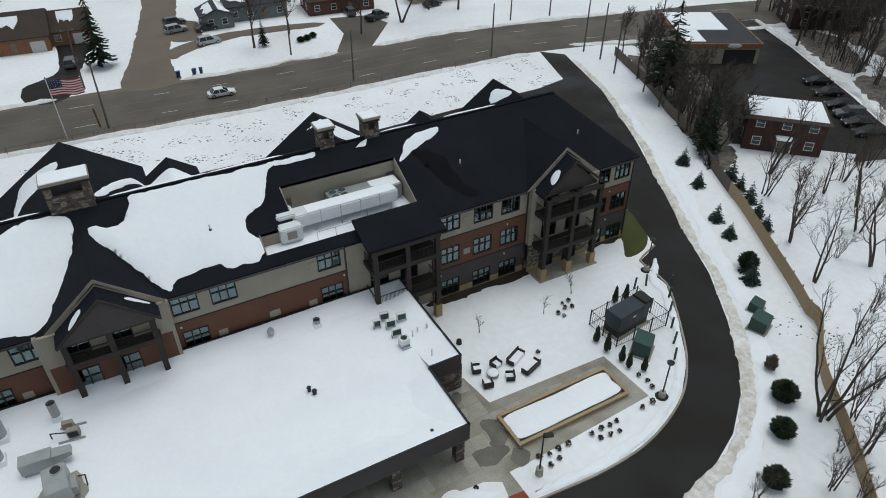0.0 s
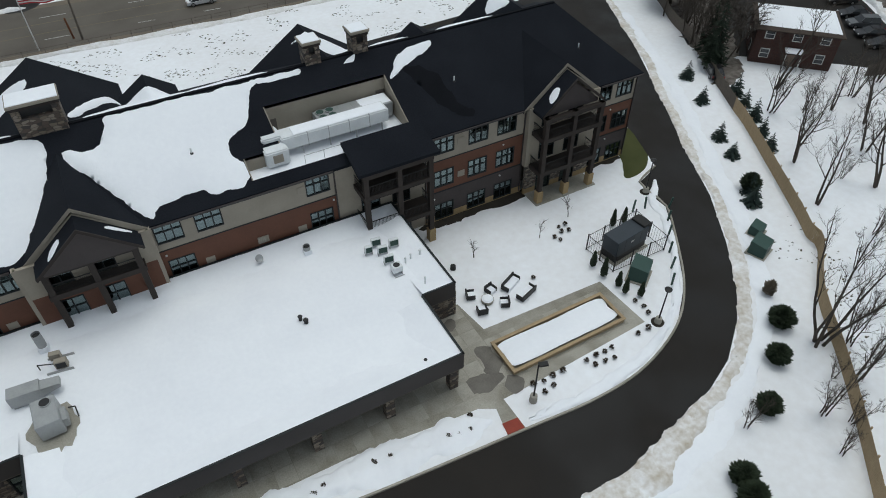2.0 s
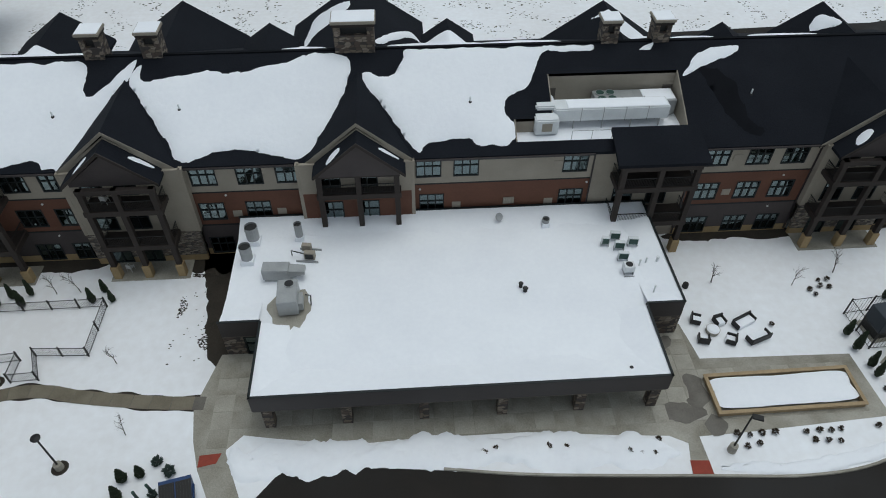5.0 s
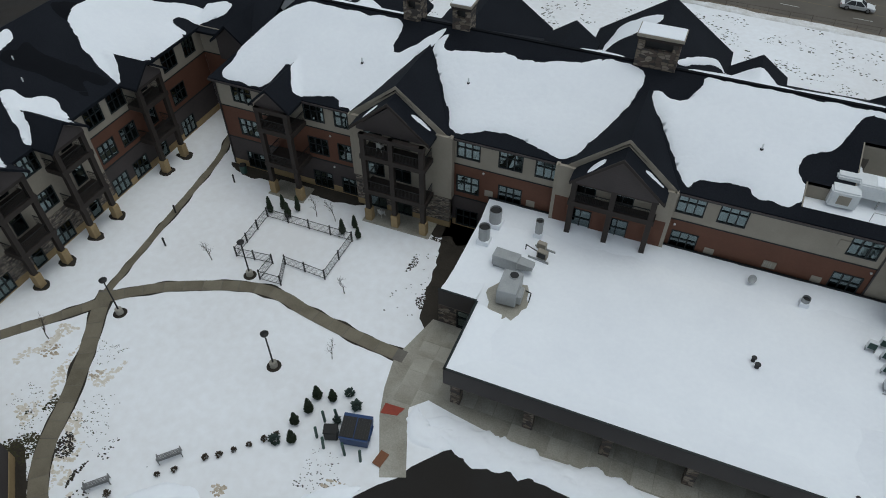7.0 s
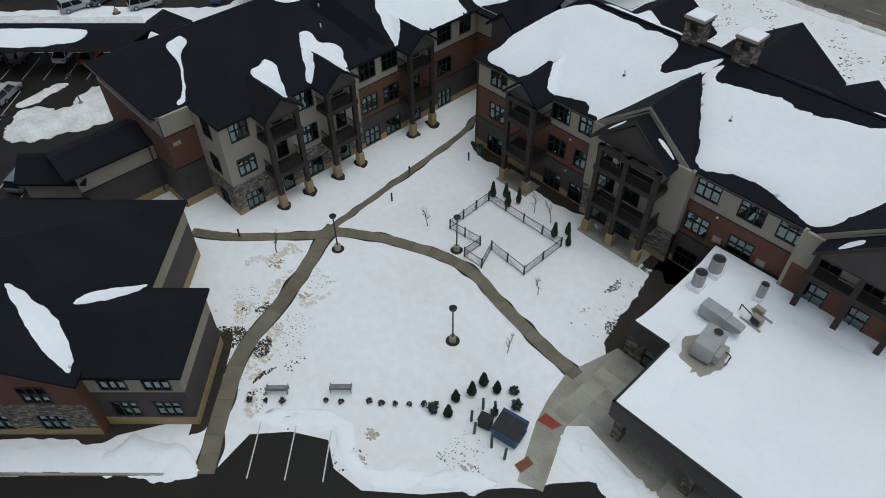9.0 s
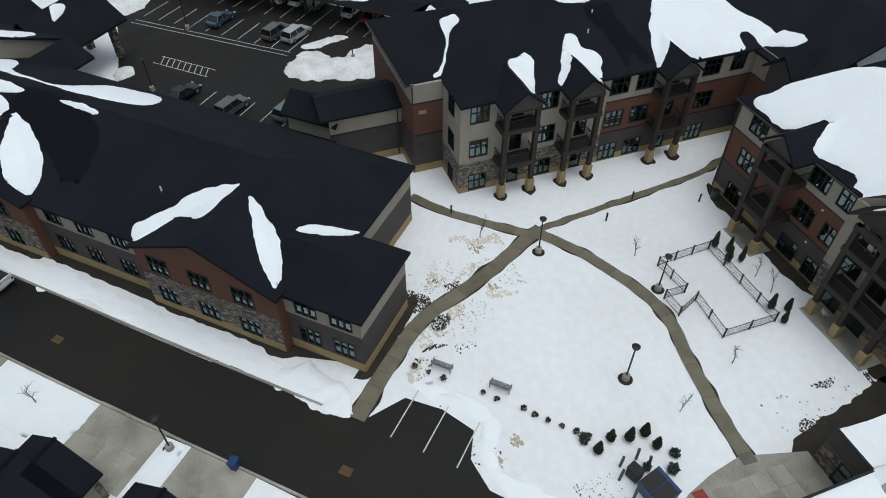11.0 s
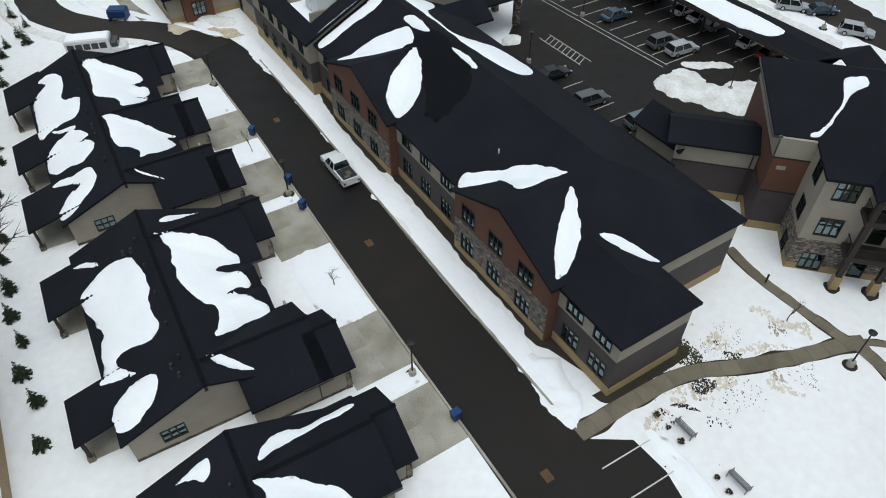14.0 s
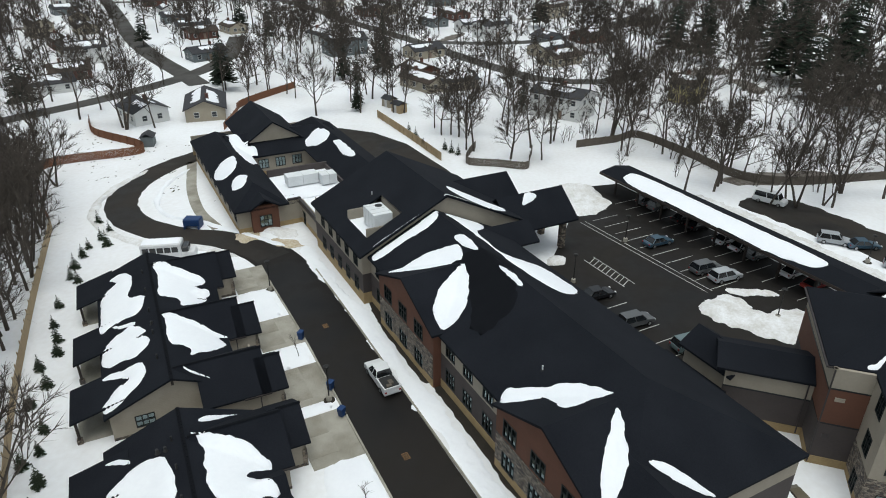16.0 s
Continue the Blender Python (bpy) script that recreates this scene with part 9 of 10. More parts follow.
row = [conifer(*uv(94.9, -29.8)[:2], 2.3, 0.72, "small dark green conifer in a row behind the cottages", 13, NEEDLE, 12, 9, "small_conifer"),
       conifer(*uv(90.2, -28.5)[:2], 2.1, 0.70, "small dark green conifer in a row behind the cottages", 14, NEEDLE, 11, 9, "small_conifer")]
scatter(row, [uv(u, v)[:2] for u, v in ((85.8, -31.7), (88, -29.8), (85.5, -29.2), (83.2, -32.6), (79.9, -33.7), (76.6, -34.3), (75.3, -33.5), (69.2, -35.9), (64.5, -36.5), (60.9, -36.2), (58.1, -36.2), (55.8, -38), (52.1, -37.3),
        (49.1, -38.7), (44.5, -37.6), (41.3, -38), (40.1, -39.4), (37, -38), (33.5, -38.4), (30, -38), (26.5, -38.6), (23, -38), (19, -38.4), (97.5, 37.5), (99.5, 37.0), (101.5, 36.5), (112, 34.8), (116, 35.0))], 0.16)

# low shrubs in the beds
dot = [shrub(29.5, 21.6, 0.45, 0.32, "small brown dormant shrub poking through snow", 15, DRYLEAF, 60, "dormant_shrub", 1.0),
       shrub(29.8, 20.7, 0.40, 0.34, "small brown dormant shrub poking through snow", 16, DRYLEAF, 60, "dormant_shrub", 1.0)]
scatter(dot, [(29.6, 19.9), (27.2, 18.5), (28.4, 18.5), (24.2, 18.4), (23.4, 18.3), (22.5, 18.4), (21.4, 18.3), (22.8, 17.5), (23.7, 17.4), (21.8, 17.6), (19, 18.4), (18, 18.4), (17, 18.3), (16.1, 18.5), (17.5, 17.6), (16.5, 17.4),
              (7.6, 17.6), (8.5, 17.4), (9.4, 17.3), (10, 18.4), (1.6, 18.4), (2.2, 18.3), (2.9, 18.2), (-3.2, 18.2), (-2.3, 18.4), (29.4, 33.4), (30.2, 33.4)], 0.2)
scatter(dot, [(29.2, 32.6), (28.1, 32.3), (28.4, 31.7), (30.0, 32.5), (-36.8, 7.7), (-35.9, 8.5), (-34.4, 10.1), (-33.6, 10.7), (-32.8, 11.4), (-32, 12.2), (-31.2, 13), (-30.6, 13.7), (-41, 3.4), (-40.1, 4.3), (-39.1, 5.2), (23.0, 28.6)], 0.2)

# saplings on the lawns
sap = [bare_tree(-46, 27.1, 3.0, "slender bare sapling on the snowy lawn", 21, "sapling", limbs=7, subs=3, twigs=2, spread=0.5, fine=0.5),
       bare_tree(-39.9, 36.1, 2.6, "slender bare sapling on the snowy lawn", 22, "sapling", limbs=6, subs=3, twigs=2, spread=0.5, fine=0.5)]
scatter(sap, [(-37.8, 36.2), (-32.5, 28.1), (-30.1, 21.4), (-53.3, 14.2), (19.5, 33.8), (26.8, 33.0), (31.3, 34.3), uv(22, -13)[:2], uv(45, -12)[:2], (-64, 22), uv(112, 6)[:2], uv(104, 33)[:2]], 0.2)

# big bare trees beside the fence
near = [bare_tree(40.2, 10.2, 15.5, "tall bare multi-stemmed tree beside the board fence", 31, limbs=14, subs=6, twigs=8, stems=5, spread=0.55, clear=0.22),
        bare_tree(40.3, 6.0, 8.5, "bare spreading thicket tree by the fence", 32, limbs=12, subs=6, twigs=6, stems=4, spread=0.7, clear=0.15),
        bare_tree(59.9, 29.6, 11, "bare forked tree in the neighbouring garden", 33, limbs=9, subs=6, twigs=6, stems=2, spread=0.7, clear=0.25)]
for i, x, y, s in ((1, 34.8, 5.0, 0.75), (1, 28.4, 7.2, 0.5), (1, 42.5, 8.8, 0.8), (2, 55.9, 23.1, 0.95), (2, 63, 31.5, 0.8), (1, 70, 36.5, 0.75), (2, 73.0, 35, 0.8), (0, 49.5, 5.5, 0.8), (0, 54, 12, 0.9)):
    copy_thing(near[i], pose(x, y, 0, 0, 0, x * 31 % 360) @ Matrix.Diagonal((s, s, s, 1)))

# masters for the woods and gardens
kinds = [bare_tree(133, 74, 13, "tall bare tree in the winter wood", 41, limbs=9, subs=6, twigs=16, fine=2.3, spread=0.62),
         bare_tree(137, 79, 14, "tall bare tree in the winter wood", 42, limbs=10, subs=6, twigs=16, fine=2.3, spread=0.75),
         bare_tree(*uv(115.7, -35.6)[:2], 15.5, "tall bare tree beside the brown fence", 43, limbs=10, subs=6, twigs=15, fine=2.3, spread=0.6, stems=2),
         bare_tree(-152.8, -85.4, 15.5, "broad bare oak on the snow", 44, limbs=12, subs=7, twigs=18, fine=2.5, spread=0.95, clear=0.2),
         bare_tree(-162, -11.6, 18, "tall bare tree at the wood's edge", 45, limbs=12, subs=7, twigs=18, fine=2.5, spread=0.7, clear=0.25, stems=2)]
tall = [conifer(76, 68, 16, 4.0, "tall dark pine among bare trees", 51, PINE, 18, 12, "tall_pine", gap=0.12, droop=0.05, clear=0.16, curve=0.8),
        conifer(-200.3, -87.7, 18, 3.4, "tall dark spruce in a back garden", 52, PINE, 20, 12, "tall_spruce", gap=0.05, droop=0.2, clear=0.08),
        conifer(-225, 27.4, 21, 6.0, "tall dark pine in the wood", 53, PINE, 18, 13, "tall_pine", gap=0.08, droop=0.05, clear=0.12, curve=0.7)]
for k, x, y, s in ((1, 67.5, 50.5, 0.62), (1, 69.5, 53.5, 0.5), (1, -5.5, 129.5, 0.85), (1, 24.3, 125.8, 0.34), (0, -167, -120.5, 0.95), (1, -172, -126, 0.75), (1, -176.6, -39.9, 0.55), (2, -249, 3, 0.95), (2, -256, -6, 0.9), (2, -269, 32, 1.15), (2, -236, 40, 1.1), (2, -222, 52, 1.05),
                   (2, -204, 38, 0.9), (2, -262, 48, 1.15), (0, -245, 60, 1.2), (2, -283, 20, 1.1), (2, -215, 66, 1.0), (0, -132, -153, 1.0), (1, -190, -96, 0.8), (1, -186, -90, 0.55), (0, -206, -92, 0.7), (1, -238, -150, 0.9), (1, -290, -150, 1.0), (0, -250, -170, 0.9), (2, -300, -60, 0.8),
                   (1, -160, -78, 0.45), (1, -165, -80, 0.5), (0, -212, -185, 0.8), (2, -232, 22, 1.0), (2, -195, 58, 0.9), (2, -210, 30, 0.9)):
    copy_thing(tall[k], pose(x, y, 0, 0, 0, (x * 17 + y) % 360) @ Matrix.Diagonal((s, s, s, 1)))
for x, y in ((78, 77), (80.5, 80), (82, 70), (75, 72), (73, 66), (77, 71), (84, 79), (86.5, 85), (71.5, 60), (74, 62), (76, 64), (70, 57), (72, 55), (69, 54), (79, 66), (84, 88), (92, 88)):
    k = rnd.uniform(0.5, 0.75)
    copy_thing(kinds[int(x) % 3], pose(x, y, 0, 0, 0, x * 61 % 360) @ Matrix.Diagonal((k, k, k, 1)))
scatter(kinds[:3], [(128, 84), (131, 90), (135, 80), (126, 80), (124.5, 64), (126, 72), (122, 58), (129, 78), (118, 52), (127, 60), (112, 40), (119, 44), (133, 70), (131, 64), (107, 36),
                    (22.3, 125.7), (31.0, 130.5), (54.7, 125.8), (44.2, 123.2), (64, 131), (10, 175), (-24, 158), (70, 128), (38, 152), (-35, 140), (-52, 134), (-70, 142)], 0.2)
scatter(kinds, [(-166.9, -140.8), (-147.7, -46.1), (-162, -66.3), (-145.7, -1.7), (-219.2, 10.5), (-196.8, -54.2), (-135.4, 5.4), (-206.5, -26), (-155, 3), (-158, -16), (-150, -28), (-152, -38)], 0.15)

# ---- the quarter behind ----
STREETTAR = mat("wet_street", (0.070, 0.066, 0.060), (0.045, 0.042, 0.039), 0.1, 0.7, 0.004, 20.0, 0.3, rough2=0.9)
STREETS = [[(-480, -476), (-301.7, -282), (-217.3, -193.2), (-177.7, -141.4), (-170, -131)], [(-60, -176), (-124.6, -153.2), (-150, -145), (-177.7, -141.4), (-205, -146), (-240, -165)],
           [(-420, -330), (-340, -205), (-279.8, -131.3), (-251.5, -95.6), (-222, -61.8), (-208.7, -41.1), (-211, -24), (-226, -12)], [(-251.5, -95.6), (-262, -62), (-290, -40), (-360, -20)], [(-301.7, -282), (-330, -240), (-340, -205)]]
for i, s in enumerate(STREETS):
    ribbon("street", s, 6.2, 0.020 + 0.004 * i, STREETTAR, "grey wet street between snowy gardens", "street", 6)


def near_line(x, y, line, d):
    for (ax, ay), (bx, by) in zip(line, line[1:]):
        ux, uy = bx - ax, by - ay
        t = max(0, min(1, ((x - ax) * ux + (y - ay) * uy) / (ux * ux + uy * uy)))
        if math.hypot(x - ax - t * ux, y - ay - t * uy) < d:
            return True
    return False


WINME = mesh_of(bevel(boxes((-0.62, 0.62, -0.05, 0.03, -0.68, 0.68)), 0.015), WHITEPAINT, "window_frame")
PANEME = mesh_of(boxes((-0.52, 0.52, -0.064, -0.052, -0.56, -0.04), (-0.52, 0.52, -0.064, -0.052, 0.04, 0.56)), mat("dark_pane", (0.02, 0.024, 0.028), (0.035, 0.04, 0.045), 1.0, 0.12, spec=0.6), "pane")
DOORME = mesh_of(boxes((-0.5, 0.5, -0.05, 0.03, 0, 2.05)), mat("house_door", (0.22, 0.16, 0.12), (0.18, 0.13, 0.10), 1.0, 0.6), "door")
SHUTME = mesh_of(boxes((-1.3, 1.3, -0.05, 0.03, 0, 2.1), *[(-1.26, 1.26, -0.058, -0.05, 0.06 + 0.52 * k, 0.54 + 0.52 * k) for k in range(4)]), WHITEPAINT, "garage_door")
ROOFGREY = mat("grey_house_roof", (0.055, 0.055, 0.06), (0.035, 0.035, 0.04), 0.5, 0.9, 0.01, 8.0)
ROOFBROWN = mat("brown_house_roof", (0.065, 0.048, 0.038), (0.045, 0.034, 0.028), 0.5, 0.9, 0.01, 8.0)
DARKBRICK = stone_mat("dark_brick", [(0.060, 0.022, 0.016), (0.050, 0.018, 0.014), (0.072, 0.028, 0.019)], 4.5, 13.0, (0.05, 0.035, 0.03))
WALLS = {"white": mat("white_house_siding", (0.66, 0.66, 0.64), (0.58, 0.58, 0.57), 0.5, 0.7, 0.01, 6.0, lap=0.2), "tan": mat("tan_house_siding", (0.36, 0.32, 0.25), (0.30, 0.26, 0.20), 0.5, 0.75, 0.01, 6.0, lap=0.2), "brick": BRICK,
         "orange": stone_mat("orange_brick", [(0.30, 0.135, 0.07), (0.25, 0.11, 0.06), (0.34, 0.16, 0.085)], 4.5, 13.0, (0.22, 0.14, 0.09)), "grey": mat("grey_house_siding", (0.15, 0.17, 0.175), (0.12, 0.14, 0.145), 0.5, 0.75, 0.01, 6.0, lap=0.2),
         "yellow": mat("yellow_house_siding", (0.42, 0.37, 0.17), (0.36, 0.31, 0.14), 0.5, 0.75, 0.01, 6.0, lap=0.2)}


def house(x, y, turn, w, d, h, wall_, roof, label, snow=0.5, hipped=False, pitch=0.42, garage=False, chimney_=True, seed=0, frontwin=3):
    """A dwelling whose front faces its own -y."""
    rng = random.Random(seed)
    hs = thing("house", label, "house", pose(x, y, 0, 0, 0, turn), "houses")
    zr = h + d / 2 * pitch
    bm = bmesh.new()
    box(bm, -w / 2, w / 2, -d / 2, d / 2, -0.1, h)
    if not hipped:
        bm.faces.ensure_lookup_table()
        bmesh.ops.delete(bm, geom=[bm.faces[1]], context="FACES_ONLY")
        vs = [v for v in bm.verts if v.co.z > 1]
        tops = [bm.verts.new((sx * w / 2, 0, zr)) for sx in (-1, 1)]
        for k, sx in enumerate((-1, 1)):
            a = sorted((v for v in vs if v.co.x * sx > 0), key=lambda v: v.co.y * -sx)
            bm.faces.new((a[0], a[1], tops[k]))
        for sy in (-1, 1):
            a = sorted((v for v in vs if v.co.y * sy > 0), key=lambda v: v.co.x)
            bm.faces.new((a[0], a[1], tops[1], tops[0]))
    part("wall", bm, wall_, hs)
    o, e = 0.45, 0.45 * pitch
    bm = bmesh.new()
    ins = d / 2 if hipped else -o
    rl, rr = (-w / 2 + ins, 0, zr + 0.12), (w / 2 - ins, 0, zr + 0.12)
    zl = h - e + 0.12
    c = [(-w / 2 - o, -d / 2 - o, zl), (w / 2 + o, -d / 2 - o, zl), (w / 2 + o, d / 2 + o, zl), (-w / 2 - o, d / 2 + o, zl)]
    V8 = [bm.verts.new(p) for p in (*c, rl, rr)]
    L8 = [bm.verts.new((p[0], p[1], p[2] - 0.16)) for p in (*c, rl, rr)]
    fs = [(0, 1, 5, 4), (2, 3, 4, 5)] + ([(1, 2, 5), (3, 0, 4)] if hipped else [])
    for f in fs:
        bm.faces.new([V8[i] for i in f]), bm.faces.new([L8[i] for i in f][::-1])
    for i, j in ((0, 1), (1, 2), (2, 3), (3, 0)) if hipped else ((0, 1), (2, 3), (1, 5), (5, 2), (3, 4), (4, 0)):
        bm.faces.new((V8[i], L8[i], L8[j], V8[j]))
    part("roof", bm, roof, hs)
    if snow:
        for sy in (-1, 1):
            bm = bmesh.new()
            x0 = -w / 2 + (d * 0.42 if hipped else rng.uniform(-0.2, w * 0.5 * (1 - snow)))
            x1 = w / 2 - (d * 0.42 if hipped else rng.uniform(-0.2, w * 0.5 * (1 - snow)))
            k0, k1 = 0.08 + rng.random() * 0.15, 0.55 + 0.42 * snow
            top, low = [], []
            for i in range(13):
                xx = x0 + (x1 - x0) * i / 12
                edge = k1 - (0.25 * rng.random() if 0 < i < 12 else 0.3)
                grow_ = (edge - 0.5) * d * 0.4 * (-1 if i < 6 else 1) if hipped and i in (0, 12) else 0
                for kk, store in ((k0, top), (max(edge, k0 + 0.1), low)):
                    store.append((xx + (grow_ if store is low else 0), sy * kk * d / 2, zr + 0.12 - kk * d / 2 * pitch + 0.05))
            pts = top + low[::-1]
            slab(bm, pts if sy < 0 else pts[::-1], 0.12)
            bmesh.ops.recalc_face_normals(bm, faces=list(bm.faces))
            part("roof_snow", bm, SNOW, hs)
    if chimney_:
        cx = rng.uniform(-0.3, 0.3) * w
        part("chimney", boxes((cx - 0.35, cx + 0.35, 0.4, 1.1, h, zr + 0.9), (cx - 0.4, cx + 0.4, 0.35, 1.15, zr + 0.9, zr + 1.0)), BRICK, hs)
    floors = [1.45] + ([4.2] if h > 4.5 else [])
    for z in floors:
        for sy, turn_ in ((-1, 0), (1, 180)):
            for i in range(frontwin):
                xx = -w / 2 + w * (i + 0.5) / frontwin
                if sy < 0 and z < 2 and (i == frontwin // 2 or (garage and i == frontwin - 1)):
                    continue
                wf = shared("window", WINME, hs, pose(xx, sy * d / 2, z + 0.1, 0, 0, turn_))
                shared("pane", PANEME, wf, Matrix.Identity(4))
        for sx, turn_ in ((-1, -90), (1, 90)):
            for yy in (-d * 0.22, d * 0.22):
                wf = shared("window", WINME, hs, pose(sx * w / 2, yy, z + 0.1, 0, 0, turn_))
                shared("pane", PANEME, wf, Matrix.Identity(4))
    xx = -w / 2 + w * (frontwin // 2 + 0.5) / frontwin
    shared("door", DOORME, hs, pose(xx, -d / 2, 0.1))
    if garage:
        shared("garage_door", SHUTME, hs, pose(-w / 2 + w * (frontwin - 0.5) / frontwin, -d / 2, 0.02))
    return hs


# across the highway
house(-21.0, 150.0, -6, 17, 11, 3.2, WALLS["orange"], ROOFBROWN, "orange brick bungalow with brown roof and snow patches", 0.35, pitch=0.62, garage=True, seed=1, frontwin=4)
house(-9.0, 150.0, -6, 8, 9, 3.0, WALLS["orange"], ROOFBROWN, "brick garage wing with brown snow-patched roof", 0.35, pitch=0.6, chimney_=False, seed=2, garage=True, frontwin=2)
house(28.5, 147.5, -4, 13, 9, 3.4, WALLS["grey"], ROOFGREY, "blue-grey sided house with snowy gable roof", 0.7, seed=3, frontwin=4)
house(19.2, 144.0, 86, 7, 6.5, 2.8, WALLS["grey"], ROOFGREY, "grey garage with white door and snow on its roof", 0.8, seed=4, chimney_=False, frontwin=2)
house(46.5, 143.0, -6, 15, 9, 3.2, WALLS["brick"], ROOFBROWN, "red brick house with brown roof across the road", 0.3, seed=5, frontwin=4)
house(70, 140, -8, 14, 9, 3.2, WALLS["tan"], ROOFGREY, "tan house with snowy grey roof across the road", 0.6, seed=6)
house(-46, 154, 0, 14, 9, 3.2, WALLS["white"], ROOFGREY, "white house with snowy grey roof across the road", 0.6, seed=7)
house(-78, 156, 3, 14, 9, 3.2, WALLS["tan"], ROOFBROWN, "tan house with snowy brown roof across the road", 0.6, seed=8)
sheet("drive", [(-3.5, 116), (5.8, 115.4), (6.6, 129), (14.2, 163), (16, 185), (9, 185), (7, 166), (0, 132.7)], 0.03, TANLOT, "wet brown gravel drive between snowy lawns", "driveway", 1.5, 0.4)
sheet("drive", [(6.7, 127), (7.6, 133), (20, 137.5), (38, 135), (38, 132), (22, 133.4), (12, 130.5)], 0.034, TANLOT, "wet brown side drive in front of houses", "driveway", 1.5, 0.4)
sheet("drive", [(8.0, 138.5), (9.8, 150), (15.5, 148), (14, 136.5)], 0.026, TANLOT, "brown parking strip beside the drive", "driveway", 1.5, 0.4)
sheet("drive", [(-18, 117), (-12.5, 116.8), (-9.5, 128), (-6.5, 146), (-12, 146.5), (-13, 131), (-19, 125)], 0.03, ASPHALT, "wet asphalt house drive between snow heaps", "driveway", 1.5, 0.4)
sheet("drive", [(35.5, 115), (42.5, 114.4), (52, 127), (50, 134), (42, 136), (41, 125)], 0.03, ROADTAR, "wet asphalt house drive between snow heaps", "driveway")
car(CARS[1], "silver estate car parked beside the brown drive", "suv", pose(10.6, 143.0, 0.04, 0, 0, 12))
car(CARS[4], "dark estate car parked beside the brown drive", "suv", pose(11.2, 148.2, 0.04, 0, 0, 10))
car(CARS[2], "black pickup parked on a house drive", "pickup", pose(51.0, 130.5, 0.04, 0, 0, 20))
for x, y in ((31.5, 124.5), (33.0, 125.0), (34.6, 126.0)):
    copy_thing(ball[0], pose(x, y, 0, 0, 0, x * 50) @ Matrix.Diagonal((0.8, 0.8, 0.55, 1)))
for x in (4.6, 7.4, 8.6):
    wheelie(x + 1.5, 117.6 - 0.06 * x, x * 20)

ribbon("slush", [(-330, 103.4), (-120, 101.2), (-22, 99.9), (19, 97.7), (60, 97.6)], 1.5, 0.026, TANLOT, "brown slush and gravel at the road's edge", "road edge", 3, wob=0.6)
ribbon("slush", [(-330, 121.0), (-120, 118.2), (-22, 117.0), (19, 114.6), (62, 114.6), (90, 109.8)], 1.6, 0.027, TANLOT, "brown slush and gravel at the road's edge", "road edge", 3, wob=0.8)

# next-door brick house, shop and their lot
lot_ = sheet("neighbour_lot", [(69.5, 57), (72.6, 51.6), (80, 46), (84.5, 42), (89.5, 37), (95, 36), (100, 46), (104.5, 53.5), (108.5, 61.5), (115, 74), (122, 90), (118, 95), (99, 98.4), (95, 92), (88.5, 80), (81, 74), (74.5, 66)], 0.022, ASPHALT, "wet black asphalt lot behind the brick house", "parking lot")
brick = house(80.0, 48.4, -45, 10.6, 8.0, 5.0, DARKBRICK, ROOFBROWN, "two-storey dark red brick house with snow on its hipped roof", 0, hipped=True, pitch=0.24, chimney_=False, seed=9)
bm = bmesh.new()
lo_ = [bm.verts.new(p) for p in ((-5.2, -3.6, 5.25), (5.3, -3.7, 5.22), (5.2, 3.8, 5.2), (-5.1, 3.7, 5.22))]
hi_ = [bm.verts.new(p) for p in ((-4.2, -2.6, 5.62), (4.4, -2.7, 5.6), (4.3, 2.8, 5.58), (-4.2, 2.7, 5.6))]
top_ = [bm.verts.new(p) for p in ((-1.4, 0.1, 6.32), (1.5, 0.0, 6.32))]
for i in range(4):
    bm.faces.new((lo_[i], lo_[(i + 1) % 4], hi_[(i + 1) % 4], hi_[i]))
bm.faces.new((hi_[0], hi_[1], top_[1], top_[0])), bm.faces.new((hi_[1], hi_[2], top_[1])), bm.faces.new((hi_[2], hi_[3], top_[0], top_[1])), bm.faces.new((hi_[3], hi_[0], top_[0]))
part("roof_snow", bm, SNOW, brick, "thick snow on the hipped roof", smooth=True)
part("porch_roof", boxes((-1.1, 1.1, -5.5, -4.0, 2.4, 2.55)), ROOFBROWN, brick)
part("porch_snow", bevel(boxes((-1.15, 1.15, -5.55, -4.05, 2.55, 2.75)), 0.06), SNOW, brick)
for sx in (-1, 1):
    part("porch_post", boxes((sx * 0.95 - 0.07, sx * 0.95 + 0.07, -5.4, -5.26, 0, 2.4)), WHITEPAINT, brick)
shop = thing("shop", "low shop with orange fascia and snow-covered roof", "shop", pose(100.5, 83.0, 0, 0, 0, -29))
part("wall", boxes((-7, 7, -9, 9, 0, 3.0)), WALLS["tan"], shop)
part("fascia", boxes((-7.3, 7.3, -9.3, 9.3, 3.0, 3.9)), WALLS["orange"], shop)
part("roof", boxes((-7.0, 7.0, -9.0, 9.0, 3.9, 3.96)), ROOFGREY, shop)
part("roof_snow", bevel(boxes((-6.8, 3.0, -2.0, 8.8, 3.96, 4.15), (-6.8, -3.0, -8.5, -2.0, 3.96, 4.1)), 0.05), SNOW, shop)
part("door", boxes((0.5, 6.3, -9.06, -9.0, 0.05, 2.7)), DARKVENT, shop, "dark glazed shop front")
bm = bmesh.new()
bmesh.ops.create_uvsphere(bm, u_segments=16, v_segments=8, radius=1.0, matrix=pose(2.0, -9.4, 3.5) @ Matrix.Diagonal((1.3, 0.12, 0.45, 1)))
part("sign", bm, WHITEPAINT, shop, "plain white oval sign", smooth=True)
house(133, 82, -35, 15, 10, 4.6, mat("dark_brown_siding", (0.05, 0.03, 0.024), (0.04, 0.024, 0.02), 0.5, 0.8), ROOFBROWN, "dark red house among bare trees", 0.15, seed=10)
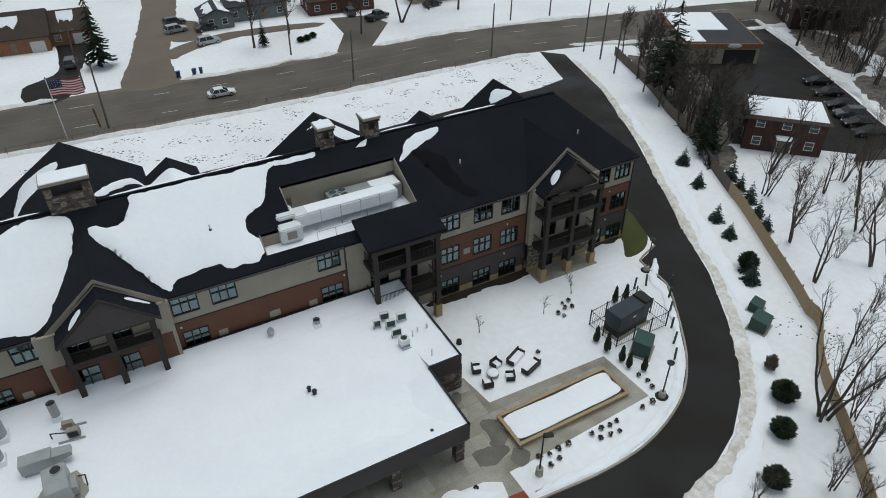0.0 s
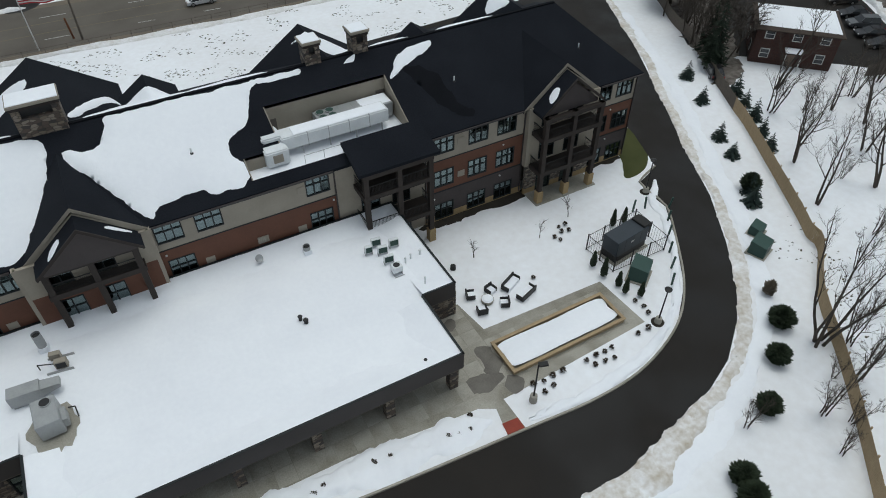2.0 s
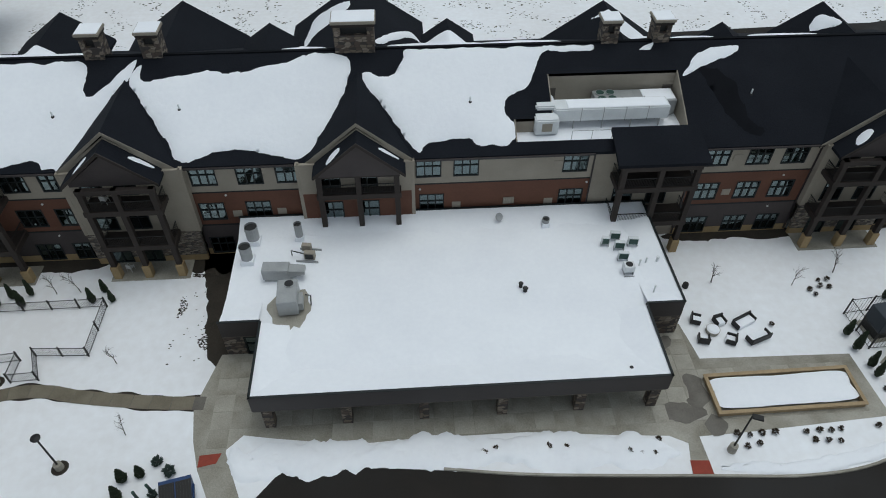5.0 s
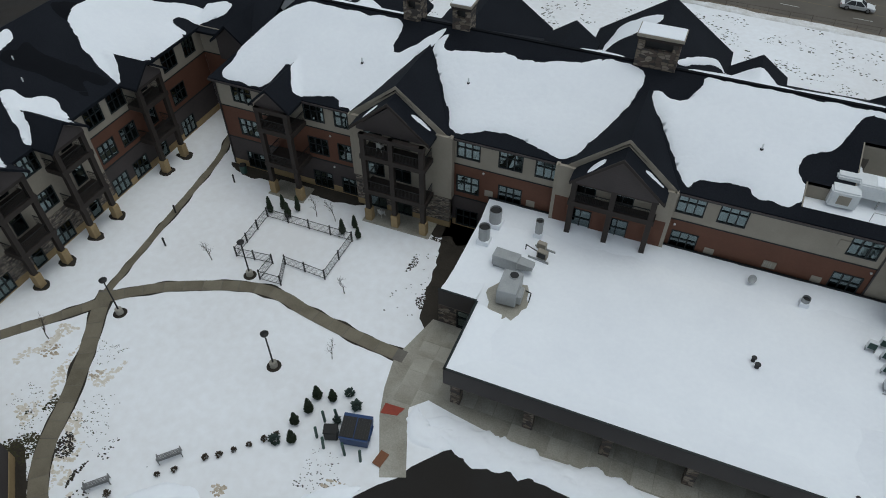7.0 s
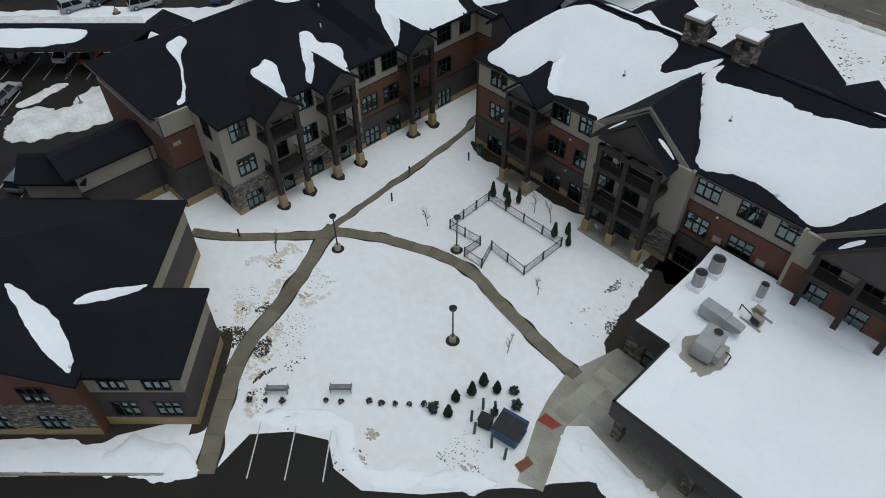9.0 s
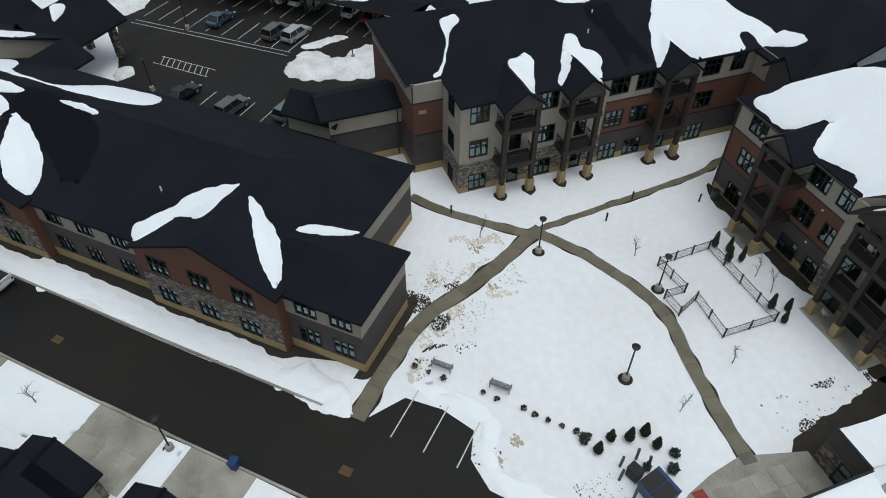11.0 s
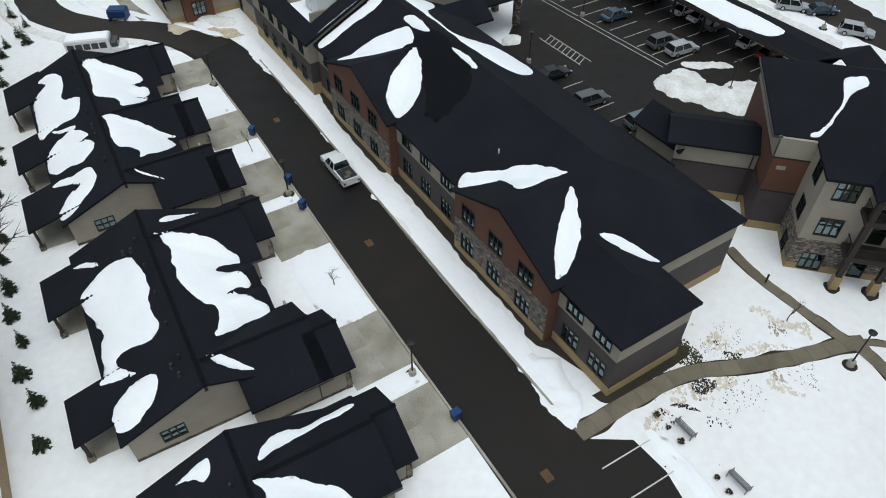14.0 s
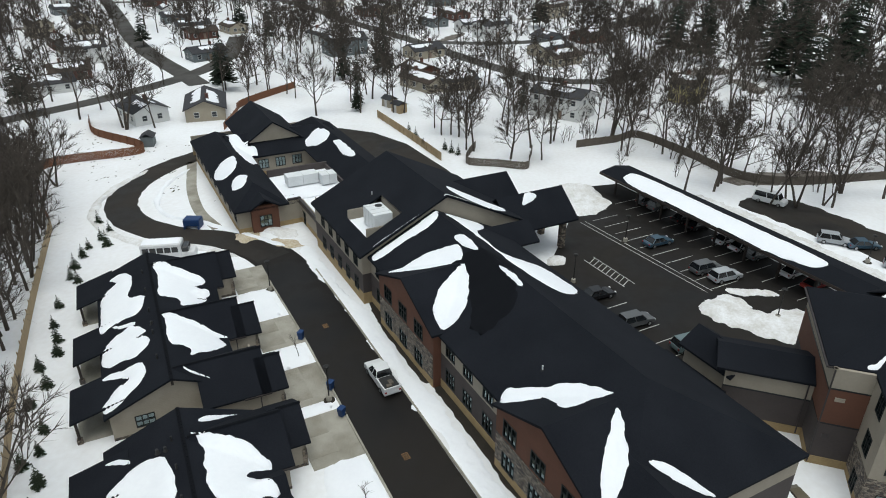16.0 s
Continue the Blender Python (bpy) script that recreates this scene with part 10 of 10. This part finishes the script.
house(141, 60, -40, 13, 9, 3.2, WALLS["tan"], ROOFBROWN, "tan house behind bare trees", 0.4, seed=12)
bank("snow_bank", [(95.5, 35), (101.2, 46), (105.8, 53.5), (109.6, 61.5), (116, 74), (123, 90)], 1.8, 0.6, DIRTY, "ploughed snow bank along the black lot", 1.2, 3.0)
board_fence([(84, 38.5), (91.5, 36), (97, 33.5)], 1.8, GREYWOOD, "weathered board fence beside the lot")
scatter([near[1]], [(84.5, 37), (88, 34)], 0.15)

for x, y, k in ((71, 52.5, 0.6), (73.2, 54.5, 0.7), (75.5, 57.5, 0.7), (72, 58, 0.6), (77.5, 60, 0.65), (70.2, 50.5, 0.5), (74, 51.8, 0.5)):
    copy_thing(kinds[int(x * 2) % 3], pose(x, y, 0, 0, 0, x * 97 % 360) @ Matrix.Diagonal((k * 1.2, k * 1.2, k, 1)))
for x, y, k in ((36, 3.5, 0.5), (38.4, 7, 0.4), (45.5, 6, 0.6), (47.5, 10, 0.55), (51, 14.5, 0.6), (33, 2, 0.5), (42, 2.5, 0.6), (48, 3, 0.7), (57, 17, 0.6), (62, 25, 0.5), (66, 33, 0.45)):
    copy_thing(near[1], pose(x, y, 0, 0, 0, x * 83 % 360) @ Matrix.Diagonal((k, k, k, 1)))

scatter([kinds[0], kinds[1], near[1]], [(x, y) for x, y in ((112 + 40 * rnd.random(), 42 + 52 * rnd.random()) for k in range(60)) if math.hypot(x - 133, y - 82) > 11 and math.hypot(x - 141, y - 60) > 10 and x > 106 + 0.42 * (y - 50)], 0.2)

scatter([near[2], near[1]], [(64, 22), (69, 27), (74, 31), (66, 38.5), (71, 42), (78, 36)], 0.3)

# behind the far end
white = house(-173.5, -29.5, 71.2, 13.2, 8.5, 5.5, WALLS["white"], ROOFGREY, "white two-storey house with snow on its grey roof", 0.3, pitch=0.32, seed=13, frontwin=4)
house(-146.5, -112.0, 35, 15, 9, 2.9, WALLS["tan"], ROOFGREY, "low ranch house with snow patches on a dark roof", 0.5, seed=14, frontwin=4)
house(-137.0, -122.5, 62, 10, 8, 3.2, WALLS["white"], ROOFGREY, "pale house with dark roof behind the fence", 0.1, seed=15)
house(-197, -0.8, 70, 7, 8, 5.0, WALLS["yellow"], ROOFBROWN, "pale yellow two-storey house by the wood", 0.2, seed=16)
for x, y, turn, lab, mm in ((-121.5, -108.5, 30, "small blue-grey garden shed in snow", WALLS["grey"]), (-162.5, -67.8, 60, "small orange wooden garden shed in snow", CEDAR), (-166.5, -72, 60, "small tan garden shed in snow", WALLS["tan"]), (-137, 52, 20, "small tan garden shed in snow", WALLS["tan"])):
    sh = thing("garden_shed", lab, "shed", pose(x, y, 0, 0, 0, turn))
    part("wall", boxes((-1.6, 1.6, -1.2, 1.2, 0, 2.1)), mm, sh)
    bm = bmesh.new()
    slab(bm, [(-1.8, -1.45, 2.05), (1.8, -1.45, 2.05), (1.8, 0, 2.85), (-1.8, 0, 2.85)], 0.1), slab(bm, [(-1.8, 0, 2.85), (1.8, 0, 2.85), (1.8, 1.45, 2.05), (-1.8, 1.45, 2.05)], 0.1)
    part("roof", bm, ROOFGREY, sh)
    part("door", boxes((-0.45, 0.45, -1.24, -1.2, 0.05, 1.9)), WHITEPAINT, sh)

HOMES = [(-173.5, -29.5), (-146.5, -112), (-137, -122.5), (-197, -0.8)]
tones = (("white", ROOFGREY, "white"), ("tan", ROOFBROWN, "tan"), ("grey", ROOFGREY, "grey"), ("brick", ROOFBROWN, "red brick"), ("tan", ROOFGREY, "pale tan"))
fixed = [(-184, -184), (-202, -212), (-216, -236), (-228, -226), (-194, -160), (-245, -189), (-233, -176), (-248, -172), (-228, -85), (-224, -112), (-243, -130), (-200, -76), (-188, -70), (-246, -46), (-258, -59), (-272, -73), (-275, -36), (-232, -40), (-190, -62),
         (-290, -103), (-285, -85), (-300, -150), (-315, -135), (-330, -170), (-262, -210), (-280, -228), (-300, -252), (-320, -262), (-250, -250), (-265, -272), (-290, -300), (-310, -100), (-330, -60), (-320, -20), (-350, -120), (-150, -165), (-165, -172), (-120, -175), (-195, -200), (-340, -290)]
for i, (x, y) in enumerate(fixed):
    if any(near_line(x, y, s, 7) for s in STREETS):
        x, y = x - 7, y + 9
    wall_, roof, word = tones[(i * 3) % 5]
    HOMES.append((x, y))
    house(x, y, rnd.choice((52, 142, -38, 232)) + rnd.uniform(-8, 8), rnd.uniform(10, 13.5), rnd.uniform(7, 8.5), rnd.choice((2.8, 2.8, 2.8, 2.8, 5.0)), WALLS[wall_], roof, word + " suburban house with patchy snow on the roof", rnd.uniform(0.2, 0.8), seed=100 + i)

AREA = [(-62, -90), (-86, -106), (-104, -124), (-126, -120), (-142, -104), (-160, -104), (-158, -70), (-140, -46), (-126, 4), (-128, 26), (-112, 66), (-130, 110), (-480, 150), (-560, -150), (-470, -460), (-250, -400), (-60, -180), (-38, -120)]


def free(x, y, gap=7.0):
    return inside((x, y), AREA) and not any(math.hypot(x - a, y - b) < gap for a, b in HOMES) and not any(near_line(x, y, s, 5.5) for s in STREETS)


WOODS = [[(-62, -90), (-86, -106), (-104, -124), (-126, -122), (-124, -146), (-60, -170), (-38, -120)], [(-126, 4), (-140, 12), (-180, 20), (-240, -2), (-300, -10), (-340, 60), (-300, 120), (-130, 110), (-112, 66), (-128, 26)]]


def plant(n, test, far):
    out, k = [], 0
    while len(out) < n and k < 60000:
        k += 1
        x, y = rnd.uniform(-500, -38), rnd.uniform(-400, 140)
        r = math.hypot(x + 9, y + 6)
        if (r < 225) != far and free(x, y) and test(x, y) and all(math.hypot(x - a, y - b) > 3.0 for a, b in out):
            out.append((x, y))
    return out


in_wood = lambda x, y: any(inside((x, y), w) for w in WOODS)
EDGE = [uv(u, -1.2 - 7 * rnd.random() ** 2 + float(np.interp(u, (12, 29, 47.6, 70, 96, 106, 126), (-41, -40.6, -40.3, -38.8, -36.4, -37.5, -40))))[:2] for u in (14 + 110 * (k + rnd.random()) / 64 for k in range(64))]
scatter(kinds[:3], [p for p in EDGE if p[0] > -117], 0.2)
scatter(kinds[:3], plant(26, lambda x, y: inside((x, y), WOODS[0]), False), 0.2)
scatter(kinds, plant(50, lambda x, y: inside((x, y), WOODS[1]), False), 0.2)
YARD = plant(130, lambda x, y: not in_wood(x, y), False) + plant(60, lambda x, y: inside((x, y), WOODS[1]), False)
scatter([kinds[0], kinds[1], kinds[3], kinds[4], kinds[1]], plant(30, lambda x, y: not in_wood(x, y), False), 0.22)
# undergrowth along the fence in the wood
brush = bare_tree(-138, -2, 5.0, "thin bare brush at the wood's edge", 61, "bare_shrub", limbs=9, subs=3, twigs=4, stems=3, spread=0.5, clear=0.1)
scatter([brush], [(-136 - 26 * rnd.random(), -26 + 52 * rnd.random()) for k in range(34)] + [uv(105 + 14 * rnd.random(), -40 - 6 * rnd.random())[:2] for k in range(14)] + [(69 + 16 * k / 24 + 3 * rnd.random(), 55 + 30 * k / 24) for k in range(24)] + [(104 + 0.5 * k + 14 * rnd.random(), 46 + k) for k in range(40)], 0.35)


def wood_stuff(name, places, label, seed, twigs=7, fine=6.5):
    """Far bare trees, joined."""
    rng = random.Random(seed)
    kits = [sum(grow(random.Random(seed + k), 14, limbs=9, subs=4, twigs=twigs, spread=0.85, fine=fine, far=True), []) for k in range(4)]
    segs = []
    for i, (x, y) in enumerate(places):
        s, o = rng.uniform(0.75, 1.25), Vector((x, y, 0))
        spin = Matrix.Rotation(rng.random() * 6.28, 3, "Z") * s
        segs += [(o + spin @ Vector(p), o + spin @ Vector(q), a * s, b * s) for p, q, a, b in kits[i % 4]]
    ob = new(name, stalk_mesh(name, segs, TWIG, 3, True))
    return tagged(ob, label, "woods", kind="stuff")


for i, ring in enumerate(([(84, 86), (80, 78), (75.5, 68), (71.5, 60), (67, 50), (65, 46.5), (69, 46.4), (73.5, 51), (77, 55), (80, 60), (85, 66), (90, 73), (91, 79), (88, 83)], [(86, 92), (92, 90), (95, 94), (88, 96)], [(127, 66), (124, 58), (120, 50), (128, 48), (142, 60), (150, 80), (140, 94), (132, 84)], [(112.6, 62), (118, 60), (123, 66), (128, 74), (126, 82), (119.5, 77)], [(104.5, 47), (110, 46), (118, 54), (115, 58), (109, 56)])):
    sheet("leaf_litter", ring, 0.028 + 0.001 * i, LITTER, "dark brown leaf litter and brush beside the fence", "leaf litter", 0.8, 1.4, 0.02)
# leaf litter and brush showing through the snow under far trees
for i, (x, y) in enumerate(plant(46, lambda x, y: True, True) + plant(14, in_wood, False)):
    a, b, spin = rnd.uniform(4, 13), rnd.uniform(2, 4.5), rnd.uniform(0, 3.14)
    ring = [(x + a * math.cos(k * 0.785) * math.cos(spin) - b * math.sin(k * 0.785) * math.sin(spin), y + a * math.cos(k * 0.785) * math.sin(spin) + b * math.sin(k * 0.785) * math.cos(spin)) for k in range(8)]
    sheet("leaf_litter", ring, 0.012 + 0.0001 * i, LITTER, "brown leaf litter and brush showing through snow", "leaf litter", 1.2, 1.6, 0.02)
wood_stuff("garden_trees", YARD, "bare garden trees with fine grey-brown twigs", 81, 18, 3.6)
wood_stuff("far_woods", plant(1500, lambda x, y: True, True), "grey-brown bare trees filling the far suburb", 71, 15, 5.6)

# asphalt beyond the carport
sheet("far_lot", [uv(53, 68), uv(40, 68.6), uv(33, 69.6), uv(24, 69.2), uv(17, 69.2), uv(13.6, 70.2), uv(12.6, 75), uv(16.5, 77.5), uv(20, 79.4), uv(26, 77), uv(32, 78.5), uv(44, 79), uv(52.5, 76)], 0.02, LANE, "slushy brown asphalt lot beyond the snow bank", "parking lot", 1.0, 0.8)
sheet("far_lot", [uv(12.5, 79), uv(3, 78.5), uv(-9, 79), uv(-9, 95), uv(10, 94)], 0.022, LANE, "slushy brown asphalt lot beyond the garage", "parking lot", 1.0, 0.8)
store = house(*uv(7.0, 73.4)[:2], 46, 8.6, 7.2, 3.0, WALLS["white"], ROOFGREY, "small pale garage with dark roof beside the lot", 0.0, chimney_=False, seed=33)
DUMP = paint("blue_steel_paint", (0.035, 0.07, 0.16))


def dumpster(m):
    """A steel waste container with sloped lids, ribs and fork pockets."""
    d = thing("dumpster", "blue steel dumpster with closed dark lids on the slushy lot", "dumpster", m, "dumpsters beside the lot")
    bm = bmesh.new()
    lo = [bm.verts.new(p) for p in ((-0.95, -0.7, 0.12), (0.95, -0.7, 0.12), (0.95, 0.7, 0.12), (-0.95, 0.7, 0.12))]
    hi = [bm.verts.new(p) for p in ((-1.05, -0.85, 1.25), (1.05, -0.85, 1.25), (1.05, 0.85, 1.6), (-1.05, 0.85, 1.6))]
    bm.faces.new(lo[::-1]), bm.faces.new(hi)
    for i in range(4):
        bm.faces.new((lo[i], lo[(i + 1) % 4], hi[(i + 1) % 4], hi[i]))
    part("body", bm, DUMP, d)
    for sx in (-1, 1):
        part("lid", boxes((sx * 0.53 - 0.5, sx * 0.53 + 0.5, -0.86, 0.86, -0.02, 0.05)), BLACK, d, m=pose(0, 0, 1.46, 11.6, 0, 0))
        part("fork_pocket", boxes((sx * 1.06 - 0.08, sx * 1.06 + 0.08, -0.55, 0.55, 0.75, 0.93)), DUMP, d)
        part("rib", boxes((sx * 0.5 - 0.05, sx * 0.5 + 0.05, -0.84, -0.74, 0.2, 1.15)), DUMP, d)
        for y in (-0.55, 0.55):
            part("wheel", boxes((sx * 0.8 - 0.05, sx * 0.8 + 0.05, y - 0.09, y + 0.09, 0, 0.14)), BLACK, d)
    return d


bin_ = dumpster(B2 @ pose(-15.7, 70.9, 0.05, 0, 0, 96))
copy_thing(bin_, B2 @ pose(-14.4, 72.6, 0.05, 0, 0, 84))
bank("snow_bank", [uv(60, 63), uv(50, 64.5), uv(38, 64.5), uv(24, 64)], 5.0, 0.6, DIRTY, "ploughed snow beside the slushy lot", 0.8, 23)

# ---- paving slabs ----
for me, base, m in SLABS:
    shared("paving_slab", me, base, m)
for me, base in PATHS:
    shared("paving_slab", me, base, Matrix.Identity(4))
